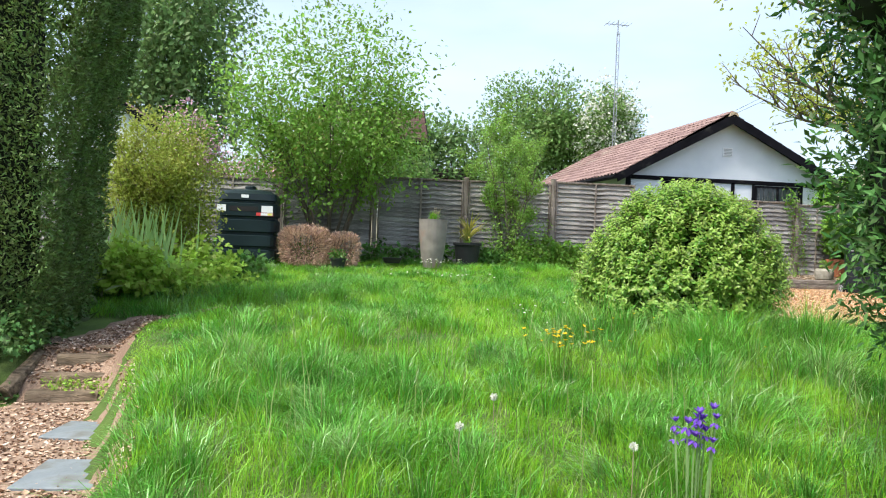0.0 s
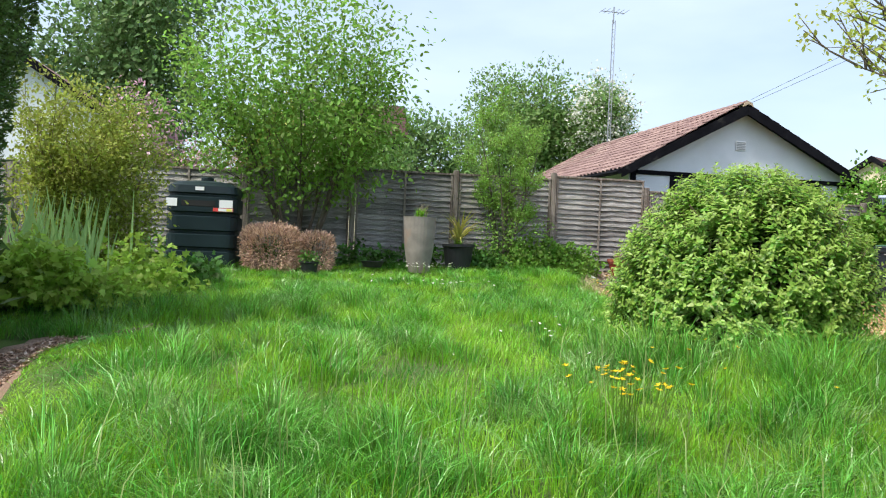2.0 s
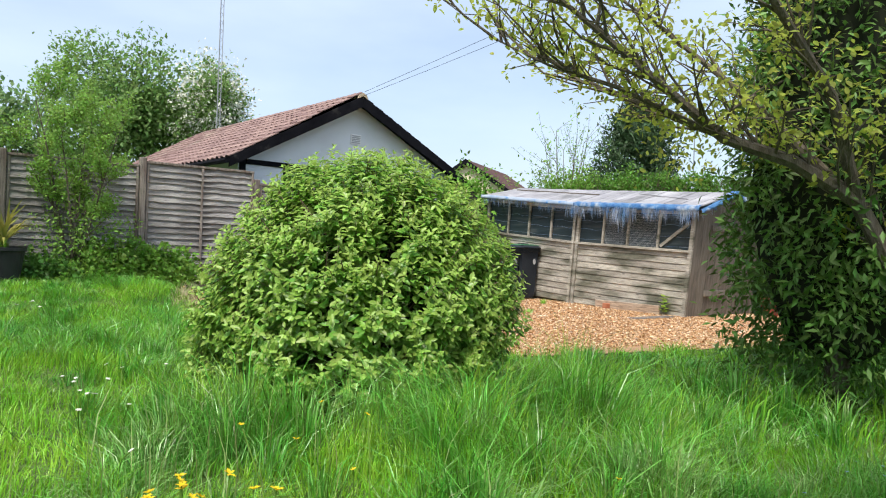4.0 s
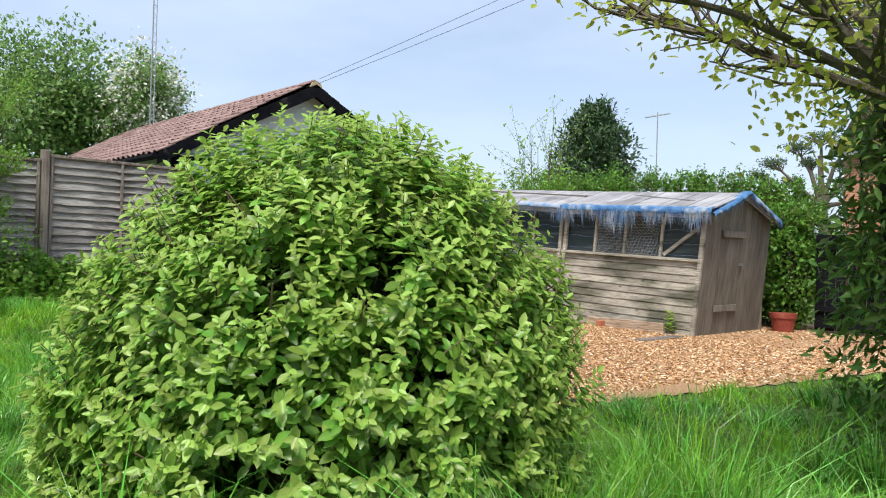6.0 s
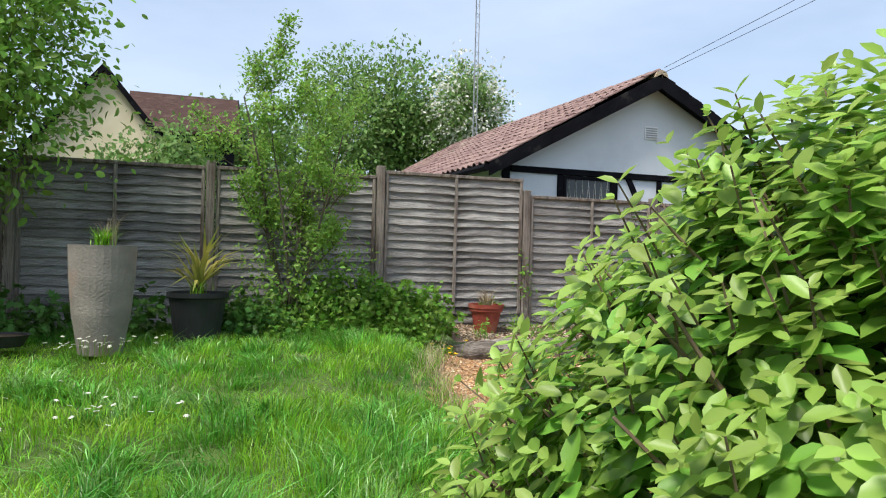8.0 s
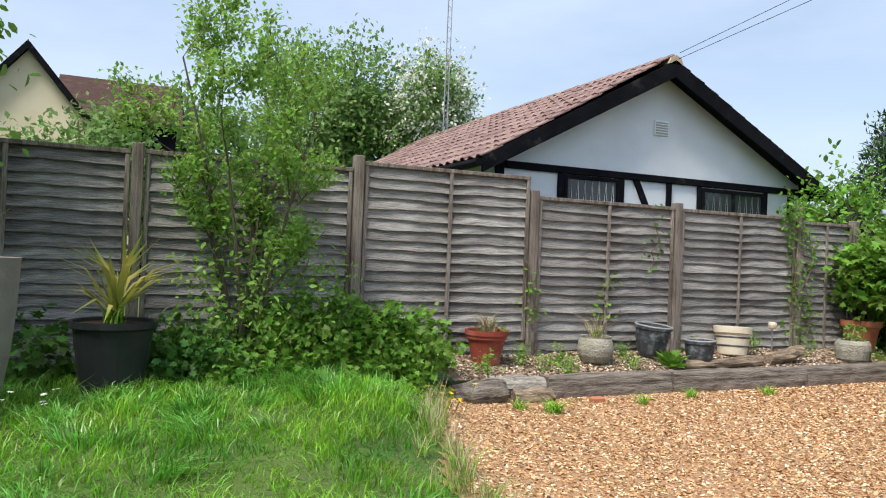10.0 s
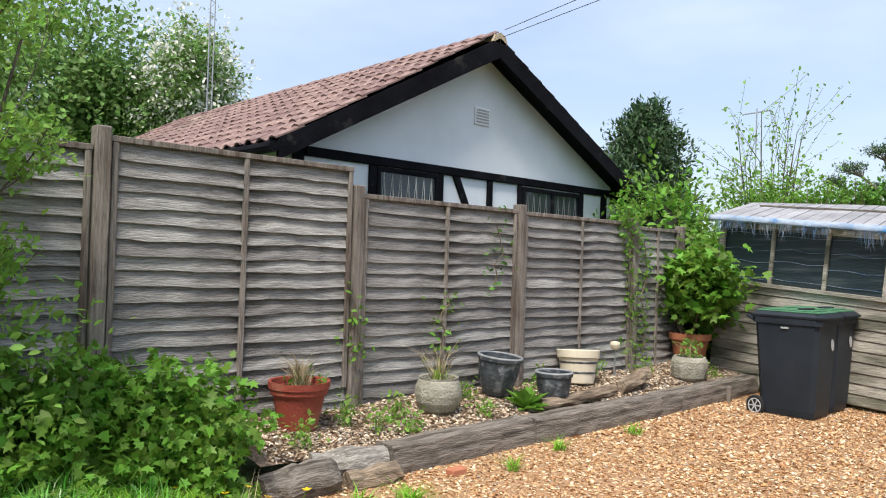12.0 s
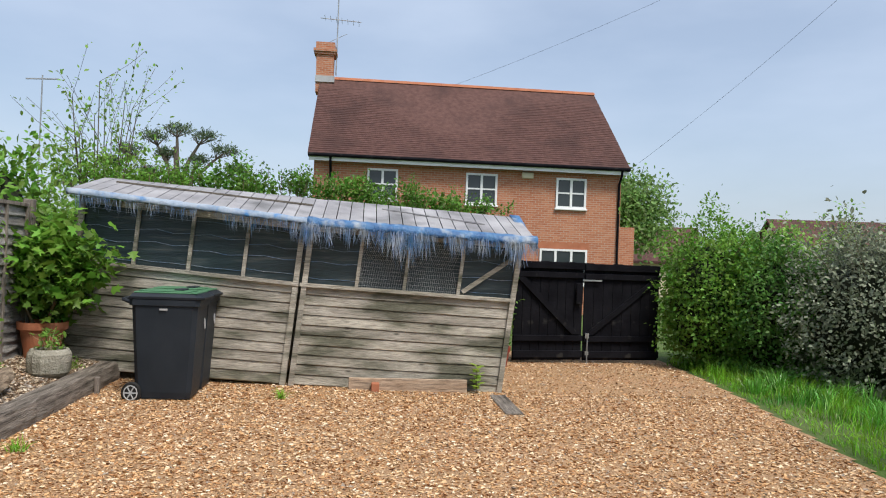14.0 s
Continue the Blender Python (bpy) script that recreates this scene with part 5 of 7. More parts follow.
# ---- wheeled bins ----
def wheeled_bin(at, label):
    b = thing("wheeled_bin", at, label, "bin", "wheeled bins")
    b.matrix_world = pose(*at) @ Matrix.Diagonal((0.97, 0.95, 1.07, 1))
    bm = bmesh.new()
    prof = [(0.225, -0.30, 0.24, 0.04), (0.235, -0.315, 0.255, 0.10), (0.275, -0.36, 0.31, 0.90), (0.29, -0.385, 0.335, 0.905), (0.29, -0.385, 0.335, 0.96)]
    rings = []
    for hx, y0, y1, z in prof:
        c = 0.045
        rings.append([bm.verts.new(p) for p in ((-hx + c, y0, z), (hx - c, y0, z), (hx, y0 + c, z), (hx, y1 - c, z), (hx - c, y1, z), (-hx + c, y1, z), (-hx, y1 - c, z), (-hx, y0 + c, z))])
    for p_, q_ in zip(rings, rings[1:]):
        for i in range(8):
            bm.faces.new((p_[i], p_[(i + 1) % 8], q_[(i + 1) % 8], q_[i]))
    bm.faces.new(rings[0][::-1])
    bm.faces.new(rings[-1])
    part("body", bm, M_BIN, b)
    bm = bmesh.new()
    lid = [(0.295, -0.42, 0.32, 0.965), (0.30, -0.425, 0.325, 0.985), (0.265, -0.37, 0.30, 1.015), (0.20, -0.28, 0.26, 1.03)]
    rings = []
    for hx, y0, y1, z in lid:
        c = 0.06
        rings.append([bm.verts.new(p) for p in ((-hx + c, y0, z), (hx - c, y0, z), (hx, y0 + c, z), (hx, y1, z), (-hx, y1, z), (-hx, y0 + c, z))])
    for p_, q_ in zip(rings, rings[1:]):
        for i in range(6):
            bm.faces.new((p_[i], p_[(i + 1) % 6], q_[(i + 1) % 6], q_[i]))
    bm.faces.new(rings[0][::-1])
    bm.faces.new(rings[-1])
    l_ = part("lid", bm, M_BIN, b, "dark grey lid with a green panel")
    part("lid_panel", boxes((-0.20, -0.27, 1.031, 0.20, 0.26, 1.042), bevel=0.005), M_BINLID, l_, "green lid panel")
    part("lid_panel", boxes((-0.262, -0.35, 1.017, 0.262, 0.29, 1.0305), bevel=0.004), M_BINLID, l_, "green lid panel")
    part("lid_grip", boxes((-0.12, -0.18, 1.043, 0.12, -0.08, 1.056), bevel=0.006), M_BIN, l_)
    part("handle", tube(bmesh.new(), [(-0.24, 0.33, 0.93), (-0.24, 0.40, 0.955), (0.24, 0.40, 0.955), (0.24, 0.33, 0.93)], 0.017, 8), M_BIN, b)
    part("axle", tube(bmesh.new(), [(-0.27, 0.27, 0.10), (0.27, 0.27, 0.10)], 0.012, 6), M_METAL, b)
    for s in (-1, 1):
        bm = lathe([(0.05, -0.025), (0.09, -0.025), (0.10, -0.012), (0.10, 0.012), (0.09, 0.025), (0.05, 0.025)], 20)
        bm.transform(Matrix.Translation((s * 0.275, 0.27, 0.10)) @ Matrix.Rotation(math.pi / 2, 4, "Y"))
        wh = part("wheel", bm, M_RUBBER, b)
        bm = bmesh.new()
        for q in range(6):
            t = q * math.pi / 3
            tube(bm, [(s * 0.302, 0.27, 0.10), (s * 0.302, 0.27 + 0.068 * math.cos(t), 0.10 + 0.068 * math.sin(t))], 0.008, 4)
        tube(bm, [(s * 0.302, 0.27 + 0.068 * math.cos(t), 0.10 + 0.068 * math.sin(t)) for t in np.linspace(0, 2 * math.pi, 13)], 0.007, 4)
        part("rim", bm, M_GREYPL, wh)
    bm = lathe([(0.055, 0), (0.055, 0.003)], 20)
    bm.transform(Matrix.Translation((0.12, -0.358, 0.72)) @ Matrix.Rotation(math.pi / 2 - 0.06, 4, "X") @ Matrix.Diagonal((0.7, 1, 1, 1)))
    part("badge", bm, M_GREYPL, b, "round pale council badge")
    part("label_strip", boxes((-0.286, -0.06, 0.862, -0.274, 0.02, 0.878)), M_GREYPL, b)
    return b


wheeled_bin((12.44, 11.57, 0.605), "dark grey wheeled bin with a green lid on the gravel")
wheeled_bin((12.98, 11.58, 0.61), "dark grey wheeled bin close against the shed")

sprig = thing("weed", (13.16, 8.25, 0.56), "small green seedling against the shed foot", "weed")
part("stem", tube(bmesh.new(), [(0, 0, 0), (0.01, 0.01, 0.32)], 0.006, 5), M_TWIG, sprig)
sprig_at = np.array([(0, 0, 0.08 + 0.024 * i) for i in range(12)])
sprig_d = np.array([(math.cos(i * 2.4), math.sin(i * 2.4), 0.4) for i in range(12)])
leaves("leaf_cluster", sprig_at, sprig_d, np.tile(np.array([[0, 0, 1.0]]), (12, 1)), np.full(12, 0.11), L_LIME, sprig, LOBED)
slab_w = tagged(part("timber_offcut", boxes((12.0, 7.93, 0.565, 13.02, 8.12, 0.605), bevel=0.008), M_SLEEPER), "grey flat timber offcut on the gravel", "offcut")

# ---- raised bed: sleepers, logs, shingle ----
def sleeper(x0, x1, y0, y1, seed):
    r = random.Random(seed)
    s = thing("sleeper", (x0, y0, 0.60), "weathered cracked railway sleeper edging the raised bed", "sleeper", "bed edging")
    L = math.hypot(x1 - x0, y1 - y0)
    s.matrix_world = pose(x0, y0, 0.60, 0, 0, math.degrees(math.atan2(y1 - y0, x1 - x0)))
    bm = bmesh.new()
    rows, n = [], 16
    for i in range(n + 1):
        x = L * i / n
        j = lambda: r.uniform(-0.008, 0.008)
        rows.append([bm.verts.new(p) for p in ((x, j(), 0), (x, -0.01 + j(), 0.11 + j()), (x, 0.012 + j(), 0.235 + j()), (x, 0.035, 0.25 + j()), (x, 0.19, 0.25 + j()), (x, 0.21, 0.22), (x, 0.21, 0))])
    for a, b in zip(rows, rows[1:]):
        for k in range(7):
            bm.faces.new((a[k], b[k], b[(k + 1) % 7], a[(k + 1) % 7]))
    bm.faces.new(rows[0])
    bm.faces.new(rows[-1][::-1])
    bmesh.ops.recalc_face_normals(bm, faces=bm.faces)
    part("timber", bm, M_SLEEPER, s)
    return s


sleeper(7.70, 9.16, 12.25, 12.27, 1)
sleeper(9.18, 11.05, 12.25, 12.24, 2)
s3 = sleeper(11.07, 13.28, 12.25, 12.30, 3)
part("stake", boxes((1.32, -0.075, 0.02, 1.37, -0.025, 0.22), bevel=0.006), M_POST, s3)


def log(pts, rad, label, m=M_LOG):
    bm = bmesh.new()
    tube(bm, pts, rad, 10)
    bmesh.ops.subdivide_edges(bm, edges=[e for e in bm.edges if e.calc_length() > 0.12], cuts=3)
    for v in bm.verts:
        v.co += Vector((noise.noise(v.co * 17), noise.noise(v.co * 17 + Vector((9, 0, 0))), noise.noise(v.co * 17 + Vector((0, 7, 0))))) * 0.018
        v.co += Vector((noise.noise(v.co * 6), noise.noise(v.co * 6 + Vector((3, 0, 0))), noise.noise(v.co * 6 + Vector((0, 5, 0))))) * 0.03
    return tagged(part("log", bm, m), label, "log")


log([(6.72, 12.28, 0.72), (7.0, 12.27, 0.73), (7.22, 12.28, 0.74)], [0.10, 0.12, 0.11], "short grey weathered log end beside the sleepers", M_SLEEPER)
log([(7.16, 12.42, 0.76), (7.45, 12.36, 0.76), (7.68, 12.33, 0.76)], [0.09, 0.10, 0.085], "split pale log at the end of the bed", M_SPLIT)
log([(7.30, 12.22, 0.68), (7.50, 12.20, 0.69), (7.69, 12.21, 0.70)], [0.08, 0.09, 0.075], "gnarled brown log butted to the sleeper")
log([(9.55, 12.52, 0.88), (10.2, 12.54, 0.89), (10.7, 12.56, 0.90)], [0.05, 0.055, 0.05], "long barkless branch lying on shingle")
log([(10.8, 12.56, 0.91), (11.2, 12.62, 0.94), (11.45, 12.68, 0.99)], [0.06, 0.085, 0.07], "knobbly driftwood piece on the shingle")
brk = part("brick_piece", boxes((8.03, 12.02, 0.63, 8.17, 12.10, 0.69), bevel=0.01), M_BRICKC)
brk.rotation_euler = (0, 0, 0.0)
tagged(brk, "broken red brick piece on the gravel", "brick")
bed = sheet("bed_shingle", np.arange(6.8, 13.5, 0.1), np.arange(12.42, 13.24, 0.08), lambda X, Y: 0.80 + (Y - 12.4) * 0.16 + 0.02 * np.sin(X * 3), M_GRAVELP)
tagged(bed, "earth of the raised bed behind the sleepers", "bed", kind="structure")


def bed_z(x, y):
    return 0.80 + (y - 12.4) * 0.16 + 0.02 * math.sin(x * 3)


bxs, bys = rng.uniform(6.9, 13.3, 17000), rng.uniform(12.42, 13.2, 17000)
ob = stones("bed_stones", np.stack([bxs, bys, 0.80 + (bys - 12.4) * 0.16 + 0.02 * np.sin(bxs * 3) + 0.008], 1), rng.uniform(0.009, 0.022, 17000), M_SHINGLE)
tagged(ob, "pale flint shingle over the raised bed", "shingle", kind="stuff")


# ---- pots ----
def pot(name, at, profile, material, label, tilt=(0, 0), soil=None, wob=0.0):
    p = thing(name, at, label, "plant pot")
    p.matrix_world = pose(*at, tilt[0], tilt[1], 0)
    rim, h = profile[-1]
    inner = [(rim - 0.022, h - 0.004), (rim - 0.03, h - 0.05), (profile[0][0] * 0.9, (soil if soil is not None else 0.03))]
    part("pot", lathe(profile + inner, 30, wob=wob), material, p, smooth=False)
    if soil:
        part("soil", lathe([(rim - 0.03, soil), (rim - 0.035, soil + 0.012), (0.02, soil + 0.02)], 20), M_COMPOST, p)
    return p


def tuft(name, parent, at, n, length, width, material, lean=0.6):
    a = np.array(at) + rng.normal(size=(n, 3)) * np.array((0.03, 0.03, 0))
    return blades(name, a, length * rng.uniform(0.5, 1.1, n), width, material, lean, parent)


def plume(name, parent, at, radii, n, size, material, shape=OVAL, seed=1.0, label=""):
    ob = crown(name, at, radii, n, size, material, parent, seed, 0.45, 0.1, shape, 0.25, 0.3, 3, 0.03)
    return tagged(ob, label)


p1 = pot("red_pot", (7.39, 12.96, bed_z(7.39, 12.9)), [(0.125, 0), (0.135, 0.01), (0.185, 0.25), (0.20, 0.252), (0.206, 0.262), (0.207, 0.292), (0.218, 0.297), (0.22, 0.345)], M_TERRA2, "round red plastic pot with dry weeds on shingle", soil=0.28)
tuft("dry_weed", p1, (0, 0, 0.29), 110, 0.30, 0.006, L_STRAW, 0.8)
plume("leaves", p1, (0.05, 0, 0.33), (0.14, 0.13, 0.07), 60, 0.05, L_PRIVET)
p2 = pot("stone_pot", (8.61, 12.82, bed_z(8.6, 12.8)), [(0.10, 0), (0.145, 0.03), (0.178, 0.09), (0.19, 0.15), (0.183, 0.21), (0.165, 0.26), (0.158, 0.27), (0.162, 0.29)], M_STONEPOT, "squat rough stone pot with dry grass", soil=0.23, wob=0.02)
tuft("dry_grass", p2, (0, 0, 0.26), 50, 0.36, 0.006, L_STRAW, 1.1)
tuft("green_blades", p2, (0, 0, 0.26), 40, 0.14, 0.012, L_LIME, 0.8)
g1 = pot("glazed_pot", (9.46, 12.98, bed_z(9.46, 12.98) + 0.02), [(0.105, 0), (0.12, 0.012), (0.158, 0.10), (0.182, 0.20), (0.192, 0.29), (0.194, 0.31), (0.208, 0.318), (0.21, 0.342), (0.203, 0.35)], M_GLAZE, "large empty dark glazed pot leaning slightly on shingle", (5, 3))
g2 = pot("glazed_pot", (9.84, 12.62, bed_z(9.84, 12.62) + 0.035), [(0.09, 0), (0.105, 0.012), (0.138, 0.09), (0.155, 0.18), (0.158, 0.24), (0.170, 0.248), (0.172, 0.272), (0.166, 0.28)], M_GLAZE, "small empty dark glazed pot on shingle")
# pale lip ring, with the rim's highlight put into its colour
for g_, r_, z in ((g1, 0.200, 0.35), (g2, 0.163, 0.28)):
    part("rim", tube(bmesh.new(), [(r_ * math.cos(t), r_ * math.sin(t), z) for t in np.linspace(0, 2 * math.pi, 33)], 0.011, 6), M_RIM, g_, "paler rim, highlight in its tone")
p5 = pot("cream_pot", (10.68, 12.98, bed_z(10.68, 12.98)), [(0.15, 0), (0.16, 0.01), (0.195, 0.24), (0.20, 0.25), (0.215, 0.26), (0.22, 0.33), (0.215, 0.335)], M_CREAMPOT, "cream glazed pot with dark bands on shingle", (-4, 4))
for z in (0.10, 0.20):
    r_ = 0.16 + (0.195 - 0.16) * z / 0.24
    part("band", lathe([(r_ + 0.002, z), (r_ + 0.006, z + 0.005), (r_ + 0.007, z + 0.016), (r_ + 0.002, z + 0.02)], 30), M_GLAZE, p5)
p6 = pot("stone_pot", (12.36, 12.68, bed_z(12.36, 12.68)), [(0.15, 0), (0.19, 0.04), (0.205, 0.15), (0.20, 0.22), (0.17, 0.27)], M_STONEPOT, "low rough stone pot with weeds beside the shed", soil=0.22, wob=0.02)
tuft("dry_grass", p6, (0, 0, 0.22), 25, 0.28, 0.006, L_STRAW, 0.9)
plume("leaves", p6, (0, 0, 0.33), (0.12, 0.1, 0.14), 90, 0.06, L_APPLE)
p7 = pot("terracotta_pot", (12.90, 12.98, bed_z(12.9, 12.98)), [(0.15, 0), (0.16, 0.01), (0.215, 0.32), (0.235, 0.325), (0.245, 0.335), (0.25, 0.41)], M_TERRA, "large terracotta pot holding a leafy maple by the fence", soil=0.36)
bm, tips = grow((0, 0, 0.36), 0.62, 4, 31, 0.45, 2, 3, 0.018, up=0.4)
part("branchwork", bm, M_TWIG, p7)
tip_leaves("foliage", [t for t in tips], 5, 0.12, L_PRIVET, p7, 0.10, LOBED, 0.5)
crown("foliage", (-0.02, -0.05, 0.92), (0.36, 0.32, 0.46), 380, 0.12, L_PRIVET, p7, 4.0, 0.5, 0.3, LOBED, 0.2, 0, 3, 0.06)

tall = pot("tall_pot", (3.17, 11.45, 0.90), [(0.165, 0), (0.175, 0.01), (0.235, 0.35), (0.262, 0.65), (0.272, 0.90), (0.275, 0.93)], M_TALLPOT, "tall tapering grey-brown planter with grass, below the fence", soil=0.88)
tuft("grass_tuft", tall, (0, 0, 0.89), 160, 0.22, 0.01, M_GRASS, 0.5)
tuft("grass_tuft", tall, (0.05, 0, 0.89), 30, 0.42, 0.004, L_STRAW, 0.5)
blackp = pot("black_pot", (3.97, 12.08, 0.89), [(0.195, 0), (0.205, 0.01), (0.265, 0.45), (0.28, 0.455), (0.29, 0.465), (0.29, 0.51)], M_BLACKPOT, "black plastic tub with a yellowing strap-leaved plant", soil=0.47)
n = 46
aa = rng.uniform(0, 2 * math.pi, n)
el = rng.uniform(0.1, 1.3, n)
STRAP = (np.array([(0, 0.018, 0), (0, -0.018, 0), (0.5, -0.026, 0.07), (0.5, 0.026, 0.07), (1, 0, -0.16)]), np.array([(0, 1, 2), (0, 2, 3), (3, 2, 4)]))
leaf_objects("strap_leaf", np.tile(np.array([[0, 0, 0.57]]), (n, 1)) + rng.normal(size=(n, 3)) * 0.02, np.stack([np.cos(aa) * np.cos(el), np.sin(aa) * np.cos(el), np.sin(el)], 1), np.tile(np.array([[0.1, 0, 1.0]]), (n, 1)), rng.uniform(0.45, 0.75, n), L_STRAPY, blackp, STRAP)
part("stem", tube(bmesh.new(), [(0, 0, 0.45), (0, 0, 0.59)], 0.025, 8), M_TWIG, blackp)
tuft("grass_tuft", blackp, (0, 0, 0.48), 140, 0.16, 0.009, M_GRASS, 0.6)
rp = pot("red_pot", (15.55, 7.6, 0.555), [(0.14, 0), (0.15, 0.01), (0.19, 0.24), (0.205, 0.245), (0.21, 0.32)], M_TERRA2, "square-sided red pot beside the shed door", soil=0.26)

# lantern on a stake, rosette plant and weeds in the bed
lan = thing("garden_lantern", (11.32, 12.98, bed_z(11.3, 12.98)), "small cream-topped solar lantern on a stake", "lantern")
part("stake", tube(bmesh.new(), [(0, 0, -0.02), (0, 0, 0.30)], 0.01, 6), M_METAL, lan)
part("head", lathe([(0.025, 0.30), (0.045, 0.32), (0.055, 0.355), (0.05, 0.38), (0.02, 0.39)], 18), M_CREAMPOT, lan)
ros = thing("rosette_plant", (9.42, 12.58, bed_z(9.42, 12.58)), "broad-leaved green rosette plant in the shingle", "plant")
n = 34
aa, el = rng.uniform(0, 2 * math.pi, n), rng.uniform(0.2, 1.2, n)
leaf_objects("leaf", np.tile(np.array([[0, 0, 0.02]]), (n, 1)), np.stack([np.cos(aa) * np.cos(el), np.sin(aa) * np.cos(el), np.sin(el)], 1), np.tile(np.array([[0.05, 0, 1.0]]), (n, 1)), rng.uniform(0.14, 0.25, n), L_PRIVET, ros, (OVAL[0] * np.array((1, 0.7, 1)), OVAL[1]))
for x, y, h in ((7.75, 12.9, 0.28), (7.95, 12.7, 0.22), (8.2, 12.85, 0.24), (8.12, 12.6, 0.15), (8.9, 12.6, 0.12), (9.05, 12.95, 0.16), (10.15, 13.05, 0.2), (11.1, 13.08, 0.3), (7.2, 12.6, 0.2), (11.8, 12.95, 0.16), (12.75, 12.6, 0.12)):
    wd = thing("weed", (x, y, bed_z(x, y)), "leafy green weed growing through the shingle", "weed", "bed weeds")
    plume("leaves", wd, (0, 0, h * 0.5), (0.11, 0.09, h * 0.55), 60, 0.045, L_APPLE, DIAMOND, x)
    tuft("blade_tuft", wd, (0, 0, 0), 14, h * 1.2, 0.005, L_PRIVET, 0.3)
for x, y in ((7.45, 11.78), (7.2, 11.95), (10.2, 12.0), (8.5, 11.9), (12.5, 10.4), (9.2, 12.05)):
    wd = thing("weed", (x, y, gz(x, y) + 0.01), "small tuft of grass growing in the gravel", "weed", "gravel weeds")
    tuft("turf", wd, (0, 0, 0), 130 if x == 7.45 else 45, 0.12, 0.008, M_GRASS, 1.4)
# dry grass along the rim of the drive
for k in range(26):
    y = 8.9 + 2.9 * k / 25 + rnd.uniform(-0.05, 0.05)
    x = float(gravel_w(0, y)) + rnd.uniform(-0.22, 0.12)
    wd = thing("dry_grass", (x, y, gz(x, y) + 0.005), "thin tuft of dry and green grass at the gravel rim", "grass", "rim tufts")
    tuft("dry_blades", wd, (0, 0, 0), 22, rnd.uniform(0.18, 0.42), 0.004, L_STRAW, 0.7)
    tuft("green_blades", wd, (0, 0, 0), 30, rnd.uniform(0.10, 0.25), 0.006, M_GRASS, 0.9)
# climbing weeds on the fence
for x, z0, z1, s in ((11.85, 1.2, 2.75, 1), (8.0, 1.3, 1.75, 2), (8.95, 1.35, 1.8, 3), (9.62, 1.9, 2.45, 4), (12.1, 1.1, 2.4, 5), (11.75, 2.45, 2.8, 6)):
    cl = thing("climber", (x, FY - 0.07, z0), "thin climbing plant with small leaves on the fence", "climber", "fence climbers")
    r_ = random.Random(s)
    pts = [(r_.uniform(-0.06, 0.06), -0.02 - 0.02 * r_.random(), (z1 - z0) * k / 6) for k in range(7)]
    part("stem", tube(bmesh.new(), pts, 0.005, 4), M_TWIG, cl)
    k = 170 if s in (1, 6, 5) else 45
    q = np.array(pts)[rng.integers(0, 7, k)] + rng.normal(size=(k, 3)) * np.array((0.09, 0.03, 0.1))
    leaves("foliage", q, sphere_dirs(k), np.tile(np.array([[0, -1.0, 0.5]]), (k, 1)) + sphere_dirs(k) * 0.5, rng.uniform(0.03, 0.075, k), L_PRIVET if s != 4 else L_DARK, cl, OVAL)

# ---- oil tank ----
tank = thing("oil_tank", (-0.28, 11.72, 0.83), "dark green ribbed plastic oil tank on a base beside the fence", "tank")
part("plinth", boxes((-0.60, -0.65, -0.05, 0.60, 0.65, 0.05), bevel=0.01), M_SLATE, tank)
bm = bmesh.new()
rings = []
for z, g in ((0.052, 0.04), (0.07, 0.0), (0.30, 0.0), (0.32, 0.035), (0.36, 0.035), (0.38, 0.0), (0.56, 0.0), (0.58, 0.035), (0.62, 0.035), (0.64, 0.0), (0.84, 0.0), (0.86, 0.035), (0.90, 0.035), (0.92, 0.0), (1.14, 0.0), (1.16, 0.03), (1.19, 0.03), (1.21, 0.0), (1.32, 0.02), (1.38, 0.12), (1.41, 0.3)):
    a, b, c = 0.53 - g, 0.60 - g, 0.16
    ring = []
    for sx, sy, t0 in ((1, 1, 0), (-1, 1, 90), (-1, -1, 180), (1, -1, 270)):
        for k in range(5):
            t = radians(t0 + 22.5 * k)
            ring.append(bm.verts.new((sx * max(a - c, 0.05) + c * math.cos(t), sy * max(b - c, 0.05) + c * math.sin(t), z)))
    rings.append(ring)
for p_, q_ in zip(rings, rings[1:]):
    for i in range(20):
        bm.faces.new((p_[i], p_[(i + 1) % 20], q_[(i + 1) % 20], q_[i]))
bm.faces.new(rings[0][::-1])
bm.faces.new(rings[-1])
part("body", bm, M_TANK, tank)
part("filler_cap", lathe([(0.09, 1.405), (0.10, 1.42), (0.10, 1.47), (0.08, 1.485)], 18), M_TANK, tank)
part("label_plate", boxes((-0.10, -0.608, 1.245, 0.03, -0.590, 1.30)), M_WHITE, tank, "small white notice")
part("label_plate", boxes((-0.52, -0.607, 0.99, -0.36, -0.599, 1.11)), M_WHITE, tank, "square white notice")
part("label_plate", boxes((0.26, -0.607, 0.99, 0.46, -0.599, 1.11)), M_WHITE, tank, "square white notice")
lb = part("label_plate", boxes((0.17, -0.608, 0.93, 0.47, -0.5995, 0.985)), M_RED, tank, "red and white hazard notice")
part("label_field", boxes((0.25, -0.611, 0.935, 0.46, -0.6085, 0.98)), M_WHITE, lb)
part("label_field", boxes((0.37, -0.613, 0.94, 0.45, -0.6115, 0.975)), M_YELLOW, lb)
for x0 in (-0.30, ):
    part("panel_recess", boxes((x0, -0.603, 1.0, x0 + 0.5, -0.5985, 1.09), bevel=0.004), M_RUBBER, tank)

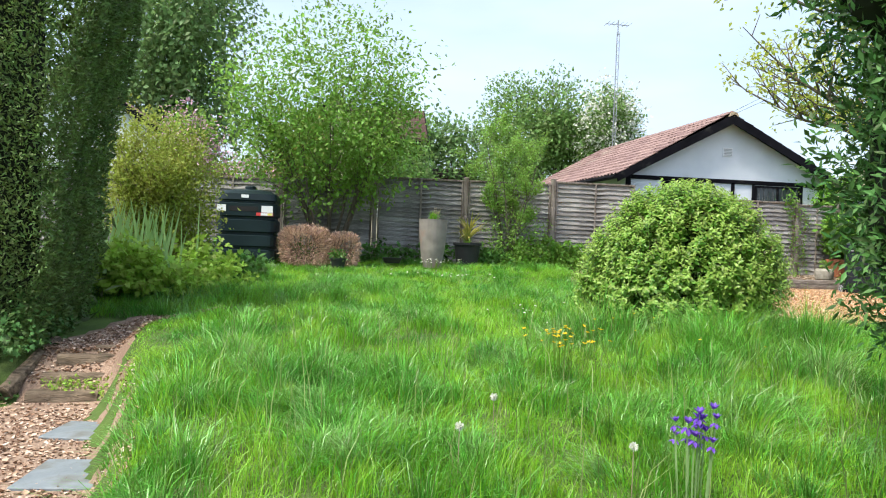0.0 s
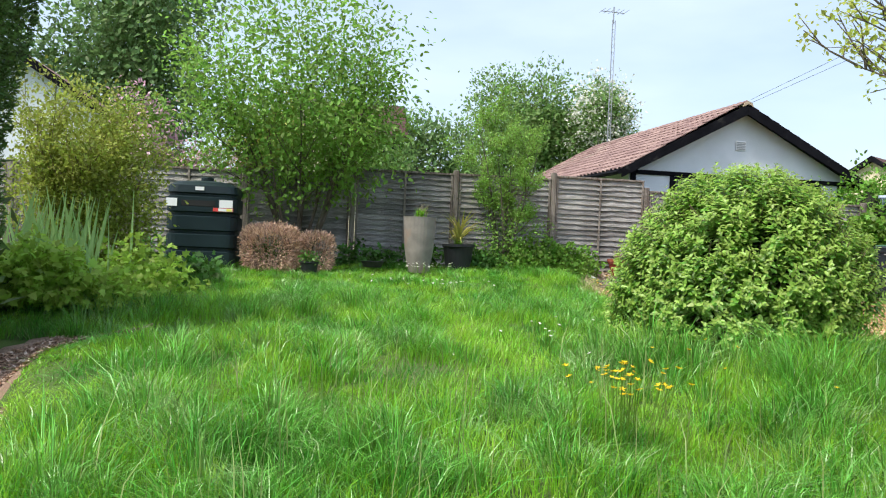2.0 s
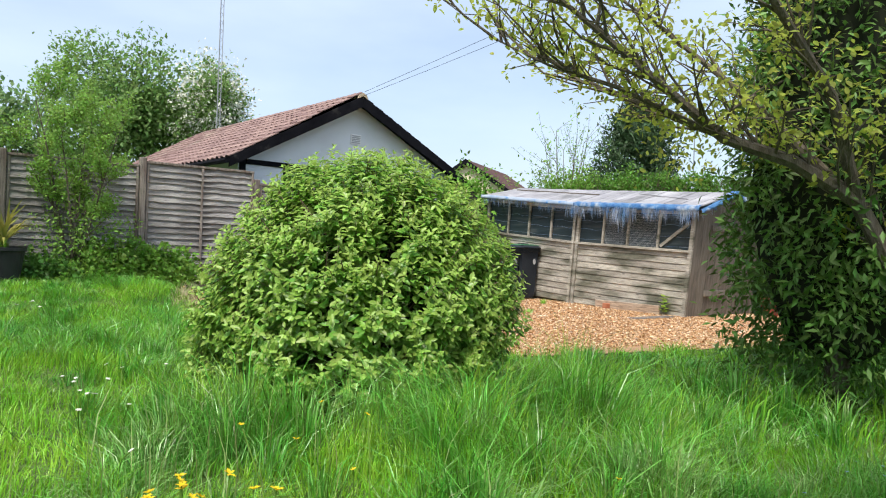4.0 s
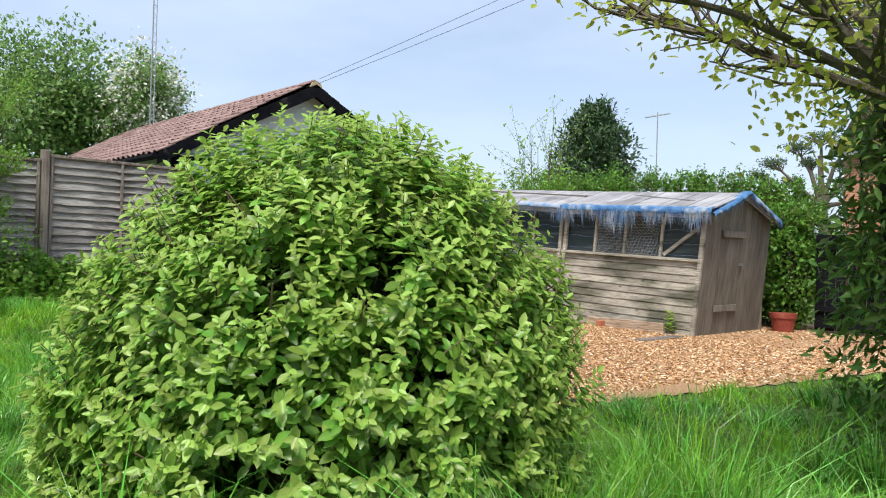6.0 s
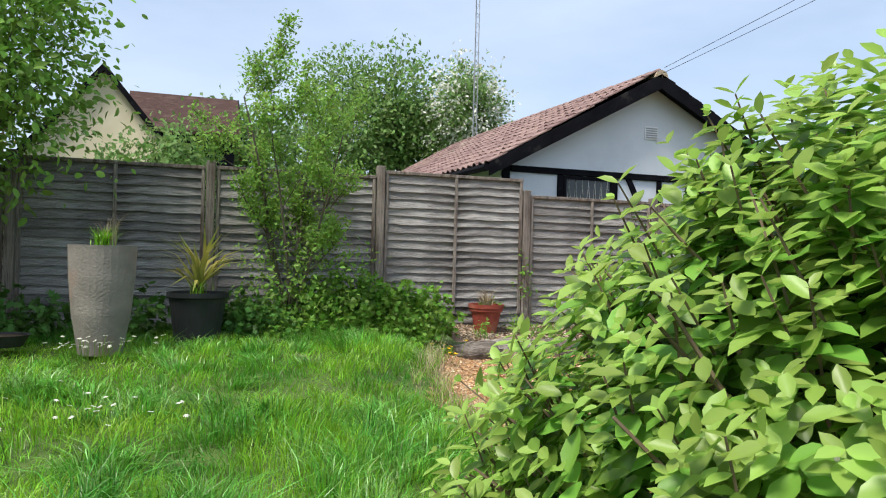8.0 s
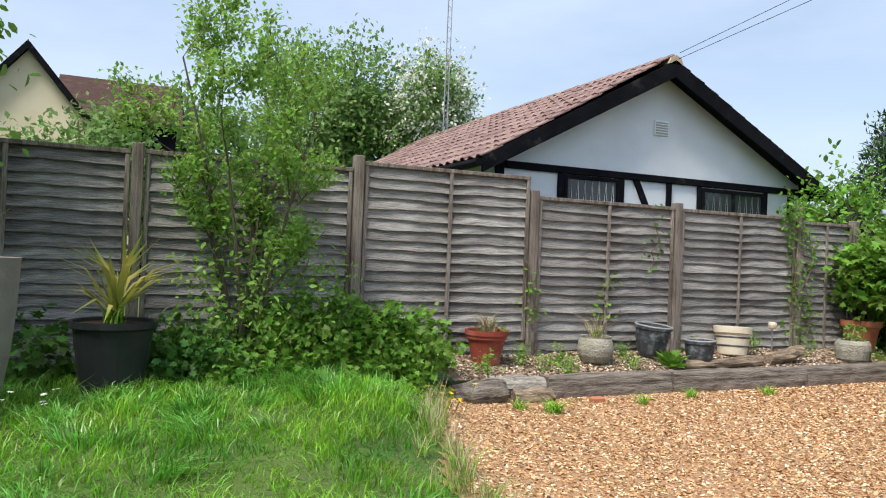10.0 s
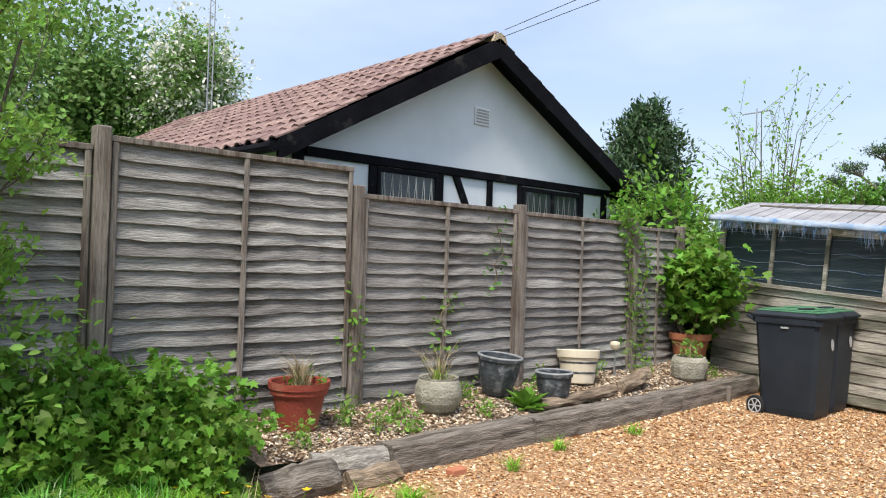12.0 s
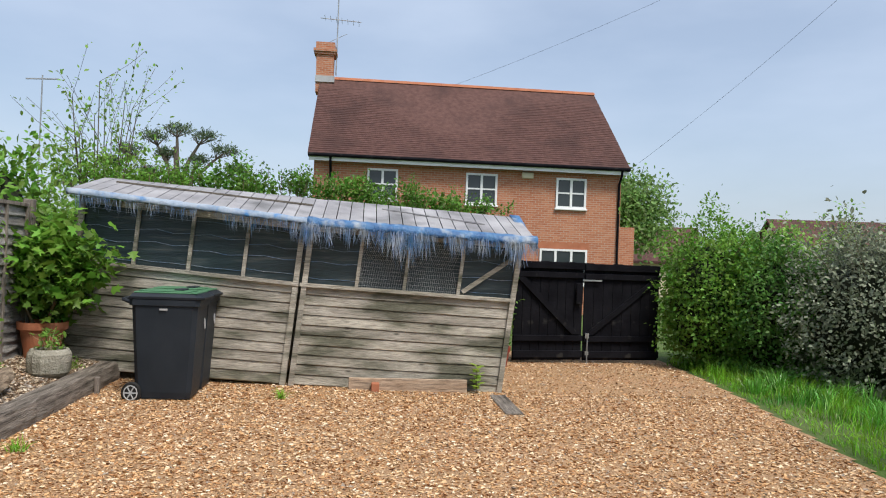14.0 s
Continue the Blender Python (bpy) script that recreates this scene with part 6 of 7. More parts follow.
# ---- path, slabs and steps on the west side ----
px, py = rng.uniform(-3.2, 0.6, 9000), rng.uniform(1.0, 4.35, 9000)
k = px < edge_x(py) + 0.0
px2, py2 = rng.uniform(-1.5, 0.5, 6500), rng.uniform(4.95, 6.45, 6500)
k2 = (px2 < edge_x(py2) + np.where(py2 > 6.35, -9, 0.05)) & (px2 > -1.45 + (py2 - 5) * 0.45)
px, py = np.concatenate([px[k], px2[k2], rng.uniform(-1.5, -0.8, 700)]), np.concatenate([py[k], py2[k2], rng.uniform(4.6, 5.3, 700)])
ob = stones("path_chippings", np.stack([px, py, ground_z(px, py) + np.where(py > 4.3, 0.036, 0.018)], 1), rng.uniform(0.010, 0.024, len(px)), M_PATHSTONE)
tagged(ob, "pinkish brown chippings on the garden path", "gravel", kind="stuff")
pa = sheet("path_bed", np.arange(-3.2, 0.3, 0.12), np.arange(0.0, 6.9, 0.12), lambda X, Y: np.where((X < edge_x(Y) + np.where(Y > 6.4, -9, -0.04)) & (X > np.where(Y > 4.3, -1.62 + np.maximum(Y - 5, 0) * 0.45, -9)), ground_z(X, Y) + np.where(Y > 4.3, 0.03, 0.012), ground_z(X, Y) - 0.1), M_GRAVELP)
tagged(pa, "chipping bed of the garden path and its steps", "path", kind="structure")
for x, y, w, d, a in ((-0.43, 2.43, 0.50, 0.58, -4), (-0.66, 3.49, 0.46, 0.48, -10)):
    s = thing("paving_slab", (x, y, -0.118), "blue-grey slate paving slab strewn with small stones", "slab", "path slabs", a)
    part("slab", boxes((-w / 2, -d / 2, 0, w / 2, d / 2, 0.03), bevel=0.006), M_SLATE, s)
for k, (xa, ya, xb, yb, z0, z1, depth) in enumerate(((-1.44, 4.40, -0.84, 4.44, -0.16, 0.0, 0.16), (-1.38, 4.60, -0.66, 4.66, -0.02, 0.125, 0.20), (-1.32, 4.82, -0.64, 4.88, 0.08, 0.27, 0.12), (-1.02, 4.98, -0.66, 5.01, 0.20, 0.335, 0.10))):
    s = thing("timber_step", (xa, ya, 0), "worn timber step riser on the garden path", "step", "path steps", math.degrees(math.atan2(yb - ya, xb - xa)))
    L, rows = math.hypot(xb - xa, yb - ya), []
    bm = bmesh.new()
    for i in range(13):
        x = L * i / 12
        w = lambda q: 0.016 * noise.noise(Vector((x * 5, q, k * 3.0)))
        rows.append([bm.verts.new(c) for c in ((x, w(0), z0), (x, w(1) - 0.008, (z0 + z1) / 2), (x, 0.012 + w(2), z1 - 0.02 + w(3)), (x, 0.04, z1 + w(4)), (x, depth - 0.03, z1 + w(5)), (x, depth, z1 - 0.03), (x, depth, z0))])
    for p_, q_ in zip(rows, rows[1:]):
        for i in range(7):
            bm.faces.new((p_[i], q_[i], q_[(i + 1) % 7], p_[(i + 1) % 7]))
    bm.faces.new(rows[0])
    bm.faces.new(rows[-1][::-1])
    bmesh.ops.recalc_face_normals(bm, faces=bm.faces)
    part("riser", bm, M_STEP, s)
for x, y, z in ((-1.25, 4.56, 0.0), (-1.10, 4.575, 0.0), (-0.95, 4.57, 0.0), (-0.80, 4.55, 0.0), (-0.76, 4.46, -0.08)):
    wd = thing("weed", (x, y, z), "low green weeds growing on the step", "weed", "step weeds")
    plume("leaf_growth", wd, (0, 0, 0.03), (0.09, 0.04, 0.05), 60, 0.04, L_LIME, DIAMOND, x)["kind"] = "stuff"
    tuft("turf", wd, (0, 0, 0), 30, 0.09, 0.005, M_GRASS, 0.8)
log([(-1.62, 4.42, -0.02), (-1.56, 4.85, 0.16), (-1.46, 5.25, 0.34)], [0.07, 0.075, 0.06], "sloping timber edging beside the steps", M_STEP)

# ---- wires ----
wire = new("overhead_wires")
tagged(wire, "two thin black telephone wires from the bungalow gable", "wire")
POLE_TOP = Vector((20.0, -5.0, 12.6))
for start, sag, drop in (((11.06, 14.5, 4.90), 0.9, 0.0), ((11.06, 14.52, 4.82), 1.5, 0.25), ((32.5, 6.5, 8.8), 1.2, 0.0), ((29.4, 0.8, 5.4), 1.2, 0.1)):
    pts = [Vector(start).lerp(POLE_TOP - Vector((0, 0, drop)), t) - Vector((0, 0, sag * t * (1 - t))) for t in np.linspace(0, 1, 14)]
    part("wire", tube(bmesh.new(), pts, 0.004, 4), M_BLACKT, wire)


# ---- the big rounded bush on the lawn ----
BUSH_H = [0.0, 0.14, 0.33, 0.50, 0.64, 0.78, 0.89, 0.96, 1.0]
BUSH_R = [0.95, 1.00, 0.99, 0.92, 0.82, 0.67, 0.50, 0.32, 0.0]


def bush_skin(a, t, rx, ry, height):
    """A point of the bush's skin and the way out of it: a round the stem, t along the outline from foot to crown."""
    hs, rs = np.array(BUSH_H), np.array(BUSH_R)
    run = np.concatenate([[0], np.cumsum(np.hypot(np.diff(hs * height), np.diff(rs * rx)))])
    h, r = np.interp(t, run / run[-1], hs), np.interp(t, run / run[-1], rs)
    slope = np.gradient(np.interp(np.linspace(0, 1, 60), hs, rs * rx), height / 59)
    fall = -np.interp(h, np.linspace(0, 1, 60), slope)
    out = unit(np.stack([np.cos(a), np.sin(a), np.clip(fall, -0.3, 3.0)], 1))
    swell = 1 + np.array([0.11 * noise.noise(Vector((c * 1.9, s_ * 1.9, q * 2.6))) + 0.07 * noise.noise(Vector((c * 4.3 + 5, s_ * 4.3, q * 5.0))) for c, s_, q in zip(np.cos(a), np.sin(a), h)])
    p = np.stack([np.cos(a) * r * rx * swell, np.sin(a) * r * ry * swell, h * height * (0.8 + 0.2 * swell)], 1)
    return p, out, h


def shoot_bush(name, at, rx, ry, height, shoots, size, label, bare=(-0.6, 0.55)):
    """Leafy shoots all over a dome of woody stems; bare: where, low down, its twigs show."""
    b = thing(name, at, label, "bush")
    shade_mass(b, (0, 0, height * 0.45), (rx * 0.52, ry * 0.52, height * 0.36), 2.0)
    r_ = random.Random(20)
    bm = bmesh.new()
    for k in range(150):
        a, e = r_.uniform(0, 2 * math.pi), r_.uniform(-0.25, 1.2)
        if k < 40:
            a, e = bare[0] + r_.gauss(0, 0.4), r_.uniform(-0.35, 0.3)
        d = Vector((math.cos(a) * math.cos(e) * rx, math.sin(a) * math.cos(e) * ry, math.sin(e) * height * 0.52))
        p0 = Vector((r_.uniform(-0.35, 0.35), r_.uniform(-0.35, 0.35), 0.0))
        p1 = d * 0.93 + Vector((0, 0, height * 0.42))
        tube(bm, [p0, p0.lerp(p1, 0.5) + Vector((r_.uniform(-0.08, 0.08), r_.uniform(-0.08, 0.08), 0.12)), p1], [0.013, 0.009, 0.003], 4)
    part("branchwork", bm, M_TWIG, b)
    a, t = rng.uniform(-math.pi, math.pi, shoots * 2), rng.random(shoots * 2)
    p, out, h = bush_skin(a, t, rx, ry, height)
    # as many shoots to the area everywhere
    keep = rng.random(len(a)) < np.interp(h, BUSH_H, np.array(BUSH_R)) * 0.9 + 0.08
    open_ = (np.abs(a - bare[0]) < bare[1]) & (h < 0.38) & (rng.random(len(a)) < 0.8)
    keep &= ~open_ & (p[:, 2] > 0.10) & np.array([noise.noise(Vector(v) * 3.6) > -0.44 for v in p])
    p, out = p[keep][:shoots], out[keep][:shoots]
    n = len(p)
    deep = rng.random(n) ** 1.8 * 0.26
    length = rng.uniform(0.10, 0.24, n) * np.where(rng.random(n) < 0.07, 1.7, 1.0)
    d = unit(out * 0.75 + np.array((0, 0, 0.50)) + sphere_dirs(n) * 0.38)
    base = p * (1 - deep)[:, None] * np.array((1, 1, 1.0)) - d * (length * 0.75)[:, None]
    per = 12
    k = np.repeat(np.arange(n), per)
    q = np.tile(np.arange(per), n)
    f = 0.18 + 0.82 * (q // 2) / (per // 2 - 1)
    side = unit(np.cross(d, sphere_dirs(n)))
    across = np.cross(d, side)
    ang = (q // 2) * 1.57 + (q % 2) * math.pi + rng.normal(size=len(q)) * 0.35
    ray = side[k] * np.cos(ang)[:, None] + across[k] * np.sin(ang)[:, None]
    along = ray * (1.2 - 0.55 * f)[:, None] + d[k] * (0.15 + 0.5 * f)[:, None] + np.array((0, 0, -0.30)) + sphere_dirs(len(k)) * 0.25
    at_ = base[k] + d[k] * (length[k] * f)[:, None]
    nrm = d[k] * 0.7 + out[k] * 0.45 - ray * 0.15 + np.array((-0.1, 0, 0.55)) + sphere_dirs(len(k)) * 0.3
    sizes = size * (1.18 - 0.55 * f ** 3) * rng.uniform(0.65, 1.2, len(k))
    young = (f > 0.55) & (deep[k] < 0.14)
    for nm, pick, m_ in (("foliage", ~young, L_BUSH), ("young_foliage", young, L_BUSHTIP)):
        tagged(leaves(nm, at_[pick], along[pick], nrm[pick], sizes[pick], m_, b, OVAL8), kind="stuff")
    fill = 5000
    q_, o_, h_ = bush_skin(rng.uniform(-math.pi, math.pi, fill), rng.random(fill) * 0.92 + 0.08, rx, ry, height)
    q_ = (q_ - np.array((0, 0, height * 0.4))) * rng.uniform(0.55, 0.84, (fill, 1)) + np.array((0, 0, height * 0.4))
    tagged(leaves("inner_foliage", q_, sphere_dirs(fill) + o_ * 0.5, sphere_dirs(fill) * 0.5 + o_ * 0.6 + np.array((0, 0, 0.5)), size * rng.uniform(0.7, 1.2, fill), L_BUSH, b, OVAL), kind="stuff")
    tip = base + d * length[:, None]
    bm = bmesh.new()
    for i in range(0, n, 3):
        tube(bm, [base[i], tip[i]], [0.0035, 0.0018], 3)
    tagged(part("new_growth", bm, M_TWIG, b), kind="stuff")
    return b


shoot_bush("round_bush", (5.28, 5.44, 0.56), 1.19, 1.14, 1.69, 4000, 0.060, "large rounded green shrub with oval leaves on the lawn")


# ---- clipped yew hedge in the west ----
hedge = thing("yew_hedge", (-2.9, 6.05, 0.3), "tall dark clipped yew hedge beside the steps", "hedge")
n = 76000
u, v = rng.uniform(-1, 1, n), rng.random(n) ** 0.85
face = rng.random(n)
z = v * 4.55
over = 0.30 + 0.42 * step(0.2, 2.8, z) + 0.10 * np.sin(z * 2.1)
lump = np.array([noise.noise(Vector((a * 2.1, b * 1.1, 0))) for a, b in zip(u * 1.9, z)]) * 0.16
xe = 1.05 + over + lump
east = face < 0.5
pos = np.zeros((n, 3))
pos[:, 2] = z
pos[east, 0] = (xe - 0.25 * rng.random(n) ** 2)[east]
pos[east, 1] = (u * 0.75 - 0.45)[east]
so = ~east
pos[so, 0] = (-1.2 + (xe + 1.2) * (u + 1) / 2)[so]
pos[so, 1] = (-1.2 - 0.12 * lump * 5 - 0.15 * np.sin(z) + 0.25 * rng.random(n) ** 2)[so]
nd = np.where(east[:, None], np.array([[1.0, 0, 0.1]]), np.array([[0, -1.0, 0.1]]))
leaves("foliage", pos, nd * 0.8 + sphere_dirs(n) * 0.8 + np.array((0, 0, 0.2)), nd + sphere_dirs(n) * 0.9, rng.uniform(0.03, 0.075, n), L_HEDGE, hedge, SPRAY)
# dark box put in for the shade behind the hedge's outer sprays
part("shade_block", boxes((-1.0, -0.9, 0.1, 1.0, 0.1, 4.4), bevel=0.2), M_CORE, hedge)
n = 14000
t_, v_ = rng.random(n), rng.random(n)
z = v_ * 4.55
west, top_ = t_ < 0.2, t_ > 0.4
pos = np.stack([np.where(west, -1.25, rng.uniform(-1.25, 1.5, n)), np.where(west, rng.uniform(-1.25, 0.35, n), 0.35), z], 1)
pos[top_, 1], pos[top_, 2] = rng.uniform(-1.25, 0.35, n)[top_], 4.55
pos += rng.normal(size=(n, 3)) * 0.08
leaves("foliage", pos, sphere_dirs(n), sphere_dirs(n), rng.uniform(0.12, 0.24, n), L_HEDGE, hedge, SPRAY)
ivy = thing("ivy", (-1.75, 5.3, 0.32), "dark ivy and nettles at the foot of the hedge", "plant")
plume("foliage", ivy, (0, 0, 0.15), (0.34, 1.0, 0.36), 2000, 0.055, L_YEWTREE, LOBED, 2.0)
ivy2 = thing("ivy", (-1.95, 4.35, -0.08), "ivy creeping round the foot of the steps", "plant")
plume("foliage", ivy2, (0, 0, 0.05), (0.42, 0.3, 0.18), 420, 0.055, L_YEWTREE, LOBED, 3.0)

# dark yew hanging in from the south-east at the start
yew = thing("yew_tree", (4.42, 0.82, gz(4.4, 0.8)), "dark green upright yew with drooping sprays", "tree")
part("trunk", tube(bmesh.new(), [(0.15, 0, 0), (0.1, 0, 1.5), (0.1, 0, 4.2)], [0.10, 0.08, 0.03], 8), M_BARK, yew)
crown("crown", (-0.25, 0, 3.35), (0.72, 0.65, 1.25), 16000, 0.065, L_YEWTREE, yew, 6.0, 0.6, -0.3, SPRAY, 0.2, 0, 10, 0.05)
shade_mass(yew, (-0.2, 0, 3.35), (0.5, 0.45, 1.0), 6.0)
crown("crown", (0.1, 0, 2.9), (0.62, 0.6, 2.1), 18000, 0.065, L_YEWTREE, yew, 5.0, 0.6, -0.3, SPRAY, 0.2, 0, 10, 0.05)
shade_mass(yew, (0.1, 0, 2.9), (0.42, 0.42, 1.7), 5.0)
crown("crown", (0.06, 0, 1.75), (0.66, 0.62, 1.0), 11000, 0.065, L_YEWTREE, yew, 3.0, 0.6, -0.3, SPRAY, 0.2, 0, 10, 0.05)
shade_mass(yew, (0.1, 0, 1.75), (0.46, 0.44, 0.8), 3.0)
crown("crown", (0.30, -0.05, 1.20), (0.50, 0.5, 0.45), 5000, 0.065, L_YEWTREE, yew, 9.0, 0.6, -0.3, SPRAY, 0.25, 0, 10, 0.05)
shade_mass(yew, (0.30, -0.05, 1.20), (0.36, 0.34, 0.34), 9.0)

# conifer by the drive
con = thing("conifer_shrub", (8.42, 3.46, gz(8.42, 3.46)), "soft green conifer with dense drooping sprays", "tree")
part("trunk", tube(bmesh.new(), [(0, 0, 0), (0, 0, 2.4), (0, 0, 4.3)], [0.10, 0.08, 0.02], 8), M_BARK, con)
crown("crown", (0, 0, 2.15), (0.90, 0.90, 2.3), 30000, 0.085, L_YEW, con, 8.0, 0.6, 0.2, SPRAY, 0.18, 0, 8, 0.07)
shade_mass(con, (0, 0, 2.15), (0.64, 0.64, 1.9), 8.0)

# spreading tree with yellow-green leaves over the lawn
mag = thing("spreading_tree", (7.95, 2.3, gz(7.9, 2.3)), "spreading grey-barked tree with sparse yellow-green leaves", "tree")
org = Vector(mag.matrix_world.translation)
BOUGHS = [
    ([(7.75, 2.75, 0.35), (7.62, 2.9, 1.2), (7.35, 3.1, 1.75), (6.9, 3.35, 2.0), (6.5, 3.6, 2.12), (6.1, 3.8, 2.42), (5.7, 4.0, 2.72), (5.35, 4.2, 3.0)], 0.10),
    ([(6.9, 3.35, 2.0), (6.6, 3.9, 2.25), (6.4, 4.4, 2.5), (6.3, 4.95, 2.75)], 0.045),
    ([(7.35, 3.1, 1.75), (6.9, 3.1, 2.4), (6.2, 3.2, 2.95), (5.3, 3.35, 3.3), (4.5, 3.45, 3.55)], 0.06),
    ([(7.62, 2.9, 1.2), (7.3, 2.5, 2.3), (6.6, 2.4, 3.1), (5.8, 2.8, 3.6)], 0.055),
    ([(6.5, 3.6, 2.12), (6.0, 4.1, 2.45), (5.75, 4.5, 2.62), (5.6, 4.9, 2.85)], 0.03),
    ([(7.35, 3.1, 1.75), (7.2, 3.8, 2.5), (6.9, 4.4, 3.1), (6.5, 4.8, 3.5)], 0.05),
]
bm, tips = bmesh.new(), []
rl = random.Random(21)
for pts, r0 in BOUGHS:
    pts = [(Vector(p) + Vector((0.3, -0.05, 0.27)) if p[2] > 1 else Vector((7.95, 2.3, 0.3))) - org for p in pts]
    k = len(pts)
    tube(bm, pts, [max(r0 * 0.75 * (1 - 0.85 * i / (k - 1)), 0.006) for i in range(k)], 7)
    for i in range(1, k):
        for q in range(7 if i > 1 else 2):
            b0 = pts[i - 1].lerp(pts[i], rl.random())
            axis = (pts[i] - pts[i - 1]).normalized()
            d = (axis * 0.7 + Vector((rl.uniform(-1, 1), rl.uniform(-1, 1), rl.uniform(-0.35, 1.0))) * 0.8).normalized()
            L = rl.uniform(0.3, 0.75)
            mid = b0 + d * L * 0.5 + Vector((0, 0, rl.uniform(-0.03, 0.06)))
            end = mid + (d + Vector((rl.uniform(-0.3, 0.3), rl.uniform(-0.3, 0.3), 0.25))).normalized() * L * 0.5
            tube(bm, [b0, mid, end], [0.012, 0.008, 0.004], 5)
            tips.append((end, d))
            for w_ in range(4):
                s0 = b0.lerp(mid, rl.random()) if w_ < 2 else mid.lerp(end, rl.random())
                d2 = (d * 0.5 + Vector((rl.uniform(-1, 1), rl.uniform(-1, 1), rl.uniform(-0.3, 1)))).normalized()
                e2 = s0 + d2 * rl.uniform(0.12, 0.32)
                tube(bm, [s0, e2], [0.006, 0.003], 4)
                tips.append((e2, d2))
part("trunk", bm, M_BARK, mag)
tip_leaves("crown", tips, 9, 0.054, L_MAG, mag, 0.05, OVAL, -0.15)
for (x, y, zz), nn in (((6.75, 3.95, 2.5), 160), ((7.2, 4.0, 2.5), 160)):
    q = np.array((x, y, zz)) - np.array(org[:]) + rng.normal(size=(nn, 3)) * np.array((0.12, 0.12, 0.18))
    leaves("hanging_leaves", q, sphere_dirs(nn) + np.array((0, 0, -0.6)), sphere_dirs(nn) + np.array((0, 0, 0.7)), rng.uniform(0.03, 0.06, nn), L_MAG, mag, OVAL)

# ---- trees along the fence ----
hz = thing("hazel_tree", (1.20, 12.45, 0.88), "many-stemmed hazel tree in fresh leaf before the fence", "tree")
bm, tips = grow((0, 0, 0), 2.9, 11, 4, 0.42, 2, 3, 0.042, up=0.5, shrink=0.5, wig=0.10, start=0.3)
part("branchwork", bm, M_BARK, hz)
tip_leaves("leaves", tips, 10, 0.085, L_HAZEL, hz, 0.17, OVAL, 0.35, zmin=0.75)
crown("crown", (0.05, -0.1, 3.05), (2.0, 1.4, 2.2), 6500, 0.095, L_HAZEL, hz, 3.0, 0.55, 0.3, OVAL, 0.2, 0.8, 5, 0.12)

ap = thing("apple_tree", (4.95, 12.6, 0.90), "slender young apple tree with sparse leaves", "tree")
bm, tips = grow((0, 0, 0.30), 2.2, 6, 15, 0.34, 3, 2, 0.024, lean=(0.04, 0.0), up=0.9, shrink=0.44, wig=0.09, start=0.10)
tube(bm, [(0.02, 0, -0.05), (0, 0, 0.2), (0.0, 0, 0.42)], [0.065, 0.055, 0.05], 8)
part("branchwork", bm, M_BARK, ap)
tip_leaves("leaves", tips, 9, 0.052, L_APPLE, ap, 0.055, DIAMOND, 0.0, zmin=0.2)
crown("low_leaves", (0.1, -0.15, 0.6), (0.75, 0.45, 0.55), 1300, 0.055, L_APPLE, ap, 9.0, 0.4, 0.1, OVAL, 0.3, 0.9, 5, 0.09)

gold = thing("golden_shrub", (-1.28, 8.75, 0.62), "tall feathery golden-leaved shrub beside the hedge", "bush")
bm, tips = grow((0, 0, 0), 1.7, 9, 8, 0.3, 2, 3, 0.02, up=0.7, shrink=0.45)
part("branchwork", bm, M_TWIG, gold)
tip_leaves("foliage", tips, 10, 0.055, L_GOLD, gold, 0.10, DIAMOND, 0.0)
crown("crown", (0, 0, 1.3), (0.80, 0.66, 1.2), 16000, 0.05, L_GOLD, gold, 2.5, 0.55, -0.1, DIAMOND, 0.12, 0, 6, 0.06)

sw = thing("iris_clump", (-1.28, 7.75, gz(-1.4, 7.9)), "clump of upright grey-green sword-shaped leaves", "plant")
n = 110
aa = rng.uniform(0, 2 * math.pi, n)
SWORD = (np.array([(0, 0.013, 0), (0, -0.013, 0), (0.55, -0.017, 0), (0.55, 0.017, 0), (1, 0, 0.02)]), np.array([(0, 1, 2), (0, 2, 3), (3, 2, 4)]))
leaf_objects("sword_blade", rng.normal(size=(n, 3)) * np.array((0.26, 0.15, 0)), np.stack([np.cos(aa) * 0.22, np.sin(aa) * 0.22, np.ones(n)], 1), np.stack([np.sin(aa), -np.cos(aa), np.zeros(n)], 1) + np.array((0, -0.6, 0)), rng.uniform(0.8, 1.3, n), L_SWORD, sw, SWORD)
for x, y, rx, ry, h, m_, nn, sz, lb in ((-1.30, 7.20, 0.62, 0.45, 0.62, L_LIME, 1900, 0.10, "low lime-green leafy plants at the border edge"), (-0.50, 8.0, 0.6, 0.5, 0.50, L_LIME, 1300, 0.08, "leafy green border plants below the shrub"),
                                        (-0.70, 7.3, 0.42, 0.35, 0.36, L_LIME, 800, 0.08, "small lime-green border plant"), (-0.2, 9.6, 0.45, 0.6, 0.35, L_DARK, 900, 0.09, "dark green weeds before the oil tank"), (-1.9, 7.0, 0.4, 0.4, 0.5, L_DARK, 700, 0.1, "dark leafy plants under the hedge")):
    pl = thing("border_plant", (x, y, gz(x, y)), lb, "plant", "border plants")
    plume("foliage", pl, (0, 0, h * 0.45), (rx, ry, h * 0.75), nn, sz, m_, LOBED, x * 3)

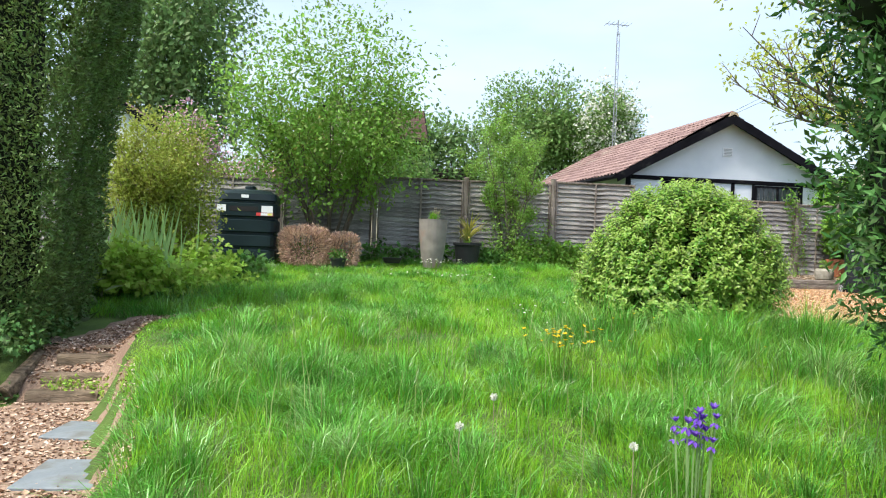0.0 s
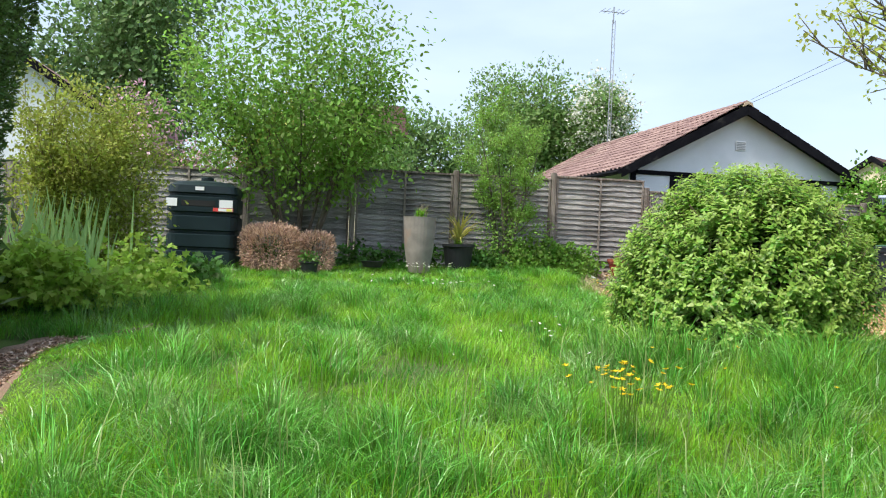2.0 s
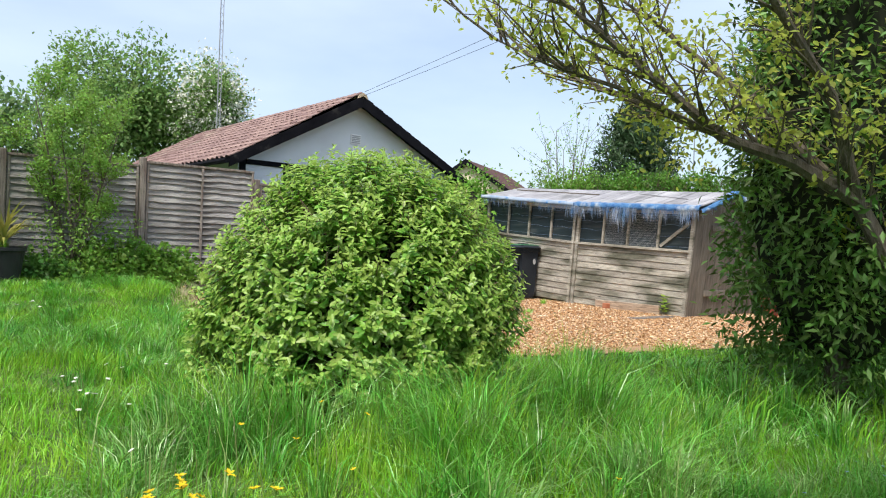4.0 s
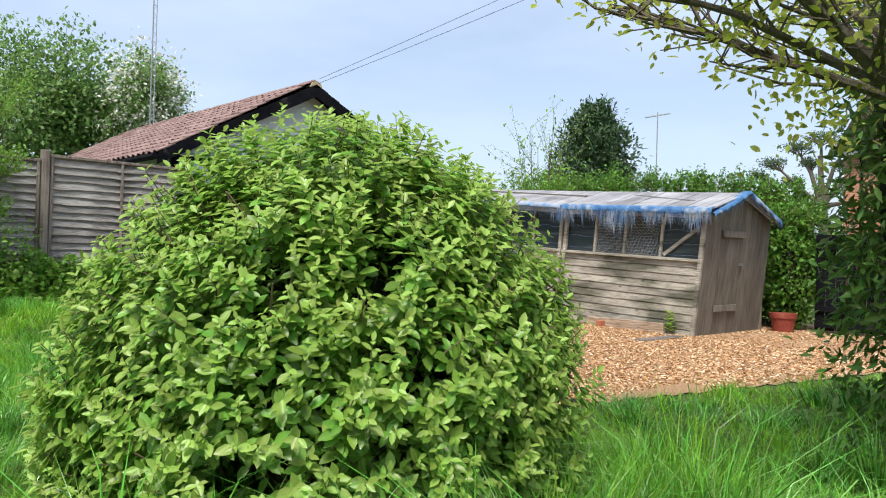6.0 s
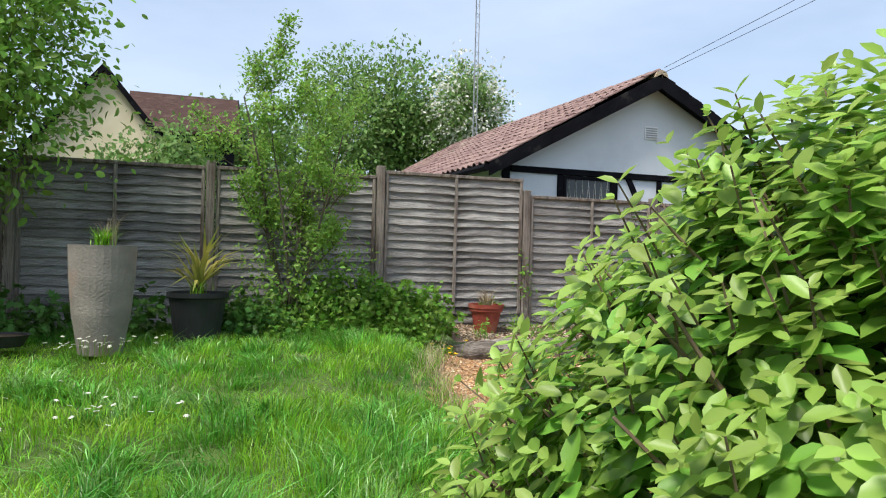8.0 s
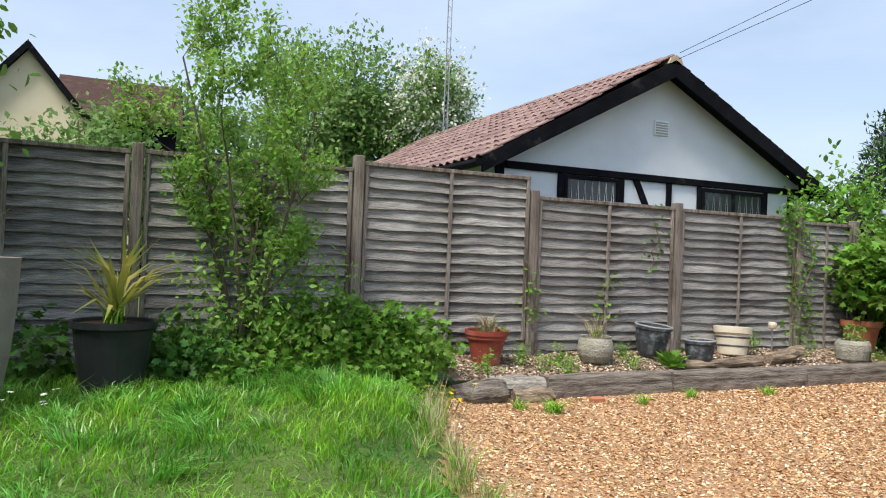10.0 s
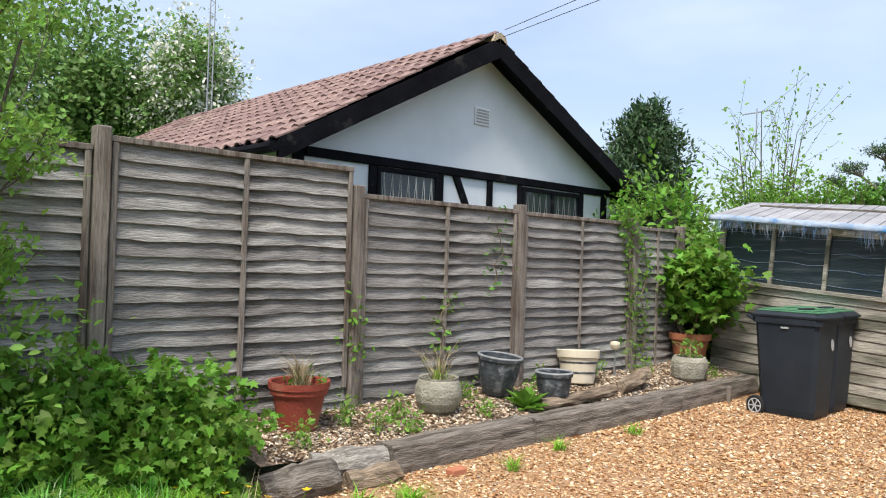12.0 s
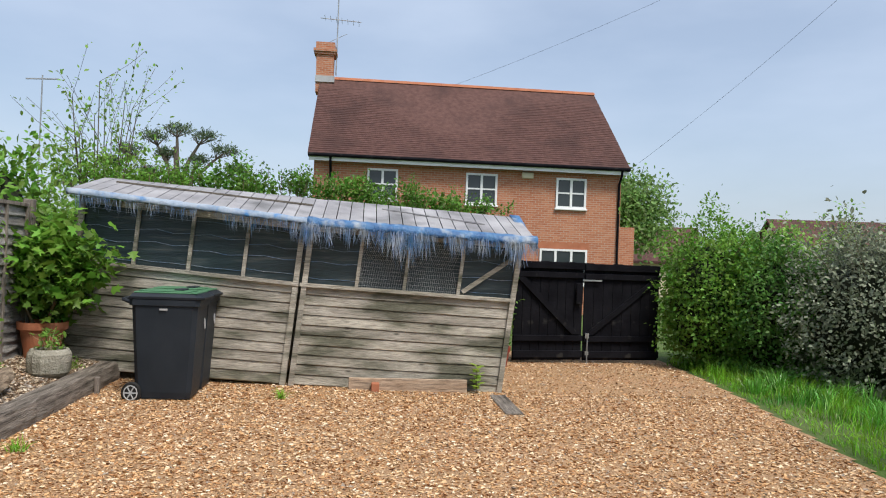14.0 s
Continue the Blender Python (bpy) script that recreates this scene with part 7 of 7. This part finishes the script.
net = thing("nettle_patch", (5.42, 12.62, 0.88), "dense dark green patch of leafy perennials below the fence", "plant")
for cx, cy, cz, rx, ry, rz, nn in ((-0.9, -0.15, 0.12, 0.7, 0.45, 0.30, 1900), (0.2, 0.0, 0.24, 0.85, 0.45, 0.42, 2600), (0.85, -0.05, 0.18, 0.52, 0.45, 0.42, 2200), (0.85, -0.3, -0.12, 0.33, 0.3, 0.28, 800), (-0.3, -0.4, 0.0, 0.8, 0.3, 0.25, 1200)):
    plume("foliage", net, (cx, cy, cz), (rx, ry, rz), int(nn * 1.5), 0.062, L_DARK if cx < -0.5 else L_PRIVET, LOBED, cx + 5)
for x, nn in ((0.6, 500), (2.3, 700), (3.3, 500), (4.4, 500), (-1.2, 400)):
    pl = thing("fence_weeds", (x, 12.6, 0.90), "dark green weeds growing along the fence foot", "plant", "fence weeds")
    plume("foliage", pl, (0, 0, 0.15), (0.6, 0.3, 0.32), nn, 0.08, L_DARK, LOBED, x)

# dead box bushes, small pots near them
for x, y, rx, ry, h, lb in ((0.78, 11.28, 0.46, 0.32, 0.74, "clipped box bush, dead and russet brown"), (1.50, 11.45, 0.27, 0.24, 0.62, "narrow dead brown box bush")):
    bx = thing("box_bush", (x, y, gz(x, y) - 0.02), lb, "bush", "dead box bushes")
    n = 7000 if rx > 0.3 else 3200
    q = rng.uniform(-1, 1, (n, 3))
    q = q / (np.sum(np.abs(q) ** 3.2, axis=1, keepdims=True) ** (1 / 3.2))
    q *= (1 - 0.35 * rng.random((n, 1)) ** 2) * lumps(unit(q), x, 0.05, 4.0)[:, None]
    p_ = q * np.array((rx, ry, h / 2)) + np.array((0, 0, h / 2 + 0.02)) + rng.normal(size=(n, 3)) * 0.015
    leaves("foliage", p_, q + sphere_dirs(n) * 0.5 + np.array((0, 0, 0.5)), sphere_dirs(n), rng.uniform(0.025, 0.07, n), M_DEADTWIG, bx, SPRAY)
    bm = bmesh.new()
    for k in range(8):
        tube(bm, [(0.04 * math.cos(k), 0.04 * math.sin(k), 0), (rx * 0.7 * math.cos(k * 0.8), ry * 0.7 * math.sin(k * 0.8), h * 0.8)], [0.014, 0.005], 5)
    part("branchwork", bm, M_TWIG, bx)
sp_ = pot("small_pot", (1.38, 10.95, gz(1.38, 10.95)), [(0.10, 0), (0.11, 0.01), (0.14, 0.19), (0.155, 0.20), (0.155, 0.22)], M_BLACKPOT, "small dark pot with leaves beside the dead box", soil=0.18)
plume("leaves", sp_, (0, 0, 0.25), (0.16, 0.14, 0.12), 160, 0.06, L_DARK)
pot("low_bowl", (2.42, 11.6, gz(2.4, 11.6) + 0.08), [(0.14, 0), (0.15, 0.01), (0.19, 0.09), (0.2, 0.1)], M_BLACKPOT, "shallow dark bowl in the grass below the fence", soil=0.07)

# ---- hedge and shrubs behind the shed ----
for k, (x, y, rx, ry, h, m_, nn) in enumerate(((16.6, 8.3, 0.55, 1.0, 2.5, L_HEDGEROW, 10000), (16.7, 9.9, 0.6, 1.1, 2.72, L_HEDGEROW, 10000), (16.6, 11.6, 0.6, 1.1, 2.78, L_HEDGEROW, 9000), (16.15, 7.72, 0.40, 0.42, 1.9, L_HEDGEROW, 3000), (16.4, 13.2, 0.8, 1.0, 2.7, L_PRIVET, 8000))):
    hb_ = thing("hedge_bush", (x, y, 0.60), "overgrown green privet hedge behind the shed", "hedge", "boundary hedge")
    crown("foliage", (0, 0, h * 0.5), (rx, ry, h * 0.52), int(nn * 1.7), 0.085, m_, hb_, k + 3.0, 0.5, 0.0, DIAMOND, 0.10, 0, 6, 0.06)
    shade_mass(hb_, (0, 0, h * 0.44), (rx * 0.6, ry * 0.75, h * 0.34), k)
    bm = bmesh.new()
    rs, ts = random.Random(k), []
    for q in range(46):
        b0 = Vector((rs.uniform(-rx, rx) * 0.7, rs.uniform(-ry, ry), h * 0.9))
        e0 = b0 + Vector((rs.uniform(-0.1, 0.1), rs.uniform(-0.1, 0.1), rs.uniform(0.12, 0.40)))
        tube(bm, [b0, e0], [0.008, 0.003], 4)
        ts += [(b0.lerp(e0, f), Vector((0, 0, 1))) for f in (0.3, 0.5, 0.7, 0.85, 1.0)]
    tagged(part("new_growth", bm, M_TWIG, hb_), kind="stuff")
    tip_leaves("shoot_leaves", ts, 8, 0.06, m_, hb_, 0.045, DIAMOND, 0.0)
for k, (x, y, r_, h, m_, nn, lb) in enumerate(((13.7, 13.85, 0.8, 2.9, L_PRIVET, 4500, "leafy green shrub leaning over the fence corner"), (15.0, 13.9, 0.9, 2.5, L_APPLE, 4500, "light green shrub behind the shed"), (14.3, 15.3, 1.2, 2.9, L_HAZEL, 4500, "green shrub beside the bungalow corner"), (18.2, 15.8, 1.6, 2.5, L_PRIVET, 5000, "broad green shrub behind the hedge"))):
    s_ = thing("corner_shrub", (x, y, 0.5), lb, "bush")
    crown("foliage", (0, 0, h * 0.5), (r_, r_, h * 0.52), nn, 0.10, m_, s_, k + 11.0, 0.5, 0.1, OVAL, 0.25, 0, 6, 0.09)
    shade_mass(s_, (0, 0, h * 0.45), (r_ * 0.6, r_ * 0.6, h * 0.36), k)
sap = thing("sapling", (16.9, 13.8, 0.5), "tall thin sapling with upright sparse twigs", "tree")
bm, tips = grow((0, 0, 0), 4.0, 15, 77, 0.08, 1, 3, 0.022, up=1.6, shrink=0.26, wig=0.05, start=0.35)
part("branchwork", bm, M_BARK, sap)
tip_leaves("leaves", tips, 2, 0.075, L_APPLE, sap, 0.05, OVAL, 0.2, zmin=1.5)
tip_leaves("low_leaves", [t for t in tips if t[0].z < 3.2], 9, 0.09, L_APPLE, sap, 0.14, OVAL, 0.2, zmin=1.2)

# shrubs south of the gates
for x, y, rx, ry, h, m_, nn, sz, lb in ((16.15, 4.0, 0.95, 0.85, 2.45, L_PRIVET, 9000, 0.08, "dense green shrub beside the gate"), (15.5, 3.3, 1.0, 0.9, 2.25, L_DARK, 9000, 0.08, "dark green shrub at the edge of the grass"),
                                        (14.4, 2.35, 1.35, 1.3, 2.65, L_GREY, 13000, 0.085, "tall grey-green shrub with narrow leaves"), (16.9, 2.6, 1.2, 1.2, 2.5, L_HAZEL, 5500, 0.1, "green shrub behind the others"), (16.6, -1.2, 1.8, 1.8, 2.7, L_GREY, 8000, 0.1, "broad grey-green shrub behind the grass")):
    s_ = thing("shrub", (x, y, gz(x, y) - 0.05), lb, "bush", "southern shrubs")
    crown("foliage", (0, 0, h * 0.48), (rx, ry, h * 0.52), nn * 2, sz * (0.85 if m_ is not L_GREY else 0.75), m_, s_, x, 0.55, 0.1, DIAMOND, 0.2, 0, 6, 0.07)
    shade_mass(s_, (0, 0, h * 0.46), (rx * 0.68, ry * 0.68, h * 0.36), x)
    bm, tips = grow((0, 0, 0), h * 0.75, 6, int(x * 7), 0.4, 1, 3, 0.025, up=0.5)
    part("branchwork", bm, M_TWIG, s_)
    tip_leaves("shoot_leaves", tips, 8, sz, m_, s_, 0.12, OVAL, 0.0)


# ---- trees beyond the garden ----
def far_tree(name, at, trunk_h, centre_z, radii, n, size, material, label, seed, lobes=7, blossom=None, shape=DIAMOND):
    t = thing(name, at, label, "tree")
    bm, _ = grow((0, 0, 0), trunk_h, 1, seed, 0.1, 2, 4, 0.05 * trunk_h, up=0.6, shrink=0.6)
    part("trunk", bm, M_BARK, t)
    r_ = random.Random(seed)
    for k in range(lobes):
        c = Vector((r_.uniform(-1, 1) * radii[0] * 0.6, r_.uniform(-1, 1) * radii[1] * 0.6, centre_z + r_.uniform(-0.75, 0.75) * radii[2] * 0.75))
        s = r_.uniform(0.42, 0.62)
        crown("crown", c, (radii[0] * s, radii[1] * s, radii[2] * s), int(n * 1.8) // lobes, size * 0.92, material, t, seed + k, 0.35, 0.1, shape, 0.2, 0, 7, size * 1.1)
        if blossom:
            crown("blossom", c, (radii[0] * s * 1.03, radii[1] * s * 1.03, radii[2] * s * 1.03), n // lobes, size * 0.85, blossom, t, seed + k, 0.8, 0.0, DIAMOND, 0.3, 0, 9, size * 1.2)
    return t


far_tree("oak_tree", (-6.0, 28.0, 0.4), 6.0, 8.0, (4.8, 4.2, 5.6), 15000, 0.24, L_FARDARK, "large dark oak far beyond the fence", 41, 10)
far_tree("oak_tree", (-12.0, 25.0, 0.4), 5.5, 7.5, (4.2, 4.0, 5.5), 9000, 0.26, L_FARDARK, "large dark oak behind the hedge", 42, 8)
far_tree("far_tree", (10.7, 28.2, 0.4), 5.0, 5.7, (3.0, 2.6, 3.1), 12000, 0.18, L_FAR, "bushy green tree behind the bungalow", 43, 9)
far_tree("hawthorn", (13.2, 26.8, 0.4), 4.0, 5.0, (1.9, 1.7, 2.4), 5000, 0.15, L_FAR, "hawthorn in white blossom behind the bungalow", 44, 6, P_WHITE)
far_tree("blossom_shrub", (-1.45, 15.0, 0.6), 2.0, 2.5, (1.35, 0.9, 1.45), 5200, 0.11, L_APPLE, "pink blossoming shrub behind the fence", 45, 5, P_PINK)
far_tree("far_tree", (3.2, 24.0, 0.4), 2.5, 2.9, (1.6, 1.5, 1.6), 3500, 0.16, L_FAR, "low green tree behind the fence", 46, 5)
far_tree("copper_shrub", (0.6, 17.0, 0.5), 2.2, 2.9, (1.3, 1.0, 1.3), 2600, 0.13, L_STRAPY, "bronze-leaved shrub before the cream house", 47, 5)
far_tree("far_tree", (7.5, 46.0, 0.4), 4.0, 5.8, (5.0, 4.0, 3.8), 5000, 0.35, L_FARDARK, "tree crown above the far roofs", 48, 7)
far_tree("far_tree", (40.0, -2.5, 0.3), 4.5, 5.2, (2.6, 2.6, 2.6), 4500, 0.25, L_FAR, "green tree behind the brick house", 49, 6)
far_tree("far_tree", (12.0, 44.0, 0.4), 4.0, 4.0, (6.0, 4.0, 2.4), 4000, 0.35, L_FAR, "line of trees behind the fence", 50, 6)
for k, (x, y) in enumerate(((24.0, -3.0), (23.0, -7.5), (26.0, -11.0))):
    bm, tips = grow((0, 0, 0), 2.0, 3, 60 + k, 0.2, 2, 3, 0.035, up=0.8)
    t = thing("birch", (x, y, 0.3), "thin young tree with light sparse leaves", "tree")
    part("branchwork", bm, M_BARK, t)
    tip_leaves("leaves", tips, 10, 0.11, L_APPLE, t, 0.16, DIAMOND, 0.2)

cf = thing("leyland_conifer", (60.5, 43.6, 0.45), "tall dense dark green conifer far away", "tree")
part("trunk", tube(bmesh.new(), [(0, 0, 0), (0, 0, 15.4)], [0.4, 0.05], 8), M_BARK, cf)
r_ = random.Random(5)
for k in range(46):
    f = k / 46
    zz = 1.5 + 13.4 * f
    rad = 6.8 * (1 - f) ** 0.42 * r_.uniform(0.75, 1.0)
    a = k * 2.4
    c = (math.cos(a) * rad * 0.62, math.sin(a) * rad * 0.62, zz)
    crown("crown", c, (max(rad * 0.45, 0.5), max(rad * 0.45, 0.5), 1.5), 420, 0.55, L_CONIF, cf, k, 0.5, -0.35, SPRAY, 0.3, 0, 7, 0.28)

pn = thing("pine_tree", (62.0, 24.0, 0.45), "flat-topped pine with bare forked limbs far away", "tree")
bm = bmesh.new()
tube(bm, [(0, 0, 0), (0.3, -0.2, 4), (0, 0, 7.0), (0.2, 0.3, 9.5)], [0.4, 0.34, 0.26, 0.1], 8)
PADS = [(0.2, 0.2, 10.9, 1.3), (0.0, 1.9, 10.2, 1.1), (0.2, -1.8, 10.4, 1.2), (-0.2, 3.6, 9.1, 1.0), (0.3, -3.4, 9.4, 1.1), (-0.5, -4.4, 7.9, 0.8), (0.6, 2.4, 7.6, 0.7), (0.1, -1.6, 8.6, 0.7), (0, 4.8, 8.2, 0.7), (0.2, 1.0, 9.0, 0.6)]
for x, y, z, r_ in PADS:
    tube(bm, [(0.05, 0, 5.6), (x * 0.4, y * 0.42, z - 2.0), (x * 0.8, y * 0.8, z - 0.7), (x, y, z - 0.1)], [0.20, 0.14, 0.09, 0.05], 6)
    for q in range(5):
        tube(bm, [(x * 0.8, y * 0.8, z - 0.7), (x + r_ * 0.8 * math.cos(q * 1.3), y + r_ * 0.8 * math.sin(q * 1.3), z - 0.05)], [0.06, 0.03], 4)
part("trunk", bm, M_BARK, pn)
for k, (x, y, z, r_) in enumerate(PADS):
    crown("needles", (x, y, z), (r_, r_, 0.26), 700, 0.22, L_PINE, pn, k + 1.0, 0.3, -0.5, SPRAY, 0.4, 0, 6, 0.13)
aer2 = thing("aerial_mast", (39.3, 24.3, 0.45), "thin far aerial pole with a rake antenna", "aerial")
part("mast", tube(bmesh.new(), [(0, 0, 0), (0, 0, 9.3)], 0.03, 6), M_METAL, aer2)
part("antenna", tube(bmesh.new(), [(-0.45, 0.5, 9.0), (0.45, -0.5, 9.25)], 0.035, 5), M_METAL, aer2)
bk = thing("tree_line", (0, 0, 0), "distant line of hedges and trees on the horizon", "trees", kind="stuff")
th = np.concatenate([rng.uniform(0, 2 * math.pi, 5200)])
rr_ = rng.uniform(75, 95, 5200)
q = np.stack([6 + rr_ * np.cos(th), 6 + rr_ * np.sin(th), 0.4 + rng.random(5200) ** 1.3 * (3.0 + 1.5 * np.sin(th * 9) + 1.2 * np.sin(th * 23))], 1)
leaves("foliage", q, sphere_dirs(5200), sphere_dirs(5200), rng.uniform(1.2, 2.6, 5200), L_FAR, bk)


# ---- flowers ----
def flowers(name, centre, spread, count, zs, size, petal, stem, label, petals=5, height=0.42, cup=0.5):
    """A patch of flowers, each a stalk that bears its petals."""
    f = thing(name, centre, label, "flower")
    r_ = random.Random(int(centre[0] * 100))
    for k in range(count):
        x, y = r_.gauss(0, spread[0]), r_.gauss(0, spread[1])
        h = height * r_.uniform(*zs)
        stalk = part("flower", tube(bmesh.new(), [(x * 0.7, y * 0.7, 0), (x * 0.9, y * 0.85, h * 0.6), (x, y, h)], 0.0028, 3), stem, f)
        t = 2 * math.pi * (np.arange(petals) + r_.random()) / petals
        tilt = Vector((r_.gauss(0, 0.3), r_.gauss(0, 0.3), 0))
        al = np.stack([np.cos(t), np.sin(t), np.full(petals, cup) + tilt.x * np.cos(t) + tilt.y * np.sin(t)], 1)
        nr = np.stack([-np.cos(t) * cup, -np.sin(t) * cup, np.ones(petals)], 1)
        leaves("bloom", np.tile(np.array([[x, y, h]]), (petals, 1)), al, nr, np.full(petals, size) * r_.uniform(0.8, 1.15), petal, stalk, OVAL)
    return f


flowers("buttercups", (3.12, 3.14, gz(3.1, 3.1)), (0.13, 0.16), 40, (0.85, 1.25), 0.024, P_YELLOW, L_PRIVET, "patch of yellow buttercups in the long grass", height=0.36)
flowers("buttercups", (3.9, 3.2, gz(3.9, 3.2)), (0.5, 0.5), 7, (0.8, 1.2), 0.018, P_YELLOW, L_PRIVET, "few scattered yellow buttercups in the grass")
flowers("yellow_poppies", (6.35, 11.95, 0.60), (0.18, 0.16), 14, (0.5, 1.1), 0.028, P_YELLOW, L_PRIVET, "yellow flowers at the end of the bed", height=0.32)
flowers("daisies", (3.15, 11.05, 0.86), (0.25, 0.12), 34, (0.8, 1.2), 0.022, P_WHITE, L_PRIVET, "white daisies at the foot of the planter", 8, 0.2, 0.1)
flowers("daisies", (3.0, 9.2, 0.70), (0.45, 0.5), 30, (0.9, 1.2), 0.02, P_WHITE, L_PRIVET, "white daisies in the short grass", 8, 0.2, 0.1)
flowers("daisies", (3.4, 5.2, gz(3.4, 5.2)), (0.25, 0.5), 16, (0.8, 1.1), 0.016, P_WHITE, L_PRIVET, "pale clover heads in the grass", 8, 0.26, 0.3)
flowers("forget_me_nots", (6.6, 1.9, gz(6.6, 1.9)), (0.4, 0.3), 60, (0.7, 1.1), 0.011, P_BLUE, L_PRIVET, "blue forget-me-nots in the tall grass", 5, 0.38, 0.2)
flowers("purple_iris", (3.10, 0.92, gz(3.0, 0.9)), (0.075, 0.075), 13, (0.8, 1.2), 0.042, P_PURPLE, L_SWORD, "purple iris flowers in the long grass", 6, 0.44, 1.3)
flowers("purple_iris", (3.10, 0.93, gz(3.0, 0.9)), (0.075, 0.075), 12, (0.75, 1.15), 0.045, P_PURPLE, L_SWORD, "purple iris flowers with drooping petals", 5, 0.44, -0.7)
for x, y in ((2.2, 1.7), (2.75, 0.9), (1.9, 1.2)):
    dd = thing("dandelion_clock", (x, y, gz(x, y)), "pale dandelion seed head on a thin stalk", "flower", "dandelion clocks")
    part("stalk", tube(bmesh.new(), [(0, 0, 0), (0, 0, 0.33)], 0.003, 4), L_STRAW, dd)
    d = sphere_dirs(90)
    leaves("seeds", d * 0.004 + np.array((0, 0, 0.34)), d, sphere_dirs(90), np.full(90, 0.024), P_WHITE, dd, SPRAY)
# pale seed heads through the lawn
x, y = scatter(0.3, 0.2, 6.0, 4.6, 28, lawn_ok)
ob = blades("grass_seed_heads", np.stack([x, y, ground_z(x, y)], 1), rng.uniform(0.35, 0.6, len(x)), 0.005, M_GRASSDRY, 0.35)
tagged(ob, "pale flowering grass stalks above the lawn", "grass", kind="stuff")
